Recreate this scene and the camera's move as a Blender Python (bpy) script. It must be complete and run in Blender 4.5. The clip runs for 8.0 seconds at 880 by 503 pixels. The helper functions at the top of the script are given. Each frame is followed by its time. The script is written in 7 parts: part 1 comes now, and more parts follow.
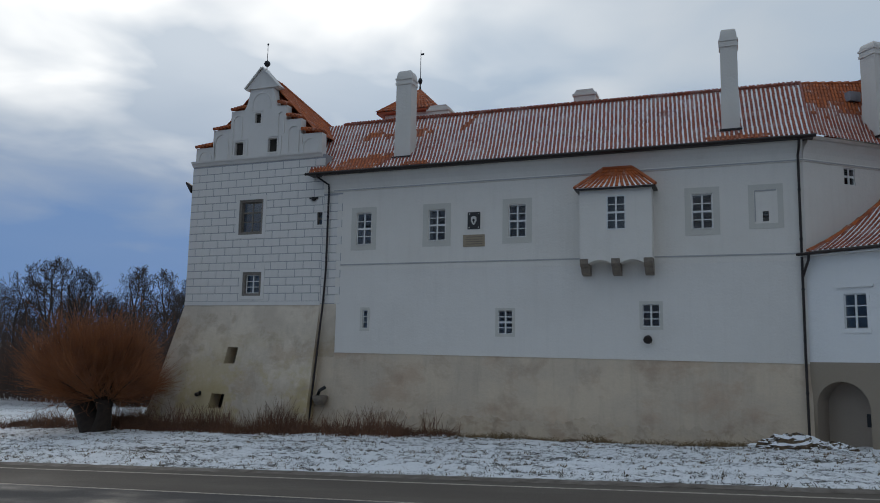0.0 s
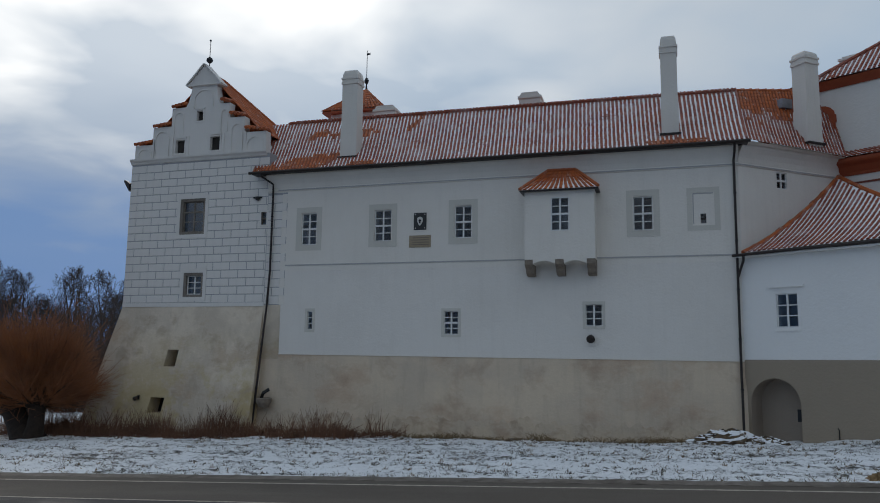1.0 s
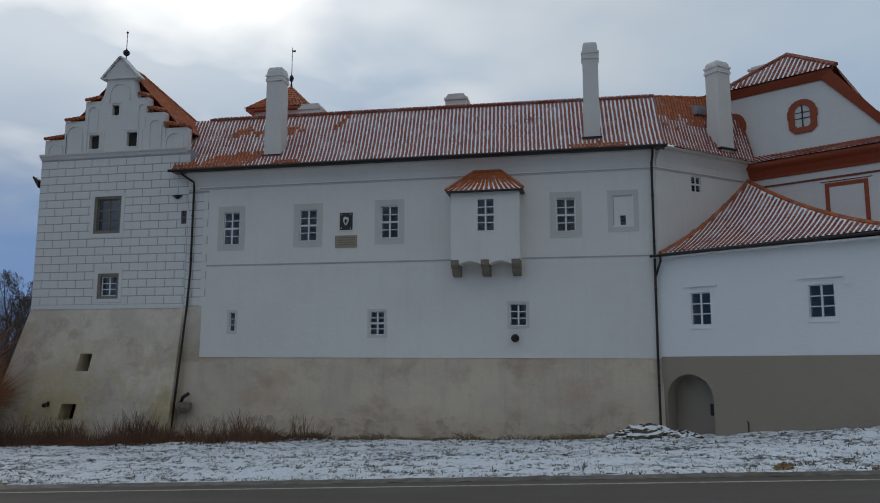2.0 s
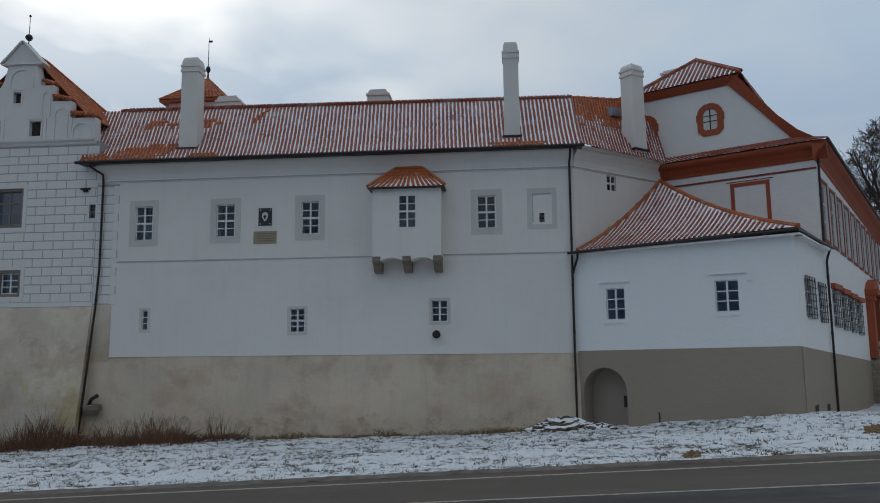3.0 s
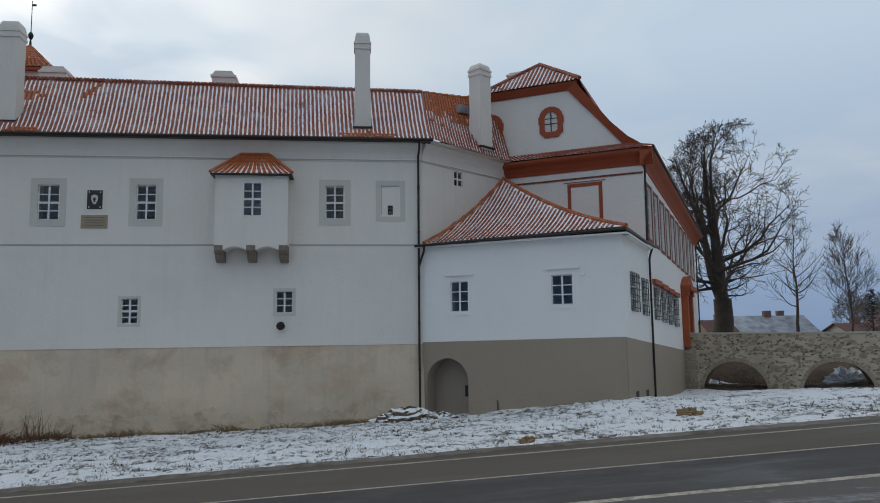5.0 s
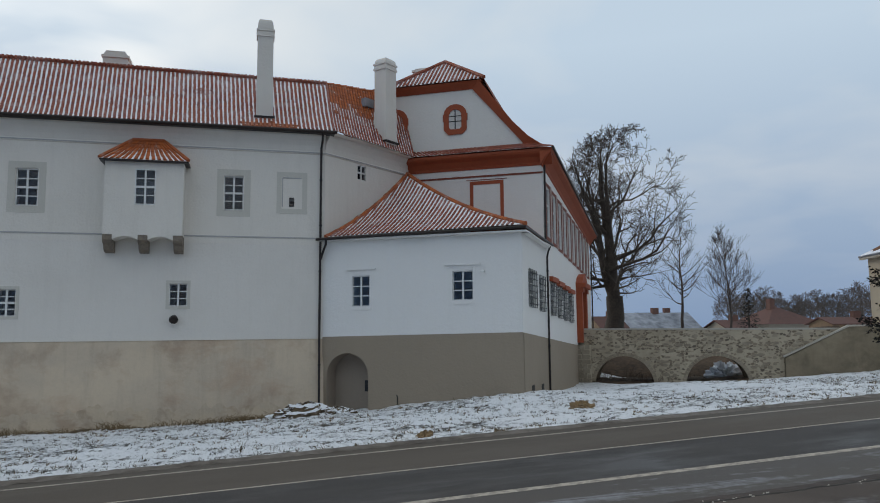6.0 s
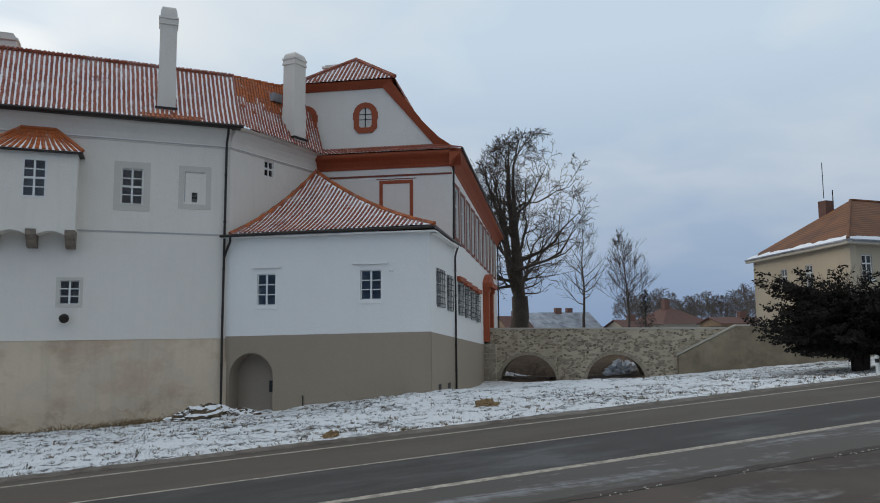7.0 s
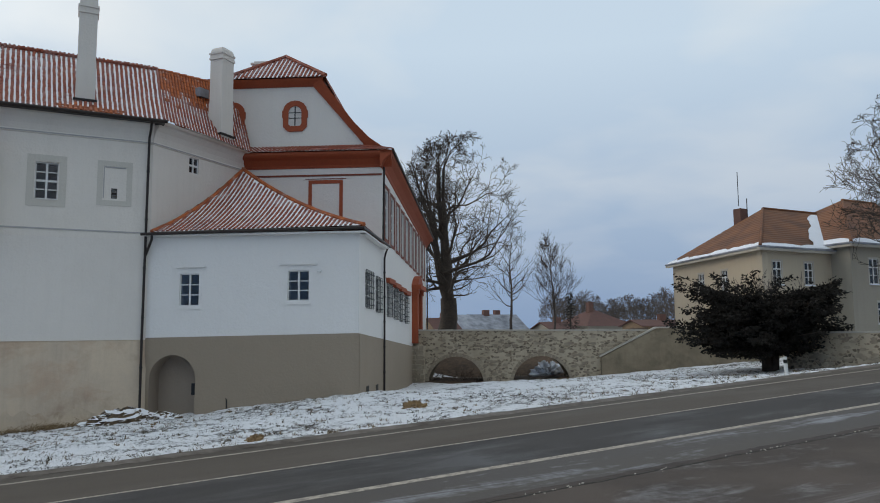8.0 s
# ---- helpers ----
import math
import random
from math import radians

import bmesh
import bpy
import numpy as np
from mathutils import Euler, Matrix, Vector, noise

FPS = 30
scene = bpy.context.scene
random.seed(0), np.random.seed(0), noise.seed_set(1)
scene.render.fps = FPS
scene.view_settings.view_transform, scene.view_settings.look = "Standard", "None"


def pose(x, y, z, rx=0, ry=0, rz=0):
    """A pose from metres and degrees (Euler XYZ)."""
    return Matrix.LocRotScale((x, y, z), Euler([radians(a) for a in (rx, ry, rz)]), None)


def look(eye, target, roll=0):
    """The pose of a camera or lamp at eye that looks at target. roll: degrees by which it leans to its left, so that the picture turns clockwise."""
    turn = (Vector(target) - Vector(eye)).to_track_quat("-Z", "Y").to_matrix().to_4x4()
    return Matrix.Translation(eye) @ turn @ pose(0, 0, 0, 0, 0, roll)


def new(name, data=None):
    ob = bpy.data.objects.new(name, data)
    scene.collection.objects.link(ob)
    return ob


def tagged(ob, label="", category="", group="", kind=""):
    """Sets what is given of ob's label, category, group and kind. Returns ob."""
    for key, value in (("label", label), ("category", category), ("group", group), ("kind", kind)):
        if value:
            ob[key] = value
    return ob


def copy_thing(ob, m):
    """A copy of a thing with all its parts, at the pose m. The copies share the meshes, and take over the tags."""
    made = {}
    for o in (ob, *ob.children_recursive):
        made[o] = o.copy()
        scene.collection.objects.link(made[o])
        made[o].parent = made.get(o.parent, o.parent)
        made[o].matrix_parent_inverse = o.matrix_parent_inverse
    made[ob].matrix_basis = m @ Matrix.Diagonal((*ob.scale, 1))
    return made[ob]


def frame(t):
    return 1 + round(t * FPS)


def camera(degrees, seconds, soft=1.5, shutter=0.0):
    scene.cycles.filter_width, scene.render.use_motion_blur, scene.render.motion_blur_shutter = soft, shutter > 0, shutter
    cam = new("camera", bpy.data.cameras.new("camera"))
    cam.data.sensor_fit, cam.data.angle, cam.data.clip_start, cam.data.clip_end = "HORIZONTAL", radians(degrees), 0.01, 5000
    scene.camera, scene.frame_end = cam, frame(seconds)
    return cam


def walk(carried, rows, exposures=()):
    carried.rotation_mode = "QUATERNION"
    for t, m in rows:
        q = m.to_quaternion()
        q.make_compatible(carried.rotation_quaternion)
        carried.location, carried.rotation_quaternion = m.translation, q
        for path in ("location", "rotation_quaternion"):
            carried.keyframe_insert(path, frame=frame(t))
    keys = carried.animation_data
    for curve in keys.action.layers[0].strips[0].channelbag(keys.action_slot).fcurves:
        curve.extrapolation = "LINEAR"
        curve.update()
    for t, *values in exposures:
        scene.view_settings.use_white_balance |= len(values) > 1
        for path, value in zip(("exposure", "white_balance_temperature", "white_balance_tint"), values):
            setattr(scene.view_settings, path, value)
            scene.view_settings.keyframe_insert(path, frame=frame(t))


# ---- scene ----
cam = camera(61.84, 8.0, 1.0)
# seconds, eye, yaw to the left of +y, pitch, roll: a slow turn on the spot
PATH = [
    (0, 0.0, 0.0, 4.0, 21.546, 7.418, 1.156),
    (0.5, 0.0, 0.0, 4.0, 19.832, 7.485, 1.007),
    (1, 0.0, 0.0, 4.0, 17.313, 7.538, 0.718),
    (1.5, 0.0, 0.0, 4.0, 14.615, 7.612, 0.449),
    (2, 0.0, 0.0, 4.0, 11.527, 7.602, 0.057),
    (2.2, 0.0, 0.0, 4.0, 10.06, 7.560, -0.080),
    (3.3, 0.0, 0.0, 4.0, 3.73, 7.215, -0.760),
    (3.5, 0.0, 0.0, 4.0, 2.577, 7.151, -0.822),
    (4, 0.0, 0.0, 4.0, 0.194, 6.960, -0.874),
    (4.5, 0.0, 0.0, 4.0, -2.508, 6.734, -0.851),
    (4.7, 0.0, 0.0, 4.0, -4.15, 6.640, -0.825),
    (5.8, 0.0, 0.0, 4.0, -12.56, 6.090, -0.545),
    (6, 0.0, 0.0, 4.0, -14.192, 6.031, -0.511),
    (6.5, 0.0, 0.0, 4.0, -18.081, 5.955, -0.480),
    (7, 0.0, 0.0, 4.0, -21.342, 5.921, -0.505),
    (7.5, 0.0, 0.0, 4.0, -24.461, 5.947, -0.502),
    (8, 0.0, 0.0, 4.0, -26.867, 6.006, -0.379),
]

# the clip's camera opens up as the bright sky leaves the picture
EXPOSURES = [(0.0, -0.82, 7350, 10), (2.0, -0.80, 7450, 10), (4.0, -0.53, 7700, 10), (6.0, -0.36, 8000, 10), (8.0, -0.27, 8050, 10)]


def aim(x, y, z, yaw, pitch, roll):
    a, p = radians(yaw), radians(pitch)
    way = Vector((-math.sin(a) * math.cos(p), math.cos(a) * math.cos(p), math.sin(p)))
    return look((x, y, z), Vector((x, y, z)) + 10 * way, roll)


walk(cam, [(t, aim(*row)) for t, *row in PATH], EXPOSURES)

# ---- light ----
SUN_AZ, SUN_EL = -40.0, 27.0
sun_way = Vector((math.sin(radians(SUN_AZ)) * math.cos(radians(SUN_EL)), math.cos(radians(SUN_AZ)) * math.cos(radians(SUN_EL)), math.sin(radians(SUN_EL))))


class Nodes:
    """Short hand for building a node tree."""

    def __init__(self, tree):
        self.t = tree
        tree.nodes.clear()

    def add(self, kind, inputs=None, **props):
        n = self.t.nodes.new(kind)
        if "operation" in props:
            n.operation = props["operation"]
        if "use_clamp" in props:
            n.use_clamp = props["use_clamp"]
        if "data_type" in props:
            n.data_type, n.blend_type = props["data_type"], props["blend_type"]
        if "clamp" in props:
            n.clamp = props["clamp"]
        if "bands_direction" in props:
            n.bands_direction = props["bands_direction"]
        if "feature" in props:
            n.feature = props["feature"]
        for k, v in (inputs or {}).items():
            if isinstance(v, bpy.types.NodeSocket):
                self.t.links.new(v, n.inputs[k])
            else:
                n.inputs[k].default_value = v
        return n

    def math(self, op, a, b=0.0, clamp=False):
        return self.add("ShaderNodeMath", {0: a, 1: b}, operation=op, use_clamp=clamp).outputs[0]

    def mix(self, fac, a, b, blend="MIX"):
        n = self.add("ShaderNodeMix", {0: fac, 6: a, 7: b}, data_type="RGBA", blend_type=blend)
        return n.outputs[2]

    def noise(self, vec, scale, detail=4.0, rough=0.55, dist=0.0):
        return self.add("ShaderNodeTexNoise", {"Vector": vec, "Scale": scale, "Detail": detail, "Roughness": rough, "Distortion": dist}).outputs["Fac"]

    def ramp(self, fac, lo, hi):
        return self.add("ShaderNodeMapRange", {0: fac, 1: lo, 2: hi, 3: 0.0, 4: 1.0}, clamp=True).outputs[0]

    def stretch(self, vec, s):
        return self.add("ShaderNodeMapping", {"Vector": vec, "Scale": s}).outputs[0]


world = bpy.data.worlds.new("world")
scene.world = world
world.use_nodes = True
N = Nodes(world.node_tree)
gen = N.add("ShaderNodeTexCoord").outputs["Generated"]
sky = N.add("ShaderNodeTexSky")
sky.sky_type, sky.sun_disc = "NISHITA", False
sky.sun_elevation, sky.sun_rotation, sky.dust_density = radians(SUN_EL), radians(SUN_AZ), 2.0
sep = N.add("ShaderNodeSeparateXYZ", {0: gen})
over = N.math("MAXIMUM", N.math("ADD", sep.outputs[2], 0.16), 0.05)
flat = N.add("ShaderNodeCombineXYZ", {0: N.math("DIVIDE", sep.outputs[0], over), 1: N.math("DIVIDE", sep.outputs[1], over), 2: 0.0}).outputs[0]
broad = N.noise(flat, 0.9, 4.0, 0.42, 0.3)
fine_c = N.noise(flat, 2.6, 4.0, 0.45, 0.3)
cloud = N.ramp(N.math("ADD", N.math("MULTIPLY", broad, 0.7), N.math("MULTIPLY", fine_c, 0.3)), 0.43, 0.60)
dot = N.add("ShaderNodeVectorMath", {0: gen, 1: tuple(sun_way)}, operation="DOT_PRODUCT").outputs["Value"]
glow = N.math("POWER", N.math("MAXIMUM", dot, 0.0), 13.0)
high = N.ramp(N.math("ADD", sep.outputs[2], N.math("MULTIPLY", N.math("SUBTRACT", fine_c, 0.5), 0.14)), 0.21, 0.34)
low = N.ramp(sep.outputs[2], 0.0, 0.36)
base = N.mix(low, (0.26, 0.43, 0.78, 1), (0.64, 0.89, 1.25, 1))
grey = N.mix(N.math("MULTIPLY", N.math("MULTIPLY", cloud, 0.45), low), base, (1.05, 1.15, 1.28, 1))
thin = N.math("MULTIPLY", N.math("MULTIPLY", glow, high), N.math("ADD", N.math("MULTIPLY", cloud, 1.2), 0.20))
lit = N.mix(N.math("MINIMUM", thin, 1.0), grey, (2.22, 2.4, 2.66, 1))
bank_edge = N.math("ADD", sep.outputs[2], N.math("MULTIPLY", N.math("SUBTRACT", fine_c, 0.5), 0.16))
bank = N.math("MULTIPLY", N.ramp(bank_edge, 0.25, 0.13), N.ramp(sep.outputs[0], -0.05, -0.5))
lit = N.mix(N.math("MULTIPLY", bank, 0.85), lit, (0.165, 0.42, 0.98, 1))
away = N.math("ADD", N.math("MULTIPLY", N.ramp(dot, -0.9, -0.15), 0.32), 0.68)
lit = N.mix(1.0, lit, N.add("ShaderNodeCombineColor", {0: away, 1: away, 2: away}).outputs[0], "MULTIPLY")
tint = N.mix(0.997, sky.outputs[0], lit)
bg = N.add("ShaderNodeBackground", {"Color": tint, "Strength": 0.92})
N.t.links.new(bg.outputs[0], N.add("ShaderNodeOutputWorld").inputs[0])

sun = new("sun", bpy.data.lights.new("sun", "SUN"))
sun.data.energy, sun.data.angle, sun.data.color = 0.7, radians(25), (1.0, 0.96, 0.9)
sun.matrix_world = look(tuple(sun_way * 100), (0, 0, 0))


# ---- materials ----
def material(name, build):
    m = bpy.data.materials.new(name)
    m.use_nodes = True
    n = Nodes(m.node_tree)
    vec = n.add("ShaderNodeTexCoord").outputs["Object"]
    rnd = n.add("ShaderNodeObjectInfo").outputs["Random"]
    got = build(n, vec, rnd)
    color, rough, height, dist = got[:4]
    extra = got[4] if len(got) > 4 else {}
    ins = {"Base Color": color, "Roughness": rough}
    if height is not None:
        ins["Normal"] = n.add("ShaderNodeBump", {"Strength": 0.8, "Distance": dist, "Height": height}).outputs[0]
    ins.update(extra)
    p = n.add("ShaderNodeBsdfPrincipled", ins)
    n.t.links.new(p.outputs[0], n.add("ShaderNodeOutputMaterial").inputs[0])
    return m


def c(r, g, b):
    return (r, g, b, 1.0)


def plaster(name, col, dark, stain=0.35, streak=0.25):
    def build(n, v, r):
        big = n.noise(v, 0.35, 5, 0.6)
        fine = n.noise(v, 9.0, 4, 0.6)
        run = n.noise(n.stretch(v, (3.0, 3.0, 0.18)), 1.0, 4, 0.6)
        k = n.math("ADD", n.math("MULTIPLY", n.ramp(big, 0.42, 0.75), stain), n.math("MULTIPLY", n.ramp(run, 0.5, 0.8), streak), True)
        colr = n.mix(k, c(*col), c(*dark))
        colr = n.mix(n.math("MULTIPLY", fine, 0.12), colr, c(*[x * 0.7 for x in col]))
        h = n.math("ADD", n.math("MULTIPLY", n.noise(v, 1.3, 3), 2.0), fine)
        return colr, 0.9, h, 0.02
    return material(name, build)


def old_plaster(name, cols, scale=1.0, lichen=None):
    """Weathered render: ochre, grey and rosy patches, patched repairs, pitted towards bare rubble."""
    def build(n, v, r):
        a = n.noise(v, 0.28 * scale, 5, 0.6, 0.2)
        b = n.noise(n.stretch(v, (1, 1, 1.6)), 0.30 * scale, 6, 0.62, 0.2)
        f = n.noise(v, 6.0, 5, 0.65)
        colr = n.mix(n.ramp(a, 0.42, 0.58), c(*cols[0]), c(*cols[1]))
        colr = n.mix(n.math("MULTIPLY", n.ramp(b, 0.52, 0.64), 0.55), colr, c(*cols[2]))
        colr = n.mix(n.math("MULTIPLY", n.ramp(n.noise(v, 0.42 * scale, 5, 0.6, 0.25), 0.53, 0.66), 0.5), colr, c(*[x * 0.7 for x in cols[2]]))
        run = n.noise(n.stretch(v, (2.2, 2.2, 0.25)), 1.0, 5, 0.65)
        colr = n.mix(n.math("MULTIPLY", n.ramp(run, 0.5, 0.75), 0.28), colr, c(*[x * 0.6 for x in cols[1]]))
        colr = n.mix(n.math("MULTIPLY", n.ramp(f, 0.45, 0.75), 0.10), colr, c(*[x * 0.55 for x in cols[0]]))
        if lichen is not None:
            spots = n.math("ADD", n.math("MULTIPLY", n.noise(v, 0.33, 3, 0.5, 0.5), 0.7), n.math("MULTIPLY", n.noise(v, 2.4, 5, 0.7), 0.3))
            damp = n.ramp(n.add("ShaderNodeSeparateXYZ", {0: v}).outputs[2], 5.0, 1.2)
            colr = n.mix(n.math("MULTIPLY", n.math("MULTIPLY", n.ramp(spots, 0.46, 0.54), damp), 0.62), colr, c(*lichen))
        h = n.math("ADD", f, n.math("MULTIPLY", b, 1.6))
        return colr, 0.95, h, 0.025
    return material(name, build)


def speckled(name, col, col2, scale, rough=0.8, bump=0.01, metal=0.0, detail=5.0):
    def build(n, v, r):
        a = n.noise(v, scale, detail, 0.6)
        b = n.noise(v, scale * 0.13, 3, 0.5)
        colr = n.mix(n.ramp(n.math("ADD", n.math("MULTIPLY", a, 0.6), n.math("MULTIPLY", b, 0.4)), 0.36, 0.64), c(*col), c(*col2))
        return colr, rough, a, bump, {"Metallic": metal}
    return material(name, build)


white_wall = plaster("white_limewash", (0.745, 0.70, 0.64), (0.565, 0.52, 0.46), 0.25, 0.2)
new_white = plaster("newer_white_limewash", (0.735, 0.695, 0.645), (0.595, 0.555, 0.505), 0.35, 0.2)
annex_white = plaster("fresh_white_limewash", (0.79, 0.775, 0.75), (0.66, 0.645, 0.62), 0.15, 0.1)
block_white = plaster("block_plaster", (0.72, 0.685, 0.645), (0.53, 0.50, 0.46), 0.3, 0.2)
joint_grey = plaster("joint_grey", (0.36, 0.36, 0.37), (0.27, 0.27, 0.28), 0.2, 0.1)
line_grey = plaster("line_grey", (0.43, 0.42, 0.41), (0.35, 0.34, 0.33), 0.2, 0.1)
surround_grey = plaster("surround_grey", (0.59, 0.56, 0.50), (0.48, 0.45, 0.40), 0.3, 0.2)
ochre_plinth = old_plaster("ochre_plinth", ((0.63, 0.51, 0.385), (0.555, 0.455, 0.355), (0.48, 0.32, 0.22)))
tower_plinth = old_plaster("tower_plinth", ((0.65, 0.55, 0.44), (0.53, 0.445, 0.355), (0.42, 0.30, 0.20)), 1.3, (0.47, 0.36, 0.16))
rubble_foot = old_plaster("rubble_foot", ((0.58, 0.465, 0.345), (0.53, 0.43, 0.33), (0.38, 0.255, 0.17)), 2.6)
taupe_plinth = plaster("taupe_plinth", (0.325, 0.26, 0.195), (0.265, 0.213, 0.16), 0.3, 0.15)
niche_plaster = plaster("niche_plaster", (0.31, 0.25, 0.20), (0.25, 0.20, 0.16), 0.3, 0.2)
mansion_grey = plaster("mansion_grey", (0.76, 0.73, 0.68), (0.66, 0.63, 0.58), 0.3, 0.2)
ox_red = speckled("ox_red_paint", (0.37, 0.075, 0.026), (0.30, 0.06, 0.022), 5.0, 0.75, 0.004)
rust_line = speckled("rust_line_paint", (0.23, 0.055, 0.03), (0.19, 0.05, 0.03), 6.0, 0.8, 0.003)
pink_panel = speckled("pale_pink_panel", (0.50, 0.40, 0.37), (0.44, 0.36, 0.33), 4.0, 0.85, 0.004)
dark_metal = speckled("dark_brown_metal", (0.030, 0.022, 0.02), (0.045, 0.034, 0.03), 12.0, 0.45, 0.002, 0.5)
iron = speckled("black_iron", (0.02, 0.02, 0.022), (0.035, 0.033, 0.033), 18.0, 0.55, 0.002, 0.6)
# near-black for unlit openings, and for the broken pavement edge
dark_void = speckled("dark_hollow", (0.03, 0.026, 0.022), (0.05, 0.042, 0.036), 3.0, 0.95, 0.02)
white_wood = speckled("white_painted_wood", (0.72, 0.72, 0.70), (0.64, 0.64, 0.62), 8.0, 0.55, 0.002)
old_wood = speckled("weathered_window_wood", (0.15, 0.125, 0.10), (0.24, 0.21, 0.18), 10.0, 0.8, 0.006)
corbel_stone = speckled("corbel_sandstone", (0.26, 0.21, 0.16), (0.15, 0.12, 0.10), 5.0, 0.9, 0.03)
slab_stone = speckled("tan_stone_slab", (0.34, 0.27, 0.19), (0.28, 0.22, 0.15), 6.0, 0.9, 0.01)
relief_black = speckled("black_relief_plate", (0.016, 0.014, 0.014), (0.03, 0.026, 0.026), 9.0, 0.5, 0.01)
crest_and_glare_white = speckled("white_crest_and_pane_glare", (0.66, 0.64, 0.6), (0.55, 0.53, 0.5), 9.0, 0.8, 0.01)
house_yellow = plaster("house_yellow", (0.50, 0.42, 0.315), (0.41, 0.35, 0.275), 0.35, 0.3)
house_grey = plaster("house_grey_beige", (0.36, 0.32, 0.26), (0.29, 0.26, 0.22), 0.4, 0.3)
brick_dark = speckled("dark_brick", (0.12, 0.06, 0.05), (0.17, 0.09, 0.07), 9.0, 0.9, 0.01)
wood_bark = speckled("woodland_bark", (0.040, 0.030, 0.026), (0.070, 0.054, 0.047), 2.0, 0.95, 0.02)
bark = speckled("grey_brown_bark", (0.032, 0.024, 0.019), (0.065, 0.05, 0.04), 6.0, 0.95, 0.04)
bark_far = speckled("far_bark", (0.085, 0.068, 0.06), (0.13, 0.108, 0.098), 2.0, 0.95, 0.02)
willow = speckled("orange_willow_shoot", (0.38, 0.135, 0.045), (0.16, 0.062, 0.030), 1.1, 0.8, 0.0)
willow_bark = speckled("willow_bark", (0.022, 0.015, 0.011), (0.045, 0.030, 0.022), 5.0, 1.0, 0.05)
reed = speckled("dry_brown_reed", (0.20, 0.092, 0.048), (0.075, 0.034, 0.022), 3.0, 0.9, 0.0)
straw = speckled("straw_grass", (0.24, 0.155, 0.075), (0.10, 0.066, 0.036), 3.0, 0.9, 0.0)
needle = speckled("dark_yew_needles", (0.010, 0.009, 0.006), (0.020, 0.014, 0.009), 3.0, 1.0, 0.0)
white_plastic = speckled("white_plastic", (0.75, 0.75, 0.73), (0.65, 0.65, 0.63), 7.0, 0.5, 0.001)
snow = speckled("snow", (0.80, 0.83, 0.88), (0.74, 0.77, 0.82), 4.0, 0.75, 0.03)
straw_mat = speckled("matted_straw", (0.34, 0.22, 0.11), (0.13, 0.08, 0.045), 4.0, 0.95, 0.08)
slush = speckled("brown_slush", (0.07, 0.052, 0.038), (0.19, 0.16, 0.135), 3.0, 0.8, 0.05)
slate = speckled("slate_with_snow", (0.10, 0.11, 0.13), (0.34, 0.36, 0.40), 0.9, 0.8, 0.02)
far_red_roof = speckled("far_red_roof", (0.13, 0.06, 0.048), (0.10, 0.05, 0.042), 1.5, 0.9, 0.02)
timber_tan = speckled("tan_boards", (0.24, 0.16, 0.095), (0.17, 0.115, 0.075), 2.0, 0.85, 0.01)
copper = speckled("dark_copper", (0.02, 0.022, 0.026), (0.03, 0.032, 0.036), 9.0, 0.4, 0.001, 0.6)


def build_tile(n, v, r):
    isl = n.add("ShaderNodeNewGeometry").outputs["Random Per Island"]
    a = n.noise(v, 0.5, 4, 0.6)
    f = n.noise(v, 14.0, 3, 0.6)
    col = n.mix(isl, c(0.37, 0.092, 0.048), c(0.21, 0.060, 0.042))
    col = n.mix(n.ramp(a, 0.45, 0.7), col, c(0.33, 0.095, 0.05))
    frost = n.ramp(n.math("ADD", n.math("MULTIPLY", n.noise(v, 0.9, 4, 0.6), 0.75), n.math("MULTIPLY", f, 0.25)), 0.50, 0.66)
    col = n.mix(n.math("MULTIPLY", frost, 0.38), col, c(0.62, 0.52, 0.50))
    return col, 0.8, f, 0.008


def build_wet_tile(n, v, r):
    isl = n.add("ShaderNodeNewGeometry").outputs["Random Per Island"]
    f = n.noise(v, 14.0, 3, 0.6)
    col = n.mix(isl, c(0.54, 0.13, 0.030), c(0.32, 0.082, 0.032))
    return n.mix(n.math("MULTIPLY", n.ramp(n.noise(v, 2.2, 4, 0.6), 0.55, 0.7), 0.35), col, c(0.6, 0.55, 0.5)), 0.75, f, 0.008


def build_channel(n, v, r):
    a = n.noise(v, 0.55, 5, 0.6, 0.3)
    b = n.noise(v, 3.5, 4, 0.6)
    k = n.ramp(n.math("ADD", n.math("MULTIPLY", a, 0.7), n.math("MULTIPLY", b, 0.3)), 0.33, 0.42)
    col = n.mix(k, c(0.30, 0.10, 0.06), c(0.90, 0.90, 0.92))
    return col, 0.8, b, 0.02


def build_bare_channel(n, v, r):
    b = n.noise(v, 2.5, 4, 0.6)
    return n.mix(n.ramp(b, 0.60, 0.66), c(0.24, 0.06, 0.022), c(0.7, 0.68, 0.68)), 0.8, b, 0.02


tile, wet_tile = material("clay_tile", build_tile), material("bare_clay_tile", build_wet_tile)
channel, bare_channel = material("snow_filled_channel", build_channel), material("bare_channel", build_bare_channel)


def build_house_tile(n, v, r):
    a = n.noise(v, 0.4, 5, 0.65)
    wav = n.add("ShaderNodeTexWave", {"Vector": v, "Scale": 1.4, "Distortion": 0.6}, bands_direction="Z").outputs["Fac"]
    col = n.mix(n.ramp(a, 0.4, 0.65), c(0.215, 0.078, 0.028), c(0.115, 0.046, 0.022))
    return n.mix(n.math("MULTIPLY", wav, 0.3), col, c(0.10, 0.045, 0.026)), 0.85, wav, 0.03


house_tile = material("brown_roof_tile", build_house_tile)


def build_glass(n, v, r):
    return c(0.55, 0.6, 0.66), 0.02, n.noise(v, 1.2, 2), 0.004, {"Transmission Weight": 1.0, "IOR": 1.45}


glass = material("window_glass", build_glass)


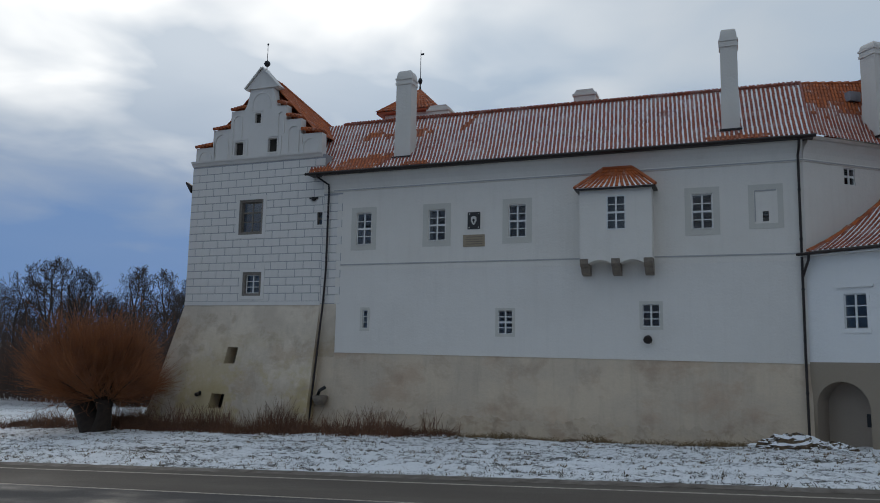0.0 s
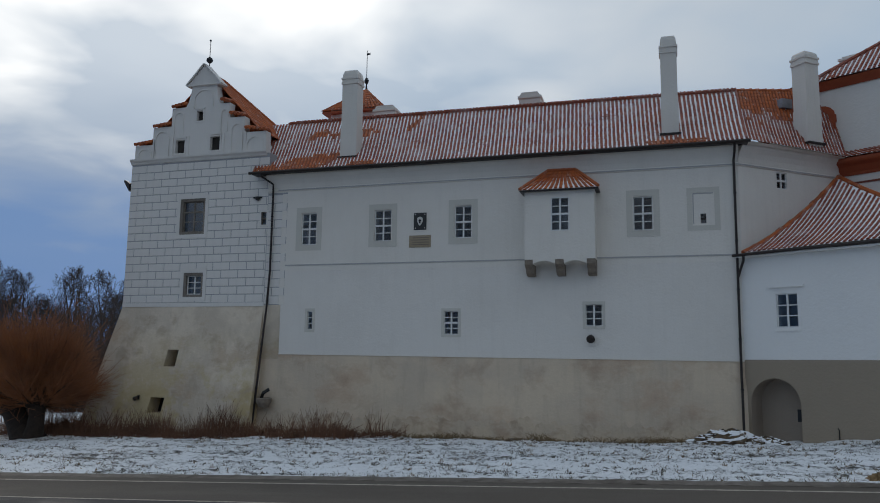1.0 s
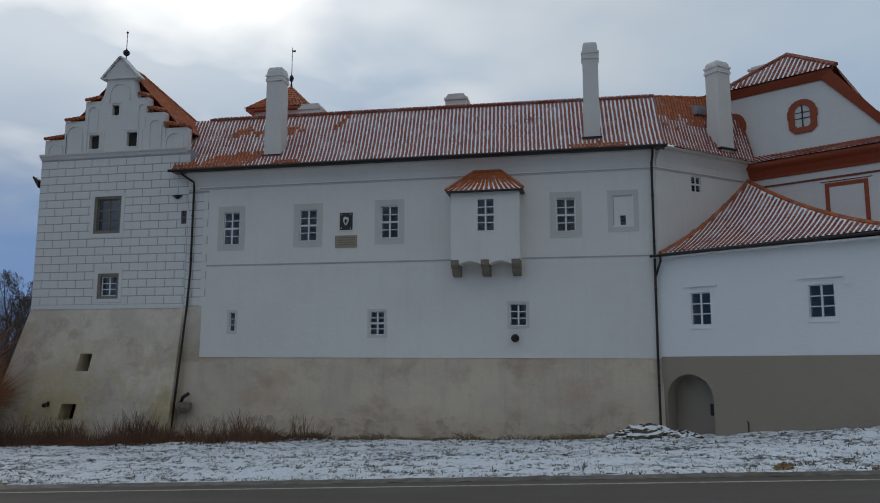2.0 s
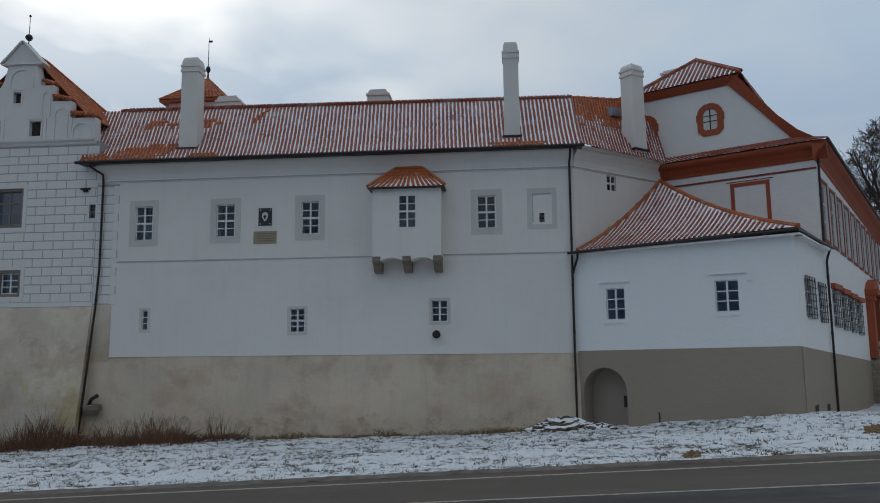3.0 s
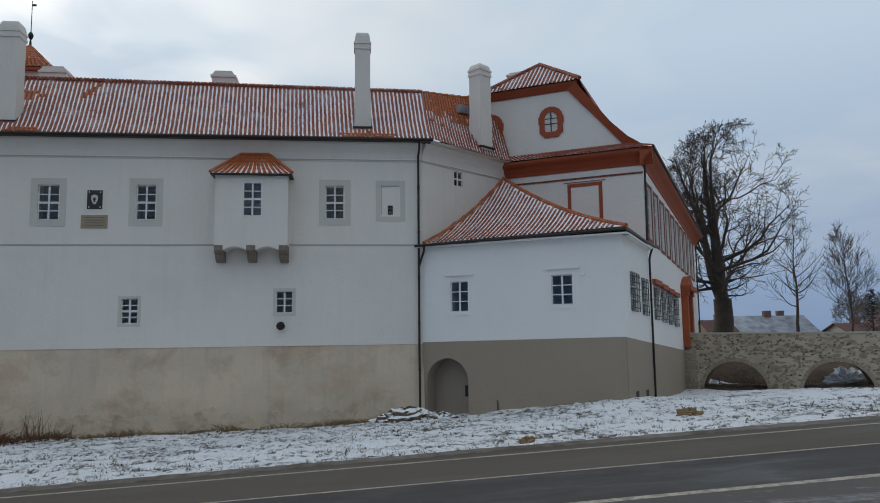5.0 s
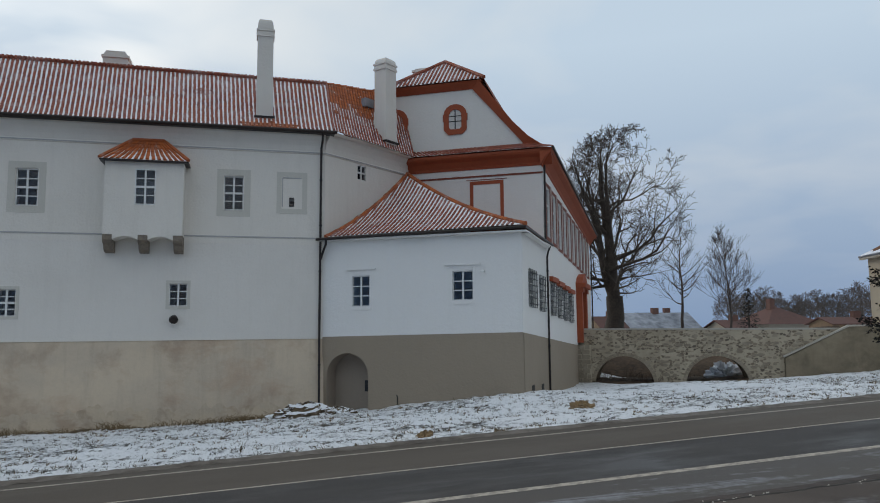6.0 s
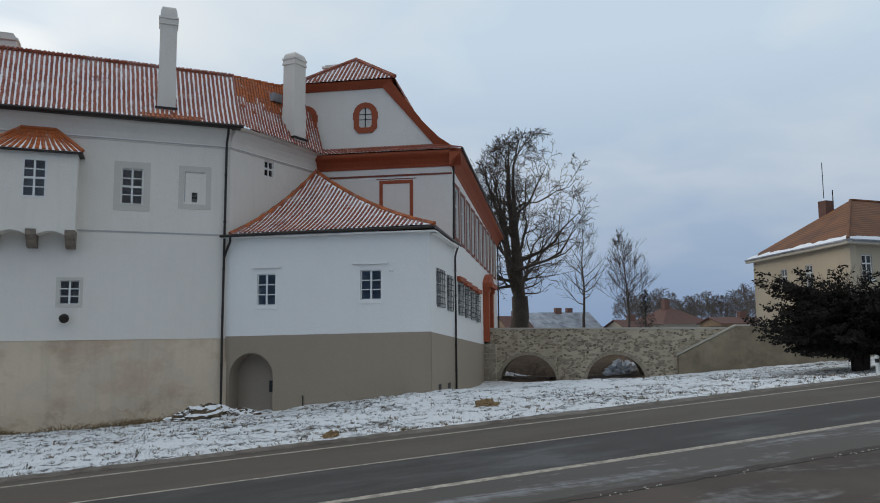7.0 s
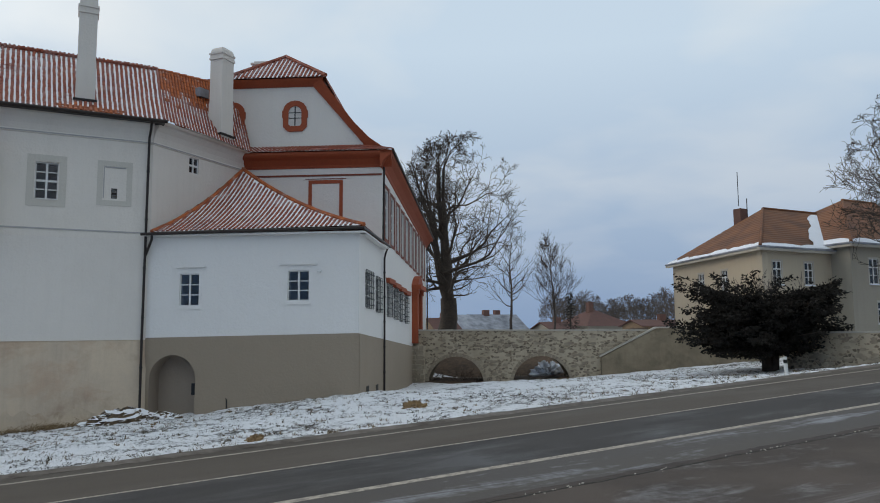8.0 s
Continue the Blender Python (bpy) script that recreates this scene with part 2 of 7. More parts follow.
def build_ground(n, v, r):
    clump = n.noise(v, 2.1, 7, 0.72, 0.5)
    fine = n.noise(v, 6.5, 5, 0.72, 0.6)
    drift = n.noise(n.stretch(v, (0.22, 1.3, 1.0)), 1.0, 5, 0.6, 0.3)
    wide = n.noise(v, 0.16, 3, 0.5)
    k = n.math("ADD", n.math("ADD", n.math("MULTIPLY", clump, 0.40), n.math("MULTIPLY", fine, 0.36)), n.math("ADD", n.math("MULTIPLY", wide, 0.12), n.math("MULTIPLY", drift, 0.26)))
    cover = n.ramp(k, 0.495, 0.545)
    turf = n.mix(n.ramp(n.noise(v, 3.0, 4, 0.6), 0.4, 0.65), c(0.040, 0.036, 0.030), c(0.125, 0.094, 0.056))
    slushy = n.mix(n.ramp(n.noise(v, 11.0, 4, 0.7), 0.45, 0.6), turf, c(0.30, 0.31, 0.33))
    white = n.mix(fine, c(0.71, 0.725, 0.75), c(0.90, 0.90, 0.905))
    colr = n.mix(n.ramp(k, 0.46, 0.52), turf, slushy)
    return n.mix(cover, colr, white), 0.85, n.math("ADD", n.math("MULTIPLY", k, 1.2), n.math("MULTIPLY", cover, 0.35)), 0.20


ground_mat = material("snowy_grass", build_ground)


def build_clods(n, v, r):
    a = n.noise(v, 5.0, 6, 0.7, 0.5)
    up = n.add("ShaderNodeSeparateXYZ", {0: n.add("ShaderNodeNewGeometry").outputs["Normal"]}).outputs[2]
    earth = n.mix(n.ramp(a, 0.4, 0.62), c(0.045, 0.030, 0.020), c(0.20, 0.135, 0.075))
    lying = n.ramp(n.math("ADD", up, n.math("MULTIPLY", n.math("SUBTRACT", a, 0.5), 1.3)), 0.42, 0.60)
    return n.mix(lying, earth, c(0.84, 0.85, 0.87)), 0.9, a, 0.10


clods = material("snow_dusted_clods", build_clods)


def build_soil(n, v, r):
    a = n.noise(v, 1.4, 6, 0.7, 0.5)
    col = n.mix(n.ramp(a, 0.4, 0.6), c(0.07, 0.045, 0.03), c(0.16, 0.115, 0.075))
    return n.mix(n.ramp(n.noise(v, 2.6, 5, 0.7), 0.6, 0.66), col, c(0.75, 0.78, 0.82)), 0.95, a, 0.12


soil = material("brown_litter_with_snow", build_soil)


def asphalt(name, col, col2, wet):
    def build(n, v, r):
        lane = n.noise(n.stretch(v, (0.05, 0.9, 1.0)), 1.0, 4, 0.6)
        fine = n.noise(v, 40.0, 3, 0.7)
        patch = n.noise(n.stretch(v, (0.25, 0.6, 1.0)), 0.8, 5, 0.6)
        colr = n.mix(n.ramp(lane, 0.35, 0.65), c(*col), c(*col2))
        colr = n.mix(n.math("MULTIPLY", fine, 0.35), colr, c(*[x * 0.5 for x in col]))
        rough = n.math("SUBTRACT", 0.92, n.math("MULTIPLY", n.ramp(patch, 0.45, 0.65), wet))
        return colr, rough, fine, 0.006
    return material(name, build)


far_lane = asphalt("salted_asphalt", (0.083, 0.065, 0.050), (0.104, 0.082, 0.064), 0.15)
near_lane = asphalt("damp_asphalt", (0.043, 0.038, 0.036), (0.061, 0.054, 0.050), 0.42)
def build_shoulder(n, v, r):
    fine = n.noise(v, 40.0, 3, 0.7)
    ice = n.math("ADD", n.math("MULTIPLY", n.noise(n.stretch(v, (0.12, 1.1, 1.0)), 1.2, 6, 0.65, 0.6), 0.75), n.math("MULTIPLY", n.noise(v, 3.0, 5, 0.7), 0.25))
    col = n.mix(fine, c(0.056, 0.047, 0.042), c(0.088, 0.074, 0.066))
    col = n.mix(n.ramp(n.noise(n.stretch(v, (0.1, 0.7, 1.0)), 1.0, 4, 0.6), 0.45, 0.62), col, c(0.075, 0.062, 0.052))
    return n.mix(n.math("MULTIPLY", n.ramp(ice, 0.54, 0.64), 0.65), col, c(0.30, 0.31, 0.33)), 0.75, fine, 0.006


shoulder = material("icy_shoulder", build_shoulder)
def build_pavement(n, v, r):
    fine = n.noise(v, 38.0, 3, 0.7)
    wide = n.noise(v, 0.5, 5, 0.6)
    ice = n.math("ADD", n.math("MULTIPLY", n.noise(n.stretch(v, (0.35, 0.9, 1.0)), 0.8, 5, 0.6, 0.4), 0.8), n.math("MULTIPLY", n.noise(v, 4.0, 4, 0.7), 0.2))
    col = n.mix(n.ramp(wide, 0.4, 0.62), c(0.062, 0.044, 0.034), c(0.094, 0.069, 0.054))
    col = n.mix(n.math("MULTIPLY", fine, 0.4), col, c(0.035, 0.03, 0.028))
    rough = n.math("SUBTRACT", 0.9, n.math("MULTIPLY", n.ramp(ice, 0.5, 0.58), 0.45))
    return n.mix(n.math("MULTIPLY", n.ramp(ice, 0.585, 0.615), 0.32), col, c(0.26, 0.235, 0.215)), rough, fine, 0.008


pave_mat = material("brownish_pavement", build_pavement)


def build_line(n, v, r):
    return n.mix(n.ramp(n.noise(v, 6.0, 5, 0.7), 0.42, 0.6), c(0.44, 0.38, 0.31), c(0.23, 0.20, 0.17)), 0.8, None, 0


line_paint = material("worn_road_paint", build_line)


def build_rubble(n, v, r):
    w = n.stretch(v, (1, 1, 1.7))
    vor = n.add("ShaderNodeTexVoronoi", {"Vector": w, "Scale": 4.2, "Randomness": 1.0})
    edge = n.add("ShaderNodeTexVoronoi", {"Vector": w, "Scale": 4.2, "Randomness": 1.0}, feature="DISTANCE_TO_EDGE").outputs["Distance"]
    pick = n.add("ShaderNodeSeparateColor", {0: vor.outputs["Color"]})
    st = n.mix(pick.outputs[1], c(0.32, 0.25, 0.18), c(0.13, 0.10, 0.075))
    shown = n.math("MULTIPLY", n.ramp(edge, 0.05, 0.13), n.ramp(pick.outputs[0], 0.52, 0.6))
    mortar = n.mix(n.ramp(n.noise(v, 0.7, 5, 0.6), 0.4, 0.65), c(0.54, 0.455, 0.34), c(0.42, 0.345, 0.25))
    col = n.mix(shown, mortar, st)
    return n.mix(n.math("MULTIPLY", n.noise(v, 9.0, 4, 0.6), 0.25), col, c(0.2, 0.17, 0.13)), 0.95, shown, 0.04


rubble = material("rubble_masonry", build_rubble)
stone_mat = speckled("single_stone", (0.40, 0.34, 0.26), (0.24, 0.19, 0.14), 1.6, 0.95, 0.03)
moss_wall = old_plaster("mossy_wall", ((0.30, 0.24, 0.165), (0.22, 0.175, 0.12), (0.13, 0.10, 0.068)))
coping = plaster("pale_coping", (0.46, 0.42, 0.36), (0.36, 0.33, 0.28), 0.3, 0.1)

# ---- mesh helpers ----
Z = Vector((0, 0, 1))


class Mesh:
    """Collects vertices and faces of one part."""

    def __init__(self):
        self.v, self.f = [], []

    def face(self, *pts):
        k = len(self.v)
        self.v += [tuple(p) for p in pts]
        self.f.append(tuple(range(k, k + len(pts))))

    def grid(self, rows, closed=False):
        k, w = len(self.v), len(rows[0])
        for r in rows:
            self.v += [tuple(p) for p in r]
        for i in range(len(rows) - 1):
            for j in range(w if closed else w - 1):
                a, b = k + i * w + j, k + i * w + (j + 1) % w
                self.f.append((a, b, b + w, a + w))

    def box(self, o, a, b, h):
        """A box from corner o along the edge vectors a, b, h."""
        o, a, b, h = Vector(o), Vector(a), Vector(b), Vector(h)
        k = len(self.v)
        self.v += [tuple(p) for p in (o, o + a, o + a + b, o + b, o + h, o + a + h, o + a + b + h, o + b + h)]
        self.f += [tuple(k + i for i in q) for q in ((3, 2, 1, 0), (4, 5, 6, 7), (0, 1, 5, 4), (1, 2, 6, 5), (2, 3, 7, 6), (3, 0, 4, 7))]

    def prism(self, pts, way):
        """A polygon swept along a vector."""
        k, n, way = len(self.v), len(pts), Vector(way)
        self.v += [tuple(p) for p in pts] + [tuple(Vector(p) + way) for p in pts]
        self.f += [tuple(range(k + n - 1, k - 1, -1)), tuple(range(k + n, k + 2 * n))]
        self.f += [(k + i, k + (i + 1) % n, k + n + (i + 1) % n, k + n + i) for i in range(n)]

    def tube(self, path, radii, sides=6, cap=True):
        path = [Vector(p) for p in path]
        if not isinstance(radii, (list, tuple)):
            radii = [radii] * len(path)
        rings, side = [], None
        for i, p in enumerate(path):
            d = (path[min(i + 1, len(path) - 1)] - path[max(i - 1, 0)]).normalized()
            s = d.cross(side) if side is not None else d.cross(Z if abs(d.z) < 0.9 else Vector((1, 0, 0)))
            s = d.orthogonal() if s.length < 1e-4 else s.normalized()
            t = s.cross(d)
            side = t
            rings.append([p + radii[i] * (math.cos(2 * math.pi * k / sides) * s + math.sin(2 * math.pi * k / sides) * t) for k in range(sides)])
        self.grid(rings, True)
        if cap:
            self.face(*rings[-1])
            self.face(*rings[0][::-1])

    def lathe(self, base, profile, sides=12):
        base = Vector(base)
        self.grid([[base + Vector((r * math.cos(2 * math.pi * k / sides), r * math.sin(2 * math.pi * k / sides), h)) for k in range(sides)] for r, h in profile], True)


def thing(name, at, label, category, group="", kind=""):
    e = new(name)
    e.location = at
    e.empty_display_size = 0.3
    return tagged(e, label, category, group, kind)


def base_of(ob):
    return Vector(ob.location) if ob.parent is None else Vector((0, 0, 0))


def part(name, mesh, mat, parent=None, label="", kind="", smooth=False):
    data = bpy.data.meshes.new(name)
    data.from_pydata(mesh.v, [], mesh.f)
    data.materials.append(mat)
    if smooth:
        data.polygons.foreach_set("use_smooth", [True] * len(data.polygons))
    data.update()
    ob = new(name, data)
    if parent is not None:
        ob.parent = parent
        ob.matrix_parent_inverse = Matrix.Translation(-base_of(parent))
    return tagged(ob, label, "", "", kind)


class Face:
    """A wall plane: u along the wall, w up, n out of it. It may lean out below top, and spread at its left end."""

    def __init__(self, o, u, top=0.0, lean=0.0, u_right=0.0, spread_left=0.0):
        self.top, self.lean, self.ur, self.sl = top, lean, u_right, spread_left
        self.o, self.u = Vector((o[0], o[1], 0)), Vector((u[0], u[1], 0)).normalized()
        self.n = Vector((self.u.y, -self.u.x, 0))

    def __call__(self, u, w, out=0.0):
        d = self.top - w
        return self.o + self.u * (u - self.sl * d * (self.ur - u)) + self.n * (out + self.lean * d) + Z * w

    def wall(self, outline_u, zlo, zhi, holes, thick, out=0.0):
        """A thick wall with rectangular openings through it. zlo, zhi: heights as functions of u."""
        m = Mesh()
        us = sorted({*outline_u, *[h[0] for h in holes], *[h[1] for h in holes]})
        for a, b in zip(us, us[1:]):
            mid = (a + b) / 2
            cuts = sorted((h[2], h[3]) for h in holes if h[0] <= mid <= h[1])
            lo = (zlo(a), zlo(b))
            for c0, c1 in cuts + [(None, None)]:
                hi = (c0, c0) if c0 is not None else (zhi(a), zhi(b))
                for d, flip in ((out, False), (out - thick, True)):
                    q = [self(a, lo[0], d), self(b, lo[1], d), self(b, hi[1], d), self(a, hi[0], d)]
                    m.face(*(q[::-1] if flip else q))
                lo = (c1, c1)
        for a, b, c0, c1 in holes:
            q = [(a, c0), (b, c0), (b, c1), (a, c1)]
            for (p, q1) in zip(q, q[1:] + q[:1]):
                m.face(self(*p, out), self(*q1, out), self(*q1, out - thick), self(*p, out - thick))
        a, b = us[0], us[-1]
        for e in (a, b):
            m.face(self(e, zlo(e), out), self(e, zhi(e), out), self(e, zhi(e), out - thick), self(e, zlo(e), out - thick))
        m.face(*[self(e, zhi(e), d) for e, d in ((a, out), (b, out), (b, out - thick), (a, out - thick))])
        return m

    def slab(self, m, a, b, c0, c1, d0, d1):
        """A box on the wall, from d0 to d1 out of it."""
        m.box(self(a, c0, d0), self.u * (b - a), self.n * (d1 - d0), Z * (c1 - c0))


def ring(face, a, b, c0, c1, wide, d0, d1):
    """A rectangular band round an opening, mitred at its corners."""
    m = Mesh()
    inn, out = [(a, c0), (b, c0), (b, c1), (a, c1)], [(a - wide, c0 - wide), (b + wide, c0 - wide), (b + wide, c1 + wide), (a - wide, c1 + wide)]
    loops = ((inn, d0), (inn, d1), (out, d1), (out, d0), (inn, d0))
    m.grid([[face(u, w, d) for u, w in pts] for pts, d in loops], True)
    return m


def window(parent, face, a, b, c0, c1, cols=2, rows=(1, 1), deep=0.16, frame=white_wood, rail=0.055, bars=0.03):
    """A casement window in an opening: a frame, its bars and its panes."""
    w = part("window", ring(face, a + rail, b - rail, c0 + rail, c1 - rail, rail - 0.002, -deep, -deep + 0.07), frame, parent)
    mid = (a + b) / 2
    if cols == 2:
        m = Mesh()
        face.slab(m, mid - 0.045, mid + 0.045, c0 + rail, c1 - rail, -deep + 0.004, -deep + 0.066)
        part("mullion", m, frame, w)
    cuts = [c0 + rail + (c1 - c0 - 2 * rail) * k / sum(rows) for k in range(1, sum(rows))]
    main = c0 + rail + (c1 - c0 - 2 * rail) * rows[0] / sum(rows) if len(rows) == 2 else None
    for z in cuts:
        t = 0.05 if main is not None and abs(z - main) < 0.01 else bars / 2 + 0.008
        m = Mesh()
        face.slab(m, a + rail, b - rail, z - t, z + t, -deep + 0.008, -deep + 0.06)
        part("glazing_bar", m, frame, w)
    zs = [c0 + rail] + cuts + [c1 - rail]
    us = [a + rail, mid - 0.045, mid + 0.045, b - rail] if cols == 2 else [a + rail, b - rail]
    for i in range(0, len(us), 2):
        for z0, z1 in zip(zs, zs[1:]):
            p = Mesh()
            face.slab(p, us[i] + 0.001, us[i + 1] - 0.001, z0 + 0.012, z1 - 0.012, -deep + 0.02, -deep + 0.026)
            ob = part("pane", p, glass, w)
            ob.visible_shadow = False
            solid = bmesh.new()
            solid.from_mesh(ob.data)
            bmesh.ops.remove_doubles(solid, verts=solid.verts, dist=0.0005)
            bmesh.ops.recalc_face_normals(solid, faces=solid.faces)
            solid.to_mesh(ob.data)
            solid.free()
    return w


def tiles(rows, pitch_mat, under_mat, parent, width=0.215, lift=0.055, bare=None):
    """A roof slope of barrel tiles. rows: the slope's curves from eave to ridge as functions of the share along the eave; each column runs up one curve."""
    left, right, steps = rows
    cover, sheet, cover2, sheet2 = Mesh(), Mesh(), Mesh(), Mesh()
    length = (right(0.0) - left(0.0)).length
    cols = max(2, int(length / width))
    run = [[left(k / steps).lerp(right(k / steps), j / cols) for k in range(steps + 1)] for j in range(cols + 1)]
    nrm = (right(0.0) - left(0.0)).cross(left(1.0) - left(0.0)).normalized()
    if nrm.z < 0:
        nrm = -nrm
    for r, s in zip(run, run[1:]):
        for k in range(steps):
            (sheet2 if bare is not None and bare(r[k].lerp(s[k + 1], 0.5), k / steps) else sheet).face(r[k], s[k], s[k + 1], r[k + 1])
    side = (right(0.0) - left(0.0)).normalized()
    for r in run:
        for k in range(steps):
            p, q = r[k], r[k + 1]
            into = cover2 if bare is not None and bare(p.lerp(q, 0.5), k / steps) else cover
            jig = random.uniform(-0.012, 0.012)
            up = (q - p)
            q2 = q + up * 0.06
            ring0, ring1 = [], []
            for i in range(5):
                a = math.pi * i / 4
                ring0.append(p + side * (math.cos(a) * width * 0.335 + jig) + nrm * (math.sin(a) * lift * 1.25 + 0.012))
                ring1.append(q2 + side * (math.cos(a) * width * 0.295 + jig) + nrm * (math.sin(a) * lift * 0.9 + 0.004))
            into.grid([ring0, ring1])
            into.face(*ring0)
    part("tile_bed", sheet, under_mat, parent, kind="stuff")
    if cover2.v:
        part("tile_bed", sheet2, bare_channel, parent, kind="stuff")
        part("roof_tiles", cover2, wet_tile, parent, "bare wet orange clay tiles", "stuff")
    return part("roof_tiles", cover, pitch_mat, parent, "orange clay barrel tiles with snow in the channels", "stuff")


# ---- the ground ----
def road_z(x):
    return 0.6 + 0.0508 * max(-70.0, min(60.0, x))


def soft(a, b, x):
    t = max(0.0, min(1.0, (x - a) / (b - a)))
    return t * t * (3 - 2 * t)


def ground_z(x, y):
    """Road level, then a verge that falls towards the foot of the castle and its dry moat."""
    z = road_z(x)
    fall = 0.10 + 0.25 * soft(-34, -22, x) + 0.50 * soft(-22, 0, x)
    if y > 21.0:
        z -= fall * (min(y, 48.0) - 21.0) ** 1.5 / 64.0
        z += 0.35 * soft(4, 12, x) * (1 - soft(12, 18, x)) * soft(24, 30, y) * (1 - soft(33, 40, y))
        if y > 56:
            z += (3.2 - z) * soft(56, 75, y) * soft(-5, 15, x)
    z -= 0.50 * soft(22, 32, x) * soft(21, 25, y)
    if y < 11.3:
        z += 0.04
    if y < 9.0:
        z += 1.75 * (1 - soft(3.0, 9.0, y))
    return z


def spread(lo, hi, fine_lo, fine_hi, step, grow=1.5):
    out, x, s = [], fine_lo, step
    while x < fine_hi:
        out.append(x)
        x += step
    x = fine_hi
    while x < hi:
        out.append(x)
        s *= grow
        x += s
    out.append(hi)
    x, s, low = fine_lo, step, []
    while x > lo:
        s *= grow
        x -= s
        low.append(max(x, lo))
    return low[::-1] + out


def lumps(x, y):
    """Fine unevenness of the rough grass."""
    k = soft(20.7, 22.0, y) * (1 - soft(60, 70, y))
    return k * (0.10 * noise.noise((x * 0.5, y * 0.7, 0.0)) + 0.08 * noise.noise((x * 1.9, y * 2.3, 3.0)) + 0.045 * noise.noise((x * 4.3, y * 3.9, 8.0)))


xs, ys = spread(-1500, 1500, -46, 48, 0.22), [y for y in spread(-200, 2500, 20.6, 40.0, 0.2) if y >= 20.55]
g = Mesh()
g.grid([[(x, y, ground_z(x, y) + lumps(x, y)) for x in xs] for y in ys])
tagged(part("ground", g, ground_mat, None, "rough grass verge under thin patchy snow", "structure", True), category="ground")


def strip(name, y0, y1, mat, label, category, lift=0.0, x0=-1500.0, x1=1500.0):
    m = Mesh()
    cuts = sorted({x0, x1, *[max(x0, min(x1, v)) for v in (-70.0, -50.0, -25.0, 0.0, 25.0, 45.0, 60.0)]})
    m.grid([[(x, y, road_z(x) + lift) for x in cuts] for y in (y1, y0)])
    return tagged(part(name, m, mat, None, label, "structure"), category=category)


edge_m = Mesh()
edge_m.grid([[(x, y + 0.12 * noise.noise((x * 1.1, j, 0)) * (j > 0) + 0.08 * noise.noise((x * 3.7, j, 2)), road_z(x) + (0.006, 0.03, 0.05, 0.03)[j] + 0.02 * noise.noise((x * 3, j, 5))) for j, y in enumerate((20.44, 20.60, 20.76, 20.98))] for x in [-48 + 0.2 * k for k in range(520)]])
tagged(part("verge_edge", edge_m, slush, None, "brown slush and dead grass along the road edge", "stuff", True), category="edge")
strip("road_far_lane", 16.98, 20.6, far_lane, "salt-stained brownish asphalt lane", "road")
strip("road_near_lane", 13.9, 16.98, near_lane, "damp dark asphalt lane", "road")
strip("road_shoulder", 11.45, 13.9, shoulder, "pale icy asphalt shoulder", "road")
strip("road_line", 19.72, 19.86, line_paint, "worn white edge line on the asphalt", "road marking", 0.004)
strip("road_line", 16.95, 17.06, line_paint, "worn white centre line on the asphalt", "road marking", 0.004)
strip("road_line", 13.82, 14.06, line_paint, "broad worn white edge line on the asphalt", "road marking", 0.004)
near = Mesh()
near.grid([[(x, y, road_z(x) + 0.05 + (1.75 * (1 - soft(3.0, 9.0, y)))) for x in spread(-1500, 1500, -30, 50, 4.0)] for y in (11.4, 10.5, 9, 8, 7, 6, 5, 4, 3, -20, -200)])
tagged(part("pavement", near, pave_mat, None, "brownish asphalt pavement with a ragged edge", "structure", True), category="pavement")

# ---- main wing ----
MAIN = Face((0, 38), (1, 0))
BEND = Face((3.45, 38.0), (8.95 - 3.45, 42.6 - 38.0))
wing = thing("castle_wing", (-9.5, 38, -0.5), "long white plastered castle wing with tiled roof and ochre plinth", "building")
LOWER = [(-19.75, -19.42, 4.98, 6.05), (-11.58, -10.77, 4.76, 6.02), (-4.05, -3.20, 5.22, 6.34)]
UPPER = [(-20.33, -19.36, 9.87, 11.75), (-15.75, -14.72, 9.95, 11.73), (-11.04, -10.06, 9.98, 11.77), (-1.59, -0.62, 10.06, 11.80)]
SLOT = (1.64, 1.90, 10.30, 10.79)
TOP, PL = 14.0, 3.60
part("wall", MAIN.wall([-22.6, 3.45], lambda u: PL, lambda u: 8.7, LOWER, 0.7), new_white, wing, "newer white limewashed lower wall")
part("wall", MAIN.wall([-22.6, 3.45], lambda u: 8.7, lambda u: TOP, UPPER + [SLOT], 0.7), white_wall, wing, "creamy white limewashed upper wall")


def batter(face, u0, u1, top, foot, flare, back, steps=8):
    """A plinth that leans outwards towards its foot."""
    m, rows = Mesh(), []
    for k in range(steps + 1):
        s = k / steps
        rows.append([face(u0 + (u1 - u0) * j / 24, top + (foot - top) * s, flare * s ** 1.4) for j in range(25)])
    m.grid(rows)
    m.face(*[face(u, top, d) for u, d in ((u0, -back), (u1, -back), (u1, 0.0), (u0, 0.0))])
    for u in (u0, u1):
        m.face(*[face(u, top + (foot - top) * k / steps, flare * (k / steps) ** 1.4) for k in range(steps + 1)], face(u, foot, -back), face(u, top, -back))
    return m


part("plinth", batter(MAIN, -22.6, 3.45, PL, -2.0, 0.45, 0.7), ochre_plinth, wing, "stained ochre plastered plinth")
foot = Mesh()
rag = [0.40 * noise.noise((j * 0.11, 0, 5)) + 0.30 * noise.noise((j * 0.37, 0, 9)) + 0.16 * noise.noise((j * 1.3, 0, 2)) for j in range(211)]
foot.grid([[MAIN(-22.5 + 26 * j / 210, z + rag[j] * (1 - k / 4), 0.45 * ((PL - z - rag[j] * (1 - k / 4)) / 5.6) ** 1.4 + (0.002, 0.006, 0.02, 0.04, 0.08)[k] + 0.012 * (k > 0) * noise.noise((j * 0.5, z * 3, 0))) for j in range(211)] for k, z in enumerate((0.35, 0.1, -0.3, -0.8, -1.9))])
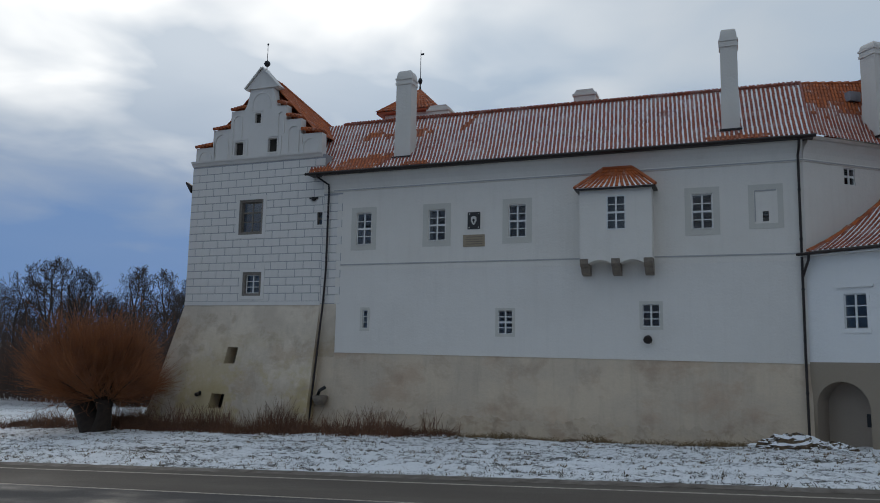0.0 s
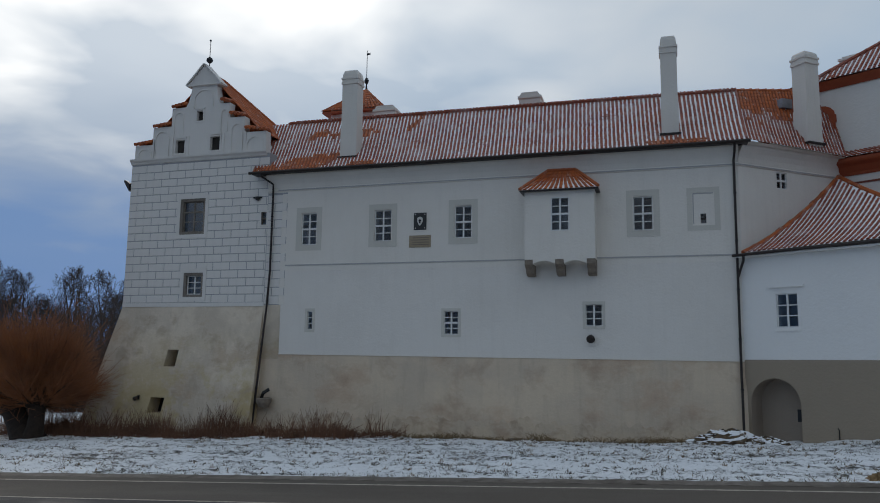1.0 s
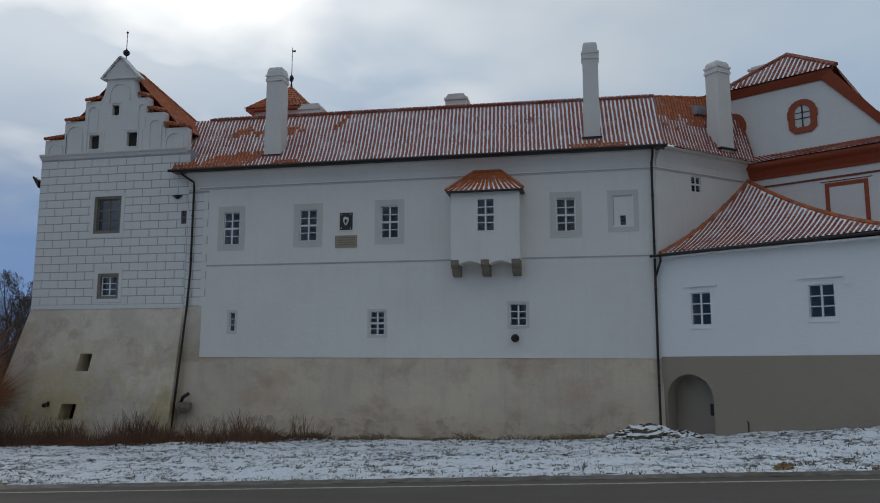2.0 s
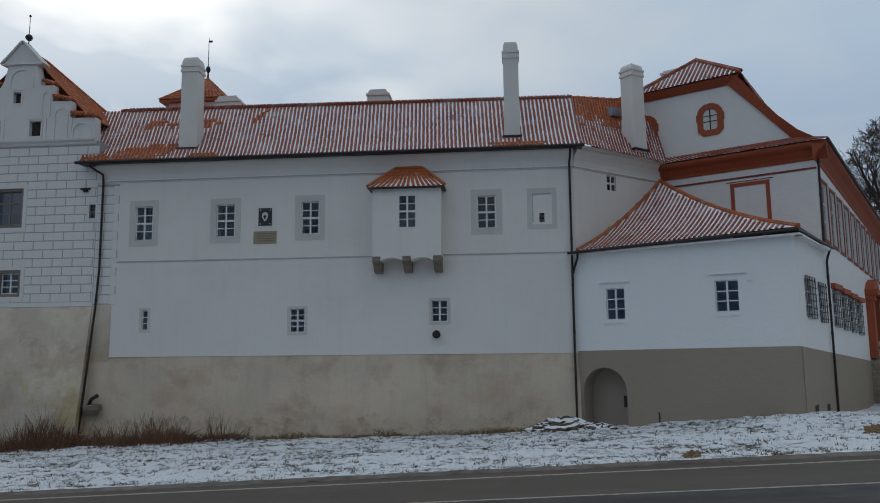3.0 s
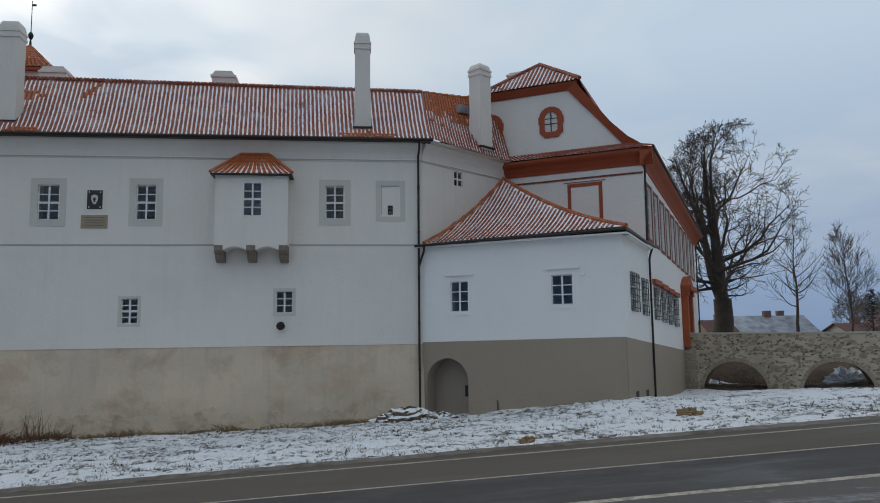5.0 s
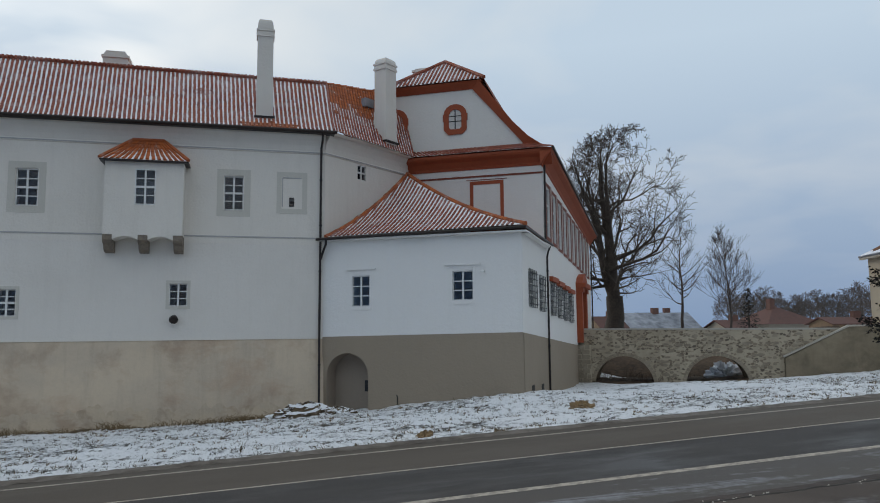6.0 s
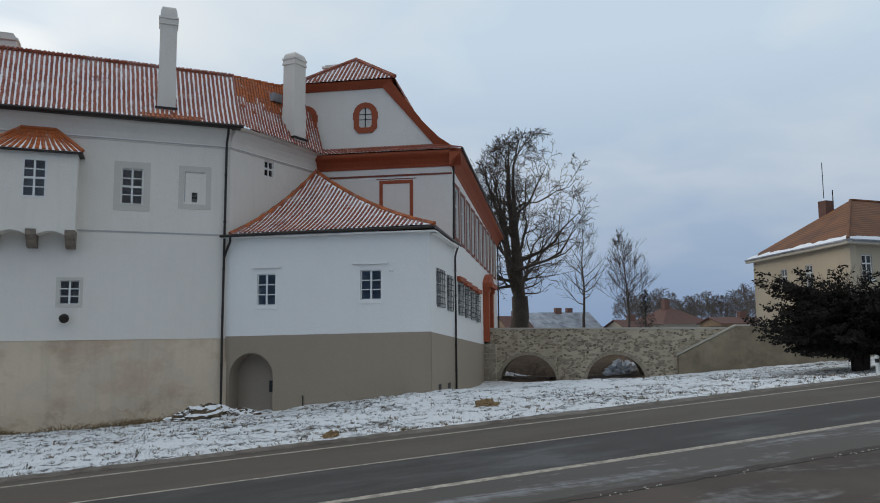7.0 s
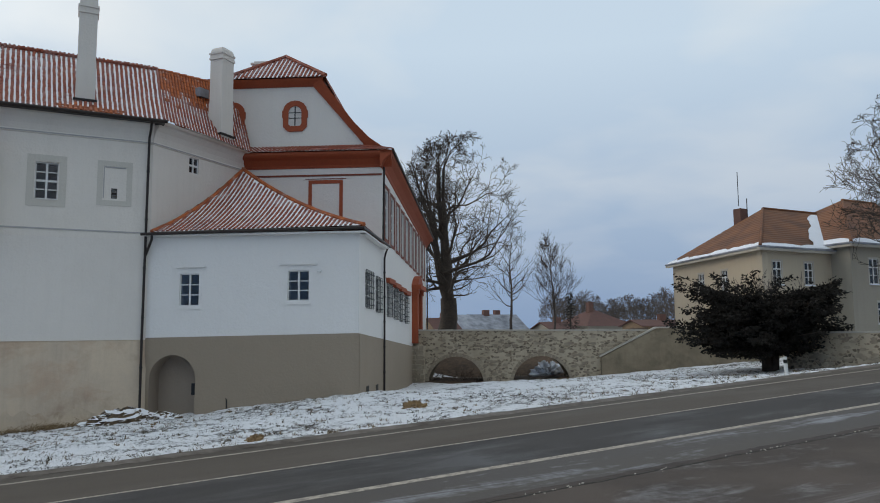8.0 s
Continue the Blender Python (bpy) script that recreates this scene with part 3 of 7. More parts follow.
part("plinth_foot", foot, rubble_foot, wing, "crumbling plaster over rubble at the foot of the wall")
edge = Mesh()
MAIN.slab(edge, -21.5, 3.45, PL - 0.03, PL + 0.05, 0.0, 0.03)
part("plinth_edge", edge, white_wall, wing)
line = Mesh()
MAIN.slab(line, -21.3, 3.45, 8.675, 8.74, 0.0, 0.03)
part("string_course", line, line_grey, wing, "thin grey string course")
band = Mesh()
MAIN.slab(band, -21.3, 3.45, 8.35, 8.62, 0.0, 0.012)
part("string_band", band, white_wall, wing)
cove = Mesh()
prof = [(0.0, 13.10), (0.05, 13.14), (0.05, 13.22), (0.02, 13.28), (0.06, 13.55), (0.16, 13.80), (0.34, 14.0), (0.36, 14.12), (0.0, 14.12)]
cove.prism([MAIN(-22.6, z, d) for d, z in prof], MAIN.u * 26.05)
part("cornice", cove, white_wall, wing, "coved white eaves cornice")
# grey strip paints the shade line under the cove
shade = Mesh()
MAIN.slab(shade, -21.9, 3.45, 13.16, 13.21, 0.05, 0.075)
part("cornice_line", shade, line_grey, wing)
for a, b, c0, c1 in UPPER:
    part("window_surround", ring(MAIN, a - 0.03, b + 0.03, c0 - 0.03, c1 + 0.03, 0.30, 0.0, 0.02), surround_grey, wing, "broad grey plaster surround")
    window(wing, MAIN, a, b, c0, c1, 2, (2, 2))
    s = Mesh()
    MAIN.slab(s, a - 0.02, b + 0.02, c0 - 0.05, c0, -0.16, 0.035)
    part("window_sill", s, surround_grey, wing)
for k, (a, b, c0, c1) in enumerate(LOWER):
    part("window_surround", ring(MAIN, a, b, c0, c1, 0.14, 0.0, 0.02), surround_grey, wing, "narrow grey plaster surround")
    window(wing, MAIN, a, b, c0, c1, 1 if k == 0 else 2, (1, 1, 1) if k == 0 else (2, 2) if k == 1 else (1, 1, 1), 0.14, white_wood, 0.045)
# blind window with a slot
part("window_surround", ring(MAIN, 1.26, 2.30, 10.2, 11.86, 0.25, 0.0, 0.02), surround_grey, wing, "grey surround of a blind window")
blind = Mesh()
MAIN.slab(blind, 1.30, 2.26, 11.78, 11.84, 0.0, 0.03)
MAIN.slab(blind, 1.28, 1.33, 10.3, 11.80, 0.0, 0.015)
part("blind_window_edge", blind, line_grey, wing)
window(wing, MAIN, *SLOT, 1, (1, 1), 0.10, dark_metal, 0.03)
# stone crest and slab
part("crest_surround", ring(MAIN, -13.38, -12.64, 10.50, 11.46, 0.08, 0.0, 0.025), white_wall, wing)
plate = Mesh()
MAIN.slab(plate, -13.38, -12.64, 10.50, 11.46, 0.0, 0.04)
crest = part("crest_plate", plate, relief_black, wing, "black relief plate with a white crest shield")
shield = Mesh()
shield.prism([MAIN(-13.01 + 0.17 * x, 10.98 + 0.22 * y, 0.04) for x, y in ((-0.9, 0.8), (-0.4, 1.1), (0.4, 1.1), (0.9, 0.8), (0.9, -0.1), (0.45, -0.8), (0, -1.15), (-0.45, -0.8), (-0.9, -0.1))], MAIN.n * 0.05)
part("shield", shield, crest_and_glare_white, crest)
cross = Mesh()
MAIN.slab(cross, -13.05, -12.97, 10.86, 11.08, 0.09, 0.105)
MAIN.slab(cross, -13.09, -12.93, 10.97, 11.03, 0.09, 0.105)
part("shield_mark", cross, relief_black, crest)
for u in (-13.28, -12.74):
    for z in (10.6, 11.36):
        b = Mesh()
        b.lathe(MAIN(u, z, 0.04), [(0.03, -0.03), (0.03, 0.03), (0.0, 0.03)], 8)
        part("stud", b, crest_and_glare_white, crest)
slab = Mesh()
MAIN.slab(slab, -13.64, -12.37, 9.53, 10.2, 0.0, 0.03)
slab_part = part("stone_slab", slab, slab_stone, wing, "tan stone inscription slab")
for k in range(4):
    m = Mesh()
    MAIN.slab(m, -13.5 + 0.06 * (k % 2), -12.5, 9.66 + 0.13 * k, 9.70 + 0.13 * k, 0.03, 0.033)
    part("writing_bar", m, corbel_stone, slab_part)

# wall lamp
def wall_lamp(face, u, z, parent, size=1.0):
    m = Mesh()
    face.slab(m, u - 0.05, u + 0.05, z - 0.10, z + 0.16, 0.0, 0.10)
    m.tube([face(u, z + 0.1, 0.08), face(u + 0.02, z + 0.16, 0.22), face(u + 0.03, z, 0.30)], 0.03, 6)
    lamp = part("wall_lamp", m, iron, parent, "dark iron floodlight bracket")
    h = Mesh()
    p = face(u, z - 0.18 * size, 0.16)
    h.tube([p + face.n * q + Z * (0.20 - 0.35 * q) * size for q in (0.0, 0.06, 0.22, 0.27)], [0.10 * size, 0.19 * size, 0.22 * size, 0.16 * size], 10)
    part("lamp_head", h, dark_metal, lamp)
    return lamp


wall_lamp(MAIN, -3.77, 4.62, wing)

# oriel on three corbels
oriel = thing("oriel", (-5.3, 37.4, 7.8), "white box oriel with a small tiled roof on stone corbels", "oriel")
OF = Face((0, 37.0), (1, 0))
OX0, OX1 = -6.98, -3.42
hole = (-5.62, -4.68, 10.02, 11.76)
part("front_wall", OF.wall([OX0, OX1], lambda u: 8.58, lambda u: 12.2, [hole], 0.25), white_wall, oriel)
for x in (OX0, OX1 - 0.25):
    m = Mesh()
    m.box((x, 37.25, 8.58), (0.25, 0, 0), (0, 0.75, 0), (0, 0, 3.62))
    part("side_wall", m, white_wall, oriel)
m = Mesh()
m.box((OX0 + 0.01, 37.02, 8.52), (OX1 - OX0 - 0.02, 0, 0), (0, 0.98, 0), (0, 0, 0.058))
part("floor", m, white_wall, oriel)
for x0, x1 in ((OX0 + 0.42, -5.42), (-4.98, OX1 - 0.42)):
    pts = [(x0, 37.0, 8.58)] + [(x0 + (x1 - x0) * k / 10, 37.0, 8.34 + 0.17 * math.sin(math.pi * k / 10)) for k in range(11)] + [(x1, 37.0, 8.58)]
    arch = Mesh()
    arch.prism(pts, (0, 0.97, 0))
    part("soffit_arch", arch, white_wall, oriel)
for x in (OX0, -5.42, OX1 - 0.42):
    m = Mesh()
    m.prism([(x, y, z) for y, z in ((38, 8.57), (36.98, 8.57), (36.98, 8.32), (37.15, 8.18), (37.3, 8.14), (37.42, 7.92), (37.6, 7.82), (38, 7.78))], (0.42, 0, 0))
    part("corbel", m, corbel_stone, oriel, "weathered sandstone corbel")
window(oriel, OF, *hole, 2, (2, 2), 0.05)
part("window_surround", ring(OF, hole[0], hole[1], hole[2], hole[3], 0.07, 0.0, 0.012), white_wall, oriel)
E0, E1, EY, EZ0, RZ = OX0 - 0.22, OX1 + 0.22, 36.75, 12.16, 13.35
RX0, RX1 = -5.95, -4.45
tiles((lambda k: Vector((E0, EY, EZ0)).lerp(Vector((RX0, 38.0, RZ)), k), lambda k: Vector((E1, EY, EZ0)).lerp(Vector((RX1, 38.0, RZ)), k), 5), wet_tile, channel, oriel, 0.25)
for xe, xr in ((E0, RX0), (E1, RX1)):
    m = Mesh()
    m.face((xe, EY, EZ0), (xr, 38.0, RZ), (xe, 38.0, EZ0))
    part("roof_side", m, wet_tile, oriel)
    m = Mesh()
    m.tube([Vector((xe, EY, EZ0)).lerp(Vector((xr, 38.0, RZ)), k / 6) + Vector((0, 0, 0.05)) for k in range(7)], 0.09, 6)
    part("hip_tiles", m, wet_tile, oriel)
m = Mesh()
m.tube([(RX0, 37.95, RZ + 0.05), (RX1, 37.95, RZ + 0.05)], 0.10, 6)
part("ridge_tiles", m, wet_tile, oriel)
m = Mesh()
m.box((E0, EY, EZ0 - 0.07), (E1 - E0, 0, 0), (0, 1.25, 0), (0, 0, 0.06))
part("eaves_board", m, dark_metal, oriel)

# main roof
EAVE_Y, EAVE_Z, RIDGE_Y = 37.35, 14.25, 42.4


def main_ridge(x):
    return 18.72 - 0.011 * (x + 23)


def main_curve(x0, x1):
    a, b = Vector((x0, EAVE_Y, EAVE_Z)), Vector((x1, RIDGE_Y, main_ridge(x1)))
    return lambda k: a.lerp(b, k) - Vector((0, 0, 0.30 * math.sin(math.pi * min(1.0, k * 1.0)) * (1 - k)))




def melted(p, k):
    """Where the snow has slid or melted off the main roof: patches by the tower, round the chimneys and along a band."""
    q = 0.55 * noise.noise((p.x * 0.8, p.y * 0.9, 3.0)) + 0.5 * noise.noise((p.x * 2.1, k * 9, 7.0)) + 0.25 * noise.noise((p.x * 7.3, k * 31, 2.0))
    near_tower = 1.15 - ((p.x + 21.2 - 5.0 * k) / 2.7) ** 2 - (k / 0.36) ** 2
    band = 0.75 - ((p.x + 19.5) / 4.5) ** 2 - ((k - 0.68) / 0.13) ** 2
    streak = 0.8 - ((p.x + 15.6 - 1.3 * k) / 0.45) ** 2 - ((k - 0.75) / 0.28) ** 2
    first = 0.9 - ((p.x + 16.4) / 1.3) ** 2 - (k / 0.13) ** 2
    second = 0.9 - ((p.x - 0.6) / 2.0) ** 2 - ((k - 0.03) / 0.13) ** 2
    return max(near_tower, band, streak, first, second) + q > 0.45


tiles((main_curve(-23.3, -25.2), main_curve(3.85, 3.9), 18), tile, channel, wing, 0.215, 0.055, melted)
back = Mesh()
back.face((-25.2, RIDGE_Y, main_ridge(-25)), (3.9, RIDGE_Y, main_ridge(3.9)), (3.9, 47.6, 14.2), (-25.2, 47.6, 14.2))
part("back_roof", back, tile, wing)
ridge = Mesh()
for k in range(73):
    x = -23.9 + 27.8 * k / 73
    ridge.tube([(x, RIDGE_Y, main_ridge(x) + 0.03), (x + 0.41, RIDGE_Y, main_ridge(x) + 0.06)], [0.10, 0.13], 7)
part("ridge_tiles", ridge, tile, wing, kind="stuff")
knobs = Mesh()
for k in range(130):
    x = -23.2 + 27.1 * k / 130
    knobs.box((x - 0.045, RIDGE_Y - 0.2, main_ridge(x) - 0.05), (0.09, 0, 0), (0, 0.25, 0), (0, 0, 0.19))
part("ridge_course", knobs, tile, wing, kind="stuff")


def gutter(path, parent, r=0.085):
    m = Mesh()
    m.tube(path, r, 8)
    return part("gutter", m, dark_metal, parent, "dark brown metal gutter")


gutter([(-23.55, EAVE_Y - 0.08, EAVE_Z - 0.09), (4.0, EAVE_Y - 0.08, EAVE_Z - 0.09)], wing)
fascia = Mesh()
fascia.box((-23.4, EAVE_Y, EAVE_Z - 0.16), (27.3, 0, 0), (0, 0.62, 0), (0, 0, 0.06))
part("eaves_board", fascia, dark_metal, wing)


def downpipe(pts, parent, r=0.06):
    m = Mesh()
    m.tube(pts, r, 8)
    p = part("downpipe", m, dark_metal, parent, "dark brown metal downpipe")
    zs = [q[2] for q in pts]
    for i in range(1, 6):
        z = min(zs) + (max(zs) - min(zs)) * i / 6
        for a, b in zip(pts, pts[1:]):
            if min(a[2], b[2]) <= z <= max(a[2], b[2]) and abs(a[2] - b[2]) > 0.5:
                q = Vector(a).lerp(Vector(b), (z - a[2]) / (b[2] - a[2]))
                k = Mesh()
                k.lathe(q, [(r + 0.001, -0.03), (r + 0.02, -0.03), (r + 0.02, 0.03), (r + 0.001, 0.03)], 8)
                part("pipe_clip", k, iron, p)
                break
    return p


downpipe([(-22.75, 37.3, 14.1), (-22.72, 37.3, 13.95), (-22.2, 37.8, 13.55), (-22.2, 37.85, 13.2), (-22.2, 37.85, 8.4), (-22.3, 37.8, 6.2), (-22.45, 37.65, 3.6), (-22.62, 37.25, -0.85)], wing)
downpipe([(3.28, 37.3, 14.1), (3.28, 37.5, 13.75), (3.25, 37.85, 13.4), (3.22, 37.88, 3.7), (3.2, 37.5, -0.1)], wing)


def chimney(name, at, wide, deep, foot, top, cap, turn, parent, label):
    """A white plastered shaft with a moulded, round-shouldered cap."""
    f = Face((at[0], at[1]), (math.cos(turn), math.sin(turn)))
    lead = Mesh()
    f.slab(lead, -wide / 2 - 0.12, wide / 2 + 0.12, foot + 0.12, foot + 0.22, -deep / 2, deep / 2 + 0.14)
    m = Mesh()
    f.slab(m, -wide / 2, wide / 2, foot, cap, -deep / 2, deep / 2)
    f.slab(m, -wide / 2 - 0.025, wide / 2 + 0.025, foot, foot + 2.0, -deep / 2 - 0.025, deep / 2 + 0.025)
    f.slab(m, -wide / 2 - 0.05, wide / 2 + 0.05, cap, cap + 0.13, -deep / 2 - 0.05, deep / 2 + 0.05)
    f.slab(m, -wide / 2 - 0.02, wide / 2 + 0.02, cap + 0.13, cap + 0.30, -deep / 2 - 0.02, deep / 2 + 0.02)
    f.slab(m, -wide / 2 - 0.06, wide / 2 + 0.06, cap + 0.30, cap + 0.40, -deep / 2 - 0.06, deep / 2 + 0.06)
    rows = []
    for k in range(6):
        s = k / 5
        g1 = math.cos(s * 1.05)
        w, d, z = wide / 2 * (0.25 + 0.75 * g1), deep / 2 * (0.25 + 0.75 * g1), cap + 0.40 + (top - cap - 0.40) * math.sin(s * math.pi / 2)
        rows.append([f(-w, z, d), f(w, z, d), f(w, z, -d), f(-w, z, -d)])
    m.grid(rows, True)
    m.face(*rows[-1])
    ch = part(name, m, white_wall, parent, label)
    part("lead_flashing", lead, dark_metal, ch)
    return ch


chimney("chimney", (-17.72, 38.9), 0.98, 0.85, 14.9, 20.45, 19.55, 0.0, wing, "tall white plastered chimney")
chimney("chimney", (0.34, 38.8), 0.82, 0.7, 14.9, 20.42, 19.45, 0.0, wing, "tall slender white plastered chimney")
for x, w in ((-17.8, 1.5), (-8.0, 1.35)):
    m = Mesh()
    m.box((x - w / 2, 44.2, 17), (w, 0, 0), (0, 1.0, 0), (0, 0, 2.72))
    m.box((x - w / 2 - 0.07, 44.13, 19.72), (w + 0.14, 0, 0), (0, 1.14, 0), (0, 0, 0.14))
    m.prism([(x - w / 2, 44.2, 19.86), (x + w / 2, 44.2, 19.86), (x + w / 2 - 0.18, 44.2, 20.12), (x - w / 2 + 0.18, 44.2, 20.12)], (0, 1.0, 0))
    part("chimney", m, white_wall, wing, "low broad white chimney behind the ridge")
back_wall = Mesh()
back_wall.box((-22.6, 47.0, -2), (26, 0, 0), (0, 0.5, 0), (0, 0, 16.2))
part("back_wall", back_wall, white_wall, wing)


# ---- bend of the wing ----
BL = (Vector((8.95, 42.6, 0)) - Vector((3.45, 38.0, 0))).length
slit = (2.52, 3.22, 12.22, 13.06)
part("bend_wall", BEND.wall([0.0, BL], lambda u: 3.0, lambda u: 14.0, [slit], 0.6), white_wall, wing, "white wall that turns back from the front")
window(wing, BEND, *slit, 2, (1, 1), 0.12, white_wood, 0.04)
# added near-black backing, stands for the dark room behind the slit
m = Mesh()
BEND.slab(m, slit[0] + 0.002, slit[1] - 0.002, slit[2] + 0.002, slit[3] - 0.002, -0.34, -0.26)
part("dark_shutter", m, dark_void, wing)
cove = Mesh()
cove.prism([BEND(0.0, z, d) for d, z in prof], BEND.u * BL)
part("cornice", cove, white_wall, wing)
# the cornice's painted shade line carried round the bend
m = Mesh()
BEND.slab(m, 0.0, BL, 13.16, 13.21, 0.05, 0.075)
part("cornice_line", m, line_grey, wing)
a0, a1 = Vector((3.85, EAVE_Y, EAVE_Z)), Vector((9.0, 41.75, 14.18))
b0, b1 = Vector((3.9, RIDGE_Y, main_ridge(3.9))), Vector((8.6, 43.6, 18.35))
tiles((lambda k: a0.lerp(b0, k) - Vector((0, 0, 0.3 * math.sin(math.pi * k) * (1 - k))), lambda k: a1.lerp(b1, k) - Vector((0, 0, 0.2 * math.sin(math.pi * k))), 16), tile, channel, wing, 0.23, 0.055, lambda p, k: 0.35 * noise.noise((p.x * 0.9, p.y * 0.9, 2.0)) + 0.35 * noise.noise((p.x * 2.6, p.y * 2.6, p.z * 2.6)) + 1.7 * (k - 0.52) - 0.22 * max(0.0, p.x - 6.2) + 0.2 * noise.noise((p.x * 7.0, p.y * 7.0, p.z * 3)) > 0.0)
m = Mesh()
for k in range(12):
    p, q = b0.lerp(b1, k / 12), b0.lerp(b1, (k + 1.1) / 12)
    m.tube([p, q + Vector((0, 0, 0.03))], [0.10, 0.13], 7)
part("ridge_tiles", m, wet_tile, wing)
m = Mesh()
m.tube([a0.lerp(b0, k / 8) + Vector((0, 0, 0.06 - 0.3 * math.sin(math.pi * k / 8) * (1 - k / 8))) for k in range(9)], 0.06, 6)
part("hip_tiles", m, tile, wing)
m = Mesh()
m.face(a0 - Z * 0.06, a1 - Z * 0.06, BEND(BL, 14.1, 0.0), BEND(0.0, 14.1, 0.0))
part("eaves_board", m, white_wall, wing)
chimney("chimney", (7.17, 40.97), 0.94, 0.84, 14.5, 19.66, 18.94, BEND.u.to_2d().angle_signed(Vector((1, 0))) * 1.0, wing, "tall white plastered chimney by the gable")
m = Mesh()
m.box((6.1, 41.55, 17.02), (0.55, 0.4, 0), (-0.2, 0.3, 0.0), (0, 0, 0.5))
part("roof_hatch", m, slate, wing, "small grey roof hatch")

# ---- corner tower ----
tower = thing("corner_tower", (-27.5, 38, -1.5), "white ashlar-painted corner tower with stepped gable and leaning ochre base", "building")
TF = MAIN
TL, TR, TP, TC = -32.55, -22.6, 6.35, 15.55
OPEN = [(-28.72, -26.93, 10.76, 12.99), (-28.2, -26.82, 6.91, 8.39), (-23.02, -22.66, 11.17, 11.95)]
wall_t = part("wall", TF.wall([TL, TR], lambda u: TP, lambda u: TC, OPEN, 0.8), joint_grey, tower, "white plaster with painted ashlar blocks")
base_face = Face((0, 38), (1, 0), TP, 0.17, TR, 0.0225)
HOLES = [(-28.35, -27.62, 2.75, 3.75), (-28.6, -27.75, 0.05, 0.95)]
part("leaning_base", base_face.wall([TL, TR], lambda u: -2.6, lambda u: TP, HOLES, 1.0), tower_plinth, tower, "stained ochre leaning base with lichen patches")
m = Mesh()
TF.slab(m, TL - 0.02, TR + 0.0, TP - 0.02, TP + 0.22, 0.0, 0.03)
part("base_edge", m, block_white, tower)
# added dark sheet: paints the unlit depth behind the base openings
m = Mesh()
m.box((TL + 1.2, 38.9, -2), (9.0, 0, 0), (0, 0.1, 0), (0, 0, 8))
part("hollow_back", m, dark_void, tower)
m = Mesh()
m.box((-32.9, 38.8, -2.6), (0.8, 0, 0), (0, 9.0, 0), (0, 0, 18.2))
m.box((-23.2, 38.8, 12.0), (0.6, 0, 0), (0, 9.0, 0), (0, 0, 3.6))
m.box((-32.9, 47.8, -2.6), (10.3, 0, 0), (0, 0.6, 0), (0, 0, 18.2))
part("rear_walls", m, block_white, tower)
# stepped gable
STEP = [(-32.4, TC), (-32.4, 16.65), (-31.1, 16.65), (-31.1, 17.75), (-29.76, 17.75), (-29.76, 18.92), (-28.75, 18.92), (-28.55, 19.3), (-28.35, 20.2), (-28.72, 20.3), (-27.55, 21.58), (-26.28, 20.25), (-26.6, 20.15), (-26.45, 19.3), (-26.25, 18.95), (-25.56, 18.95), (-25.56, 17.98), (-24.45, 17.98), (-24.45, 16.95), (-22.95, 16.95), (-22.9, TC)]


def inside_gable(u, z):
    hit = False
    for (x0, z0), (x1, z1) in zip(STEP, STEP[1:] + STEP[:1]):
        if (z0 > z) != (z1 > z) and u < (x1 - x0) * (z - z0) / (z1 - z0) + x0:
            hit = not hit
    return hit


GW = [(-29.36, -28.70, 15.95, 16.80), (-26.84, -26.16, 15.98, 16.86), (-27.92, -27.46, 17.95, 18.6)]
bm = bmesh.new()
outer = [bm.verts.new(TF(u, z, 0.0)) for u, z in STEP]
loops = [outer] + [[bm.verts.new(TF(u, z, 0.0)) for u, z in ((a, c0), (b, c0), (b, c1), (a, c1))] for a, b, c0, c1 in GW]
edges = [bm.edges.new((l[i], l[(i + 1) % len(l)])) for l in loops for i in range(len(l))]
bmesh.ops.triangle_fill(bm, use_beauty=True, edges=edges)
gone = [f for f in bm.faces if any(a < f.calc_center_median().x < b and c0 < f.calc_center_median().z < c1 for a, b, c0, c1 in GW) or not inside_gable(f.calc_center_median().x, f.calc_center_median().z)]
bmesh.ops.delete(bm, geom=gone, context="FACES_ONLY")
got = bmesh.ops.extrude_face_region(bm, geom=list(bm.faces))
bmesh.ops.translate(bm, verts=[v for v in got["geom"] if isinstance(v, bmesh.types.BMVert)], vec=(0, 0.55, 0))
bmesh.ops.recalc_face_normals(bm, faces=list(bm.faces))
gm = Mesh()
bm.verts.index_update()
gm.v, gm.f = [tuple(v.co) for v in bm.verts], [tuple(v.index for v in f.verts) for f in bm.faces]
bm.free()
gable = part("stepped_gable", gm, block_white, tower, "white stepped gable with blind arches")
for a, b, c0, c1 in GW:
    part("window_surround", ring(TF, a, b, c0, c1, 0.10, 0.0, 0.03), block_white, gable)
    # added near-black slab in place of the unlit space behind the opening
    d = Mesh()
    TF.slab(d, a - 0.02, b + 0.02, c0 - 0.02, c1 + 0.02, -0.26, -0.22)
    part("dark_shutter", d, dark_void, gable)
    d = Mesh()
    TF.slab(d, a - 0.12, b + 0.12, c1 + 0.10, c1 + 0.2, 0.0, 0.07)
    part("hood", d, block_white, gable)


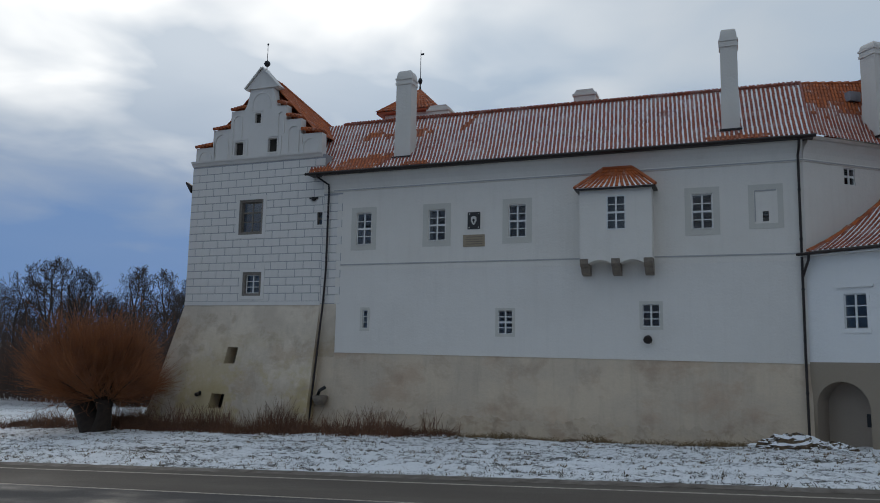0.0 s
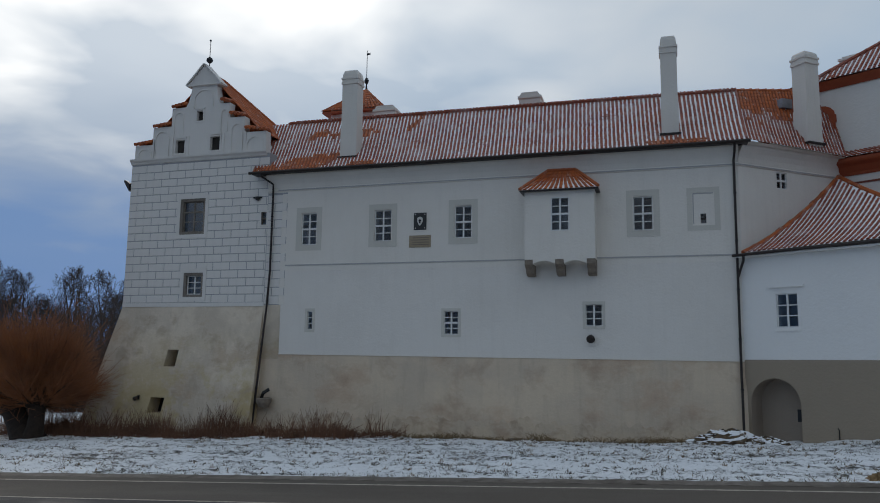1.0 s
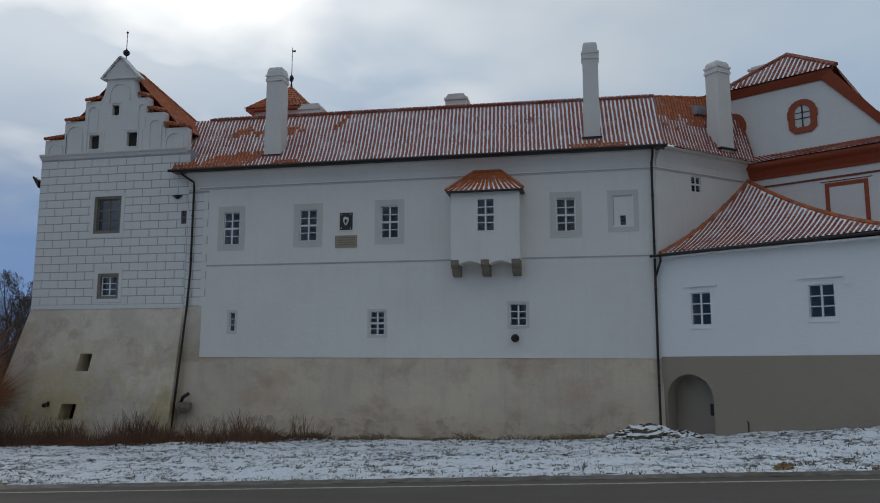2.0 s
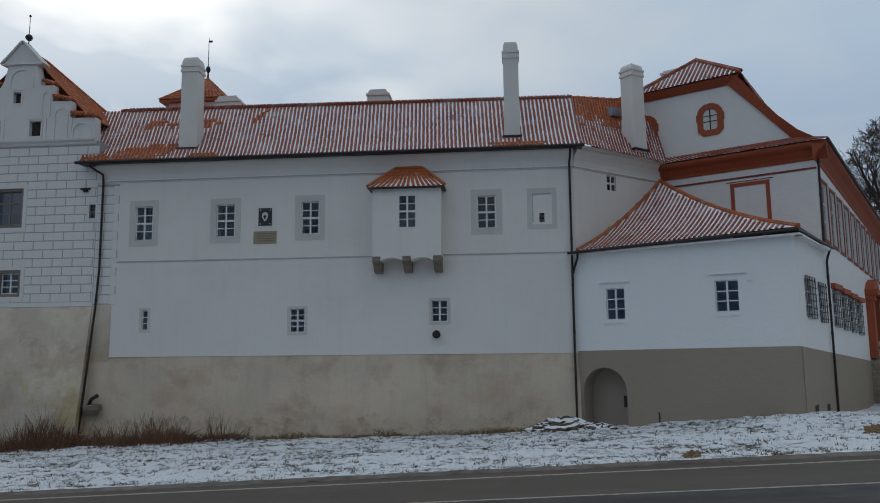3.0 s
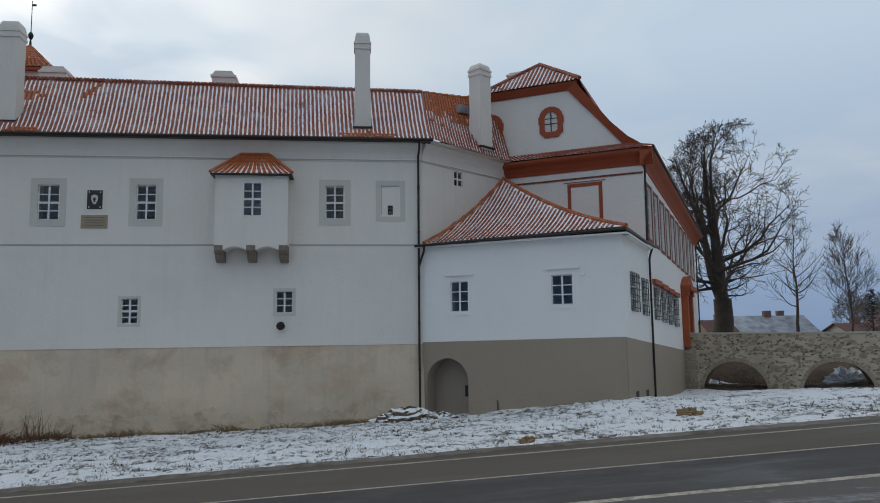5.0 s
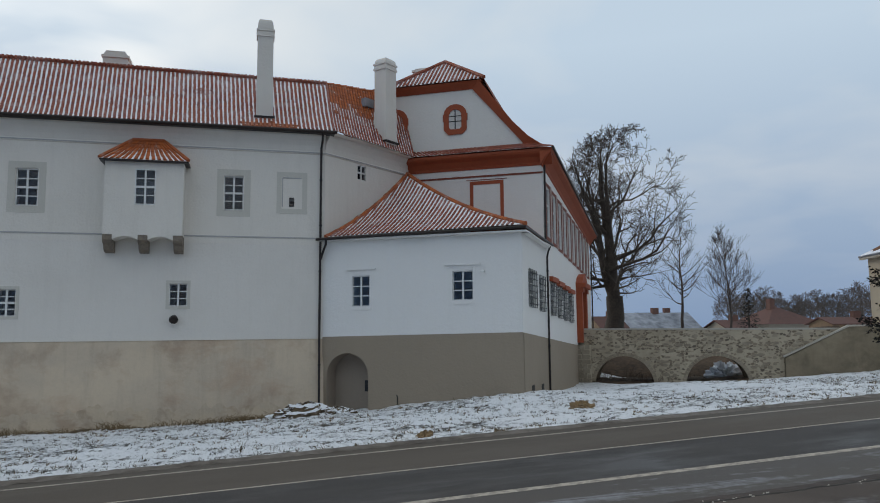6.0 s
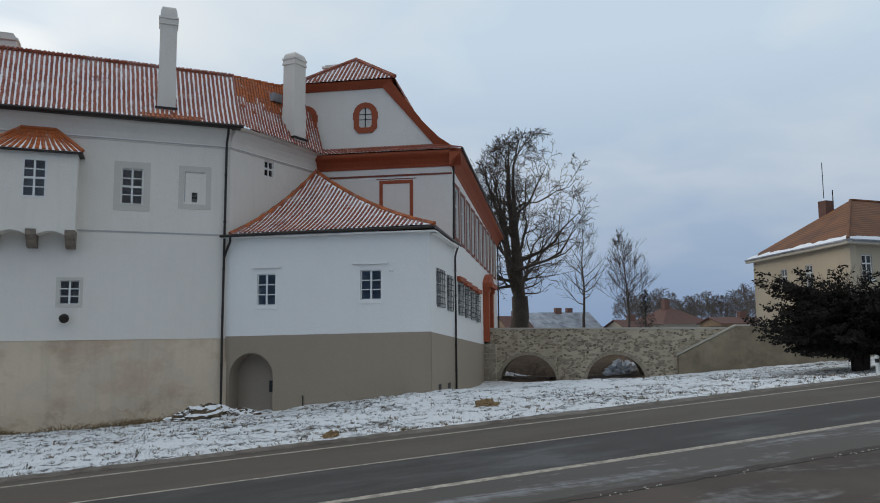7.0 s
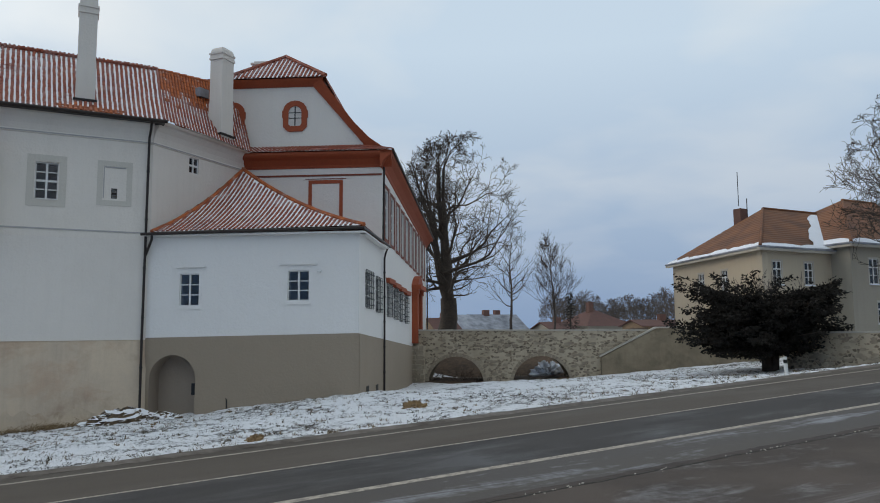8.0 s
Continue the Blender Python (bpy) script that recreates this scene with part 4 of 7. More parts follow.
def arched_band(u0, u1, z0, z1):
    """A raised frame with a round head: the blind arches of the gable."""
    w, t = (u1 - u0) / 2, 0.09
    mid, spring = (u0 + u1) / 2, z1 - (u1 - u0) / 2
    inn = [(u0 + t, z0)] + [(mid - (w - t) * math.cos(math.pi * k / 10), spring + (w - t) * math.sin(math.pi * k / 10)) for k in range(11)] + [(u1 - t, z0)]
    out = [(u0, z0)] + [(mid - w * math.cos(math.pi * k / 10), spring + w * math.sin(math.pi * k / 10)) for k in range(11)] + [(u1, z0)]
    m = Mesh()
    m.grid([[TF(*p, 0.0) for p in out], [TF(*p, 0.05) for p in out], [TF(*p, 0.05) for p in inn], [TF(*p, 0.0) for p in inn]])
    return m


for u0, u1, z0, z1 in ((-32.2, -31.15, 15.75, 16.45), (-30.95, -29.85, 15.75, 17.5), (-29.6, -28.85, 17.1, 18.65), (-26.2, -25.65, 17.1, 18.6), (-25.4, -24.55, 15.75, 17.6), (-24.3, -23.1, 15.75, 16.7), (-28.2, -26.75, 18.8, 20.0)):
    part("blind_arch", arched_band(u0, u1, z0, z1), block_white, gable)
for u in (-30.98, -29.62, -28.45, -25.92, -25.48, -24.38):
    m = Mesh()
    TF.slab(m, u - 0.08, u + 0.08, 15.75, 17.0, 0.0, 0.05)
    part("pilaster", m, block_white, gable)
m = Mesh()
m.prism([TF(TL - 0.05, z, d) for d, z in ((0, 15.38), (0.06, 15.42), (0.10, 15.52), (0.20, 15.62), (0.22, 15.72), (0, 15.78))], TF.u * 9.8)
part("gable_cornice", m, block_white, tower)
m = Mesh()
for p, q in (((-28.78, 20.28), (-27.55, 21.62)), ((-27.55, 21.62), (-26.24, 20.22)), ((-28.74, 20.24), (-26.26, 20.2))):
    d = (Vector((q[0] - p[0], 0, q[1] - p[1]))).normalized() * 0.07
    m.box(TF(p[0], p[1], 0.12), TF(q[0], q[1], 0.0) - TF(p[0], p[1], 0.0), (0, 0.7, 0), Vector((-d.z, 0, d.x)) if d.x else Z * 0.1)
part("pediment_moulding", m, block_white, gable)


def tile_cap(u0, u1, z, rise):
    """A little slope of tiles on a gable step."""
    m = Mesh()
    n = max(3, int(abs(u1 - u0) / 0.24))
    for j in range(n):
        u = u0 + (u1 - u0) * (j + 0.5) / n
        zz = z + rise * (j + 0.5) / n
        m.tube([TF(u, zz + 0.05, 0.16), TF(u, zz + 0.20, -0.25), TF(u, zz + 0.04, -0.66)], 0.115, 6)
    return m


for u0, u1, z, rise in ((-32.45, -31.12, 16.66, 0.12), (-31.1, -29.78, 17.76, 0.12), (-29.76, -28.78, 18.93, 0.15), (-25.56, -26.2, 18.95, 0.2), (-24.45, -25.54, 17.98, 0.25), (-22.9, -24.4, 16.95, 0.25)):
    part("step_tiles", tile_cap(u0, u1, z, rise), wet_tile, gable, "orange tiles on a gable step")
# tower roof behind the gable
zr, ze = 21.2, 15.9
for ze, xe in ((15.9, -32.75), (17.2, -23.7)):
    p0, p1 = Vector((xe, 38.56, ze)), Vector((xe, 45.0, ze))
    r0, r1 = Vector((-27.55, 38.56, zr)), Vector((-27.55, 40.2, zr))
    tiles(((lambda k, a=p0, b=r0: a.lerp(b, k)), (lambda k, a=p1, b=r1: a.lerp(b, k)), 16), wet_tile, bare_channel, tower, 0.25)
m = Mesh()
m.tube([(-27.55, 38.5, zr + 0.05), (-27.55, 40.2, zr + 0.05), (-23.7, 45.0, 17.25)], 0.13, 6)
m.face((-32.75, 45.0, 15.9), (-23.7, 45.0, 17.2), (-27.55, 40.2, zr))
part("ridge_tiles", m, wet_tile, tower)
m = Mesh()
m.lathe((-27.5, 38.4, 21.5), [(0.03, 0.0), (0.03, 0.32), (0.10, 0.36), (0.19, 0.46), (0.21, 0.55), (0.17, 0.66), (0.06, 0.72), (0.022, 0.8), (0.018, 1.85), (0.0, 1.9)], 10)
part("finial", m, copper, tower, "dark ball finial on a rod")
m = Mesh()
m.lathe((-27.5, 38.4, 23.35), [(0.0, -0.08), (0.06, -0.04), (0.07, 0.02), (0.0, 0.1)], 8)
part("finial_tip", m, copper, tower)
m = Mesh()
m.prism([(-32.62, 37.9, 14.2), (-33.0, 37.9, 14.45), (-33.05, 37.9, 14.35), (-32.75, 37.9, 13.9), (-32.62, 37.9, 13.7)], (0, 0.3, 0))
part("water_spout", m, dark_metal, tower)
# tower windows
for k, (a, b, c0, c1) in enumerate(OPEN):
    part("window_surround", ring(TF, a, b, c0, c1, 0.22 if k < 2 else 0.1, 0.0, 0.035), block_white, tower)
    if k < 2:
        part("window_frame", ring(TF, a + 0.16, b - 0.16, c0 + 0.16, c1 - 0.16, 0.158, -0.2, -0.02), old_wood, tower, "weathered dark timber window frame")
        window(tower, TF, a + 0.16, b - 0.16, c0 + 0.16, c1 - 0.16, 2, (2, 1) if k == 0 else (1, 1, 1), 0.24, old_wood if k == 0 else white_wood, 0.06)
    else:
        window(tower, TF, a, b, c0, c1, 1, (1, 1), 0.15, old_wood, 0.04)
m = Mesh()
m.lathe(TF(-23.25, 12.75, 0.12), [(0.0, -0.1), (0.1, -0.1), (0.16, 0.0), (0.14, 0.1), (0.0, 0.13)], 10)
TF.slab(m, -23.55, -23.0, 12.78, 12.86, 0.0, 0.14)
part("wall_lamp", m, iron, tower, "dark round wall lamp")
# basin bracket on the plinth by the downpipe
m = Mesh()
q = Vector((-22.0, 37.45, 1.05))
m.lathe(q, [(0.0, -0.45), (0.28, -0.45), (0.42, -0.2), (0.45, 0.05), (0.36, 0.08), (0.3, -0.1), (0.0, -0.12)], 12)
bracket = part("stone_basin", m, corbel_stone, wing, "dark stone spout basin on the plinth")
m = Mesh()
m.tube([q + Vector((-0.3, 0.2, 0.0)), q + Vector((0.0, -0.1, 0.35)), q + Vector((0.25, 0.1, 0.55))], 0.1, 6)
part("spout", m, iron, bracket)
wall_lamp(base_face, -29.3, 0.9, tower, 0.6)

# ---- annex ----
A0, K = Vector((3.4, 38.0, 0)), Vector((12.2, 32.5, 0))
AF = Face(A0, K - A0)
AL = (K - A0).length
SDIR = Vector((0.515, 0.857, 0)).normalized()
SF = Face(K, SDIR)
annex = thing("castle_annex", (8.0, 36.0, 0), "lower white annex with curved tiled roof and taupe plinth", "building")
ATOP = 8.6
AW = [(1.62, 2.60, 5.16, 6.72), (6.93, 7.98, 5.36, 6.80)]


def front_plinth(u):
    return 3.66 + 0.016 * u


part("wall", AF.wall([0.0, AL - 0.005], front_plinth, lambda u: ATOP, AW, 0.5), annex_white, annex, "smooth white wall")
for (a, b, c0, c1), (l0, l1, lz) in zip(AW, ((1.33, 2.92, 7.05), (6.55, 8.35, 7.12))):
    window(annex, AF, a, b, c0, c1, 2, (1, 1, 1), 0.13, white_wood, 0.05)
    m = Mesh()
    AF.slab(m, l0, l1, lz - 0.05, lz + 0.04, 0.0, 0.10)
    part("window_hood", m, annex_white, annex)
    part("window_surround", ring(AF, a, b, c0, c1, 0.12, 0.0, 0.012), annex_white, annex)
    m = Mesh()
    AF.slab(m, a - 0.12, b + 0.12, c0 - 0.17, c0 - 0.12, 0.0, 0.05)
    part("window_sill", m, annex_white, annex)
# plinth with the arched recess
HU, HS, HW = 1.39, 1.70, 1.14
m = Mesh()
head = [(HU - HW * math.cos(math.pi * k / 16), HS + HW * math.sin(math.pi * k / 16)) for k in range(17)]
m.face(*[AF(u, z, 0.03) for u, z in ((0, -1.2), (HU - HW, -1.2), (HU - HW, HS), (0, HS))])
m.face(*[AF(u, z, 0.03) for u, z in ((0, HS), (HU - HW, HS)) ], *[AF(u, z, 0.03) for u, z in head[1:9]], AF(HU, front_plinth(HU), 0.03), AF(0, front_plinth(0), 0.03))
m.face(*[AF(u, z, 0.03) for u, z in head[8:]], AF(AL, HS, 0.03), AF(AL, front_plinth(AL), 0.03), AF(HU, front_plinth(HU), 0.03))
m.face(*[AF(u, z, 0.03) for u, z in ((HU + HW, -1.2), (AL, -1.2), (AL, HS), (HU + HW, HS))])
m.face(AF(0, front_plinth(0), 0.03), AF(AL, front_plinth(AL), 0.03), AF(AL, front_plinth(AL), -0.4), AF(0, front_plinth(0), -0.4))
plinth_a = part("plinth", m, taupe_plinth, annex, "smooth taupe painted plinth")
m = Mesh()
arc = [(HU - HW, -1.2)] + head + [(HU + HW, -1.2)]
m.grid([[AF(u, z, 0.03) for u, z in arc], [AF(u, z, -1.0) for u, z in arc]])
part("recess", m, niche_plaster, annex, "arched doorway recess")
m = Mesh()
m.face(*[AF(u, z, -1.0) for u, z in arc])
part("recess_back", m, niche_plaster, annex)
m = Mesh()
AF.slab(m, HU + HW - 0.24, HU + HW - 0.02, 0.95, 1.5, -0.25, -0.12)
part("meter_box", m, iron, annex, "small black box in the recess")
m = Mesh()
m.tube([AF(8.45, 6.78, 0.0), AF(8.45, 6.78, 0.16)], 0.03, 6)
m.tube([AF(8.40, 6.74, 0.14), AF(8.62, 6.72, 0.22)], 0.05, 8)
part("security_camera", m, white_plastic, annex, "small white surveillance camera")
m = Mesh()
m.tube([AF(4.1, 0.2, 0.08), AF(4.1, 0.75, 0.08), AF(4.05, 0.82, 0.08)], 0.025, 5)
part("vent_pipe", m, iron, annex)


# side wall, shared line with the mansion
def side_plinth(s):
    return 3.81 - 0.05 * s


def row_top(s):
    return 6.98 - 0.035 * s


def row_low(s):
    return 5.12 - 0.042 * s


CS = 6.9
SIDE = [(1.6, 3.9), (4.75, 6.75)]
part("side_wall", SF.wall([0.005, CS], side_plinth, lambda s: ATOP, [(a, b, row_low(a), row_top(a)) for a, b in SIDE], 0.5), annex_white, annex, "smooth white side wall")
m = SF.wall([0.035, CS], lambda s: -1.5, side_plinth, [], 0.5, 0.03)
part("side_plinth", m, taupe_plinth, annex)


def grille(parent, s0, s1, z0, z1):
    """A bulging iron window grille of upright and level bars."""
    g1 = part("grille", ring(SF, s0, s1, z0, z1, 0.025, 0.05, 0.07), iron, parent, "black iron window grille")
    for k in range(4):
        m = Mesh()
        s = s0 + (s1 - s0) * (k + 0.5) / 4
        SF.slab(m, s - 0.02, s + 0.02, z0, z1, 0.072, 0.088)
        part("bar", m, iron, g1)
    for k in range(6):
        m = Mesh()
        z = z0 + (z1 - z0) * (k + 0.5) / 6
        SF.slab(m, s0, s1, z - 0.024, z + 0.024, 0.09, 0.106)
        part("bar", m, iron, g1)


for a, b in SIDE:
    window(annex, SF, a, b, row_low(a), row_top(a), 2, (1, 1, 1), 0.2)
    grille(annex, a, b, row_low(a), row_top(a))
# vents are flat near-black slabs, the darkness of the opening painted on
for s, z in ((1.85, 0.6), (4.8, 0.45)):
    m = Mesh()
    SF.slab(m, s, s + 0.75, z, z + 0.62, 0.0, 0.045)
    part("cellar_vent", m, dark_void, annex, "narrow dark cellar vent")

# annex roof: a curved triangular slope up to the gable
TU, TT, RISE = 2.16, 6.9, 4.55


def annex_z(t):
    s = max(0.0, min(1.0, t / TT))
    return 8.72 + RISE * (0.64 * s + 0.36 * s * s)


def annex_at(u, t):
    p = AF(u, 0, 0.35 - t)
    return Vector((p.x, p.y, annex_z(t) + 0.14 * u / AL * (1 - t / TT)))


lft = lambda t: 0.2 + (TU - 0.2) * t / TT
rgt = lambda t: AL + 0.28 + (TU - AL - 0.28) * t / TT
bed = Mesh()
bed.grid([[annex_at(lft(TT * k / 16), TT * k / 16).lerp(annex_at(rgt(TT * k / 16), TT * k / 16), j / 12) for j in range(13)] for k in range(17)])
part("tile_bed", bed, channel, annex, kind="stuff")
cover, W2, NT = Mesh(), 0.235, 20
for j in range(int((AL + 0.6) / W2) + 1):
    u = -0.1 + j * W2
    for k in range(NT):
        t0, t1 = TT * k / NT, TT * (k + 1.08) / NT
        if not (lft(t0) - 0.05 <= u <= rgt(t1) + 0.02):
            continue
        p, q = annex_at(u, t0), annex_at(u, t1)
        up = AF.u.cross(q - p).normalized()
        up = up if up.z > 0 else -up
        r0 = [p + AF.u * (math.cos(math.pi * i / 4) * W2 * 0.265) + up * (math.sin(math.pi * i / 4) * 0.075 + 0.012) for i in range(5)]
        r1 = [q + AF.u * (math.cos(math.pi * i / 4) * W2 * 0.22) + up * (math.sin(math.pi * i / 4) * 0.055 + 0.004) for i in range(5)]
        cover.grid([r0, r1])
        cover.face(*r0)
part("roof_tiles", cover, tile, annex, "orange clay barrel tiles with snow in the channels", "stuff")
m = Mesh()
for k in range(24):
    p, q = annex_at(rgt(TT * k / 24), TT * k / 24), annex_at(rgt(TT * (k + 1.1) / 24), TT * (k + 1.1) / 24)
    m.tube([p + Z * 0.03, q + Z * 0.04], [0.115, 0.10], 6)
part("hip_tiles", m, wet_tile, annex)
m = Mesh()
for k in range(20):
    p, q = annex_at(lft(TT * k / 20) + 0.1, TT * k / 20), annex_at(lft(TT * (k + 1.1) / 20) + 0.1, TT * (k + 1.1) / 20)
    m.tube([p + Z * 0.02, q + Z * 0.03], [0.11, 0.10], 6)
part("verge_tiles", m, wet_tile, annex)
m = Mesh()
top = annex_at(TU, TT)
e1 = SF(CS + 0.7, 8.82, 0.30)
m.grid([[annex_at(rgt(TT * k / 10), TT * k / 10) for k in range(11)], [e1.lerp(top, k / 10) - Z * (0.9 * math.sin(math.pi * k / 10)) for k in range(11)]])
part("side_slope", m, tile, annex)
gutter([AF(-0.2, 8.62, 0.42), AF(AL + 0.28, 8.74, 0.42), SF(CS + 0.75, 8.70, 0.40)], annex, 0.07)
m = Mesh()
AF.slab(m, -0.1, AL + 0.3, 8.53, 8.60, -0.3, 0.36)
SF.slab(m, 0.0, CS + 0.6, 8.53, 8.60, -0.3, 0.32)
part("eaves_soffit", m, annex_white, annex)
downpipe([tuple(AF(0.35, 8.55, 0.42)), tuple(AF(0.35, 8.35, 0.42)), tuple(AF(0.1, 7.95, 0.25)), tuple(Vector((3.25, 37.85, 7.6)))], annex)
downpipe([tuple(SF(CS + 0.25, 8.62, 0.32)), tuple(SF(CS + 0.25, 8.3, 0.2)), tuple(SF(CS + 0.3, 8.0, 0.12)), tuple(SF(CS + 0.5, 0.2, 0.10))], annex)

# ---- mansion ----
C = SF(CS, 0, 0)
GDIR = Vector((0.857, -0.515, 0)).normalized()
GWID = 13.8
GF = Face(C - GDIR * GWID, GDIR)
mansion = thing("mansion", (16, 40, 0), "grey plastered mansion with ox-red cornices and mansard roof", "building")
MS = 34.2


def eave_drop(s):
    return 0.06 * max(0.0, s - CS)


def g_u(u):
    return GWID - u


FW = (g_u(4.05), g_u(2.45), 9.7, 12.35)
part("gable_wall", GF.wall([0.0, GWID - 0.005], lambda u: 3.0, lambda u: 13.35, [], 0.6), mansion_grey, mansion, "grey plastered end wall")
part("blind_window_frame", ring(GF, *FW, 0.20, 0.0, 0.03), ox_red, mansion, "ox-red painted blind window frame")
m = Mesh()
GF.slab(m, FW[0] - 0.4, FW[1] + 0.4, FW[3] + 0.26, FW[3] + 0.30, 0.0, 0.03)
part("hood_line", m, rust_line, mansion)
m = Mesh()
GF.slab(m, 0.0, GWID + 0.03, 12.78, 12.88, 0.0, 0.04)
part("string_line", m, rust_line, mansion)
m = Mesh()
m.prism([GF(0, z, d) for d, z in ((0, 13.25), (0.06, 13.25), (0.10, 13.4), (0.30, 13.7), (0.55, 13.85), (0.62, 13.95), (0.62, 14.08), (0, 14.2))], GF.u * (GWID + 0.6))
part("cornice", m, ox_red, mansion, "broad ox-red cornice")
sk0, sk1 = GF(0, 14.12, 0.72), GF(GWID + 0.7, 14.12, 0.72)
st0, st1 = GF(0, 14.55, 0.0), GF(GWID - 0.6, 14.55, 0.0)
tiles(((lambda k: sk0.lerp(st0, k)), (lambda k: sk1.lerp(st1, k)), 2), tile, channel, mansion, 0.24)
# upper gable with two oval windows
prof_in = [(1.0, 14.5), (1.13, 14.7), (2.62, 16.47), (3.35, 17.32), (4.1, 18.2)]
poly = [(g_u(u), z) for u, z in prof_in] + [(u, z) for u, z in prof_in[::-1]]


OV = [(g_u(5.10), 16.38), (g_u(8.80), 16.38)]
m = Mesh()
m.prism([GF(u, z, -0.02) for u, z in poly], GF.n * -0.5)
part("upper_gable", m, mansion_grey, mansion, "grey shaped gable")
for u, z in OV:
    def oct_ring(w, h, cut):
        return [(u - w, z - h + cut), (u - w + cut, z - h), (u + w - cut, z - h), (u + w, z - h + cut), (u + w, z + h * 0.35)] + [(u + w * math.cos(math.pi * k / 8), z + h * 0.35 + h * 0.65 * math.sin(math.pi * k / 8)) for k in range(1, 8)] + [(u - w, z + h * 0.35)]
    o, i = oct_ring(0.70, 0.92, 0.28), oct_ring(0.39, 0.60, 0.12)
    m = Mesh()
    m.grid([[GF(*p, d) for p in r] for r, d in ((o, -0.03), (o, 0.06), (i, 0.06), (i, 0.0))], True)
    for w in (-0.70, 0.70):
        GF.slab(m, u + w - 0.05, u + w + 0.05, z - 0.1, z + 0.32, -0.02, 0.065)
    ow = part("oval_window", m, ox_red, mansion, "oval window with an ox-red surround")
    # opaque white pane: the glass's pale reflection is put into its colour
    m = Mesh()
    m.face(*[GF(*p, 0.004) for p in i])
    part("pane", m, crest_and_glare_white, ow)
    m = Mesh()
    GF.slab(m, u - 0.03, u + 0.03, z - 0.58, z + 0.58, 0.008, 0.03)
    for zz in (-0.12, 0.2):
        GF.slab(m, u - 0.37, u + 0.37, z + zz - 0.02, z + zz + 0.02, 0.008, 0.028)
    part("glazing_bar", m, iron, ow)
# red verge and top eaves
prof_out = [(-0.30, 14.20), (0.12, 14.52), (0.66, 14.9), (1.58, 15.86), (2.52, 17.12), (3.23, 18.09), (3.55, 18.5)]
inn = [(0.90, 14.45), (1.05, 14.62), (1.6, 15.26), (2.55, 16.39), (3.3, 17.27), (4.04, 18.13), (4.2, 18.3)]
for mir in (False, True):
    o = [(u if mir else g_u(u), z) for u, z in prof_out]
    i = [(u if mir else g_u(u), z) for u, z in inn]
    m = Mesh()
    m.grid([[GF(*p, d) for p in r] for r, d in ((i, -0.02), (i, 0.10), (o, 0.38), (o, -0.02))])
    part("verge", m, ox_red, mansion, "broad ox-red verge")
m = Mesh()
m.prism([GF(g_u(9.95), z, d) for d, z in ((0, 18.12), (0.05, 18.12), (0.14, 18.22), (0.30, 18.38), (0.40, 18.52), (0, 18.6))], GF.u * 6.55)
part("top_cornice", m, ox_red, mansion)
hip = GF(g_u(6.2), 20.62, -1.8)
h0, h1 = GF(g_u(9.2), 18.56, 0.5), GF(g_u(3.2), 18.56, 0.5)
wide_c = (h1 - h0).length
bed, cover = Mesh(), Mesh()
bed.face(h0, h1, hip)
nrm = (h1 - h0).cross(hip - h0).normalized()
nrm = nrm if nrm.z > 0 else -nrm
upv = nrm.cross(GF.u)
upv = upv if upv.z > 0 else -upv
full = (hip - h0).dot(upv)
for j in range(int(wide_c / 0.25) + 1):
    u = j * 0.25
    for k in range(11):
        t0 = full * k / 11
        if t0 > full * (1 - abs(u - wide_c / 2) / (wide_c / 2)) - 0.05:
            continue
        p = h0 + GF.u * u + upv * t0
        q = p + upv * full * 1.08 / 11
        r0 = [p + GF.u * (math.cos(math.pi * i / 4) * 0.075) + nrm * (math.sin(math.pi * i / 4) * 0.075 + 0.012) for i in range(5)]
        r1 = [q + GF.u * (math.cos(math.pi * i / 4) * 0.062) + nrm * (math.sin(math.pi * i / 4) * 0.055 + 0.004) for i in range(5)]
        cover.grid([r0, r1])
        cover.face(*r0)
part("tile_bed", bed, channel, mansion, kind="stuff")
part("roof_tiles", cover, tile, mansion, "clay tiles of the half hip with snow", "stuff")
m = Mesh()
for a in (h0, h1):
    for k in range(10):
        p, q = a.lerp(hip, k / 10), a.lerp(hip, (k + 1.1) / 10)
        m.tube([p + Z * 0.05, q + Z * 0.08], [0.13, 0.11], 6)
part("hip_tiles", m, tile, mansion)
# long mansard slopes
LEN = MS - CS
m = Mesh()
low_prof = [(-0.34, 14.15), (0.14, 14.5), (0.70, 14.9), (1.62, 15.86), (2.50, 17.08), (3.10, 18.2), (3.22, 18.56)]
top_prof = [(4.4, 19.3), (6.9, 20.42)]
for mir in (False, True):
    def side_u(u):
        return u if mir else g_u(u)
    rows = [[GF(side_u(u), z, 0.36) for u, z in low_prof] + [GF(side_u(u) if z < 20 else g_u(6.2), z - 0.05, -0.6 if z < 20 else -1.9) for u, z in top_prof]]
    for k in range(1, 9):
        sl = LEN * k / 8
        rows.append([GF(side_u(u), z, 0.0) + SDIR * sl - Z * (0.06 * sl) for u, z in low_prof + top_prof])
    m.grid(rows)
part("mansard_roof", m, tile, mansion, "dark red tiled mansard roof")
m = Mesh()
p = GF(g_u(9.1), 19.28, -4.0)
m.box(p, GF.u * 1.08, -GF.n * 0.8, Z * 1.8)
m.box(p + Z * 1.8 - GF.u * 0.07 + GF.n * 0.07, GF.u * 1.22, -GF.n * 0.94, Z * 0.12)
m.box(p + Z * 1.92 + GF.u * 0.1 - GF.n * 0.1, GF.u * 0.88, -GF.n * 0.6, Z * 0.14)
part("chimney", m, white_wall, mansion, "low white chimney on the mansard")
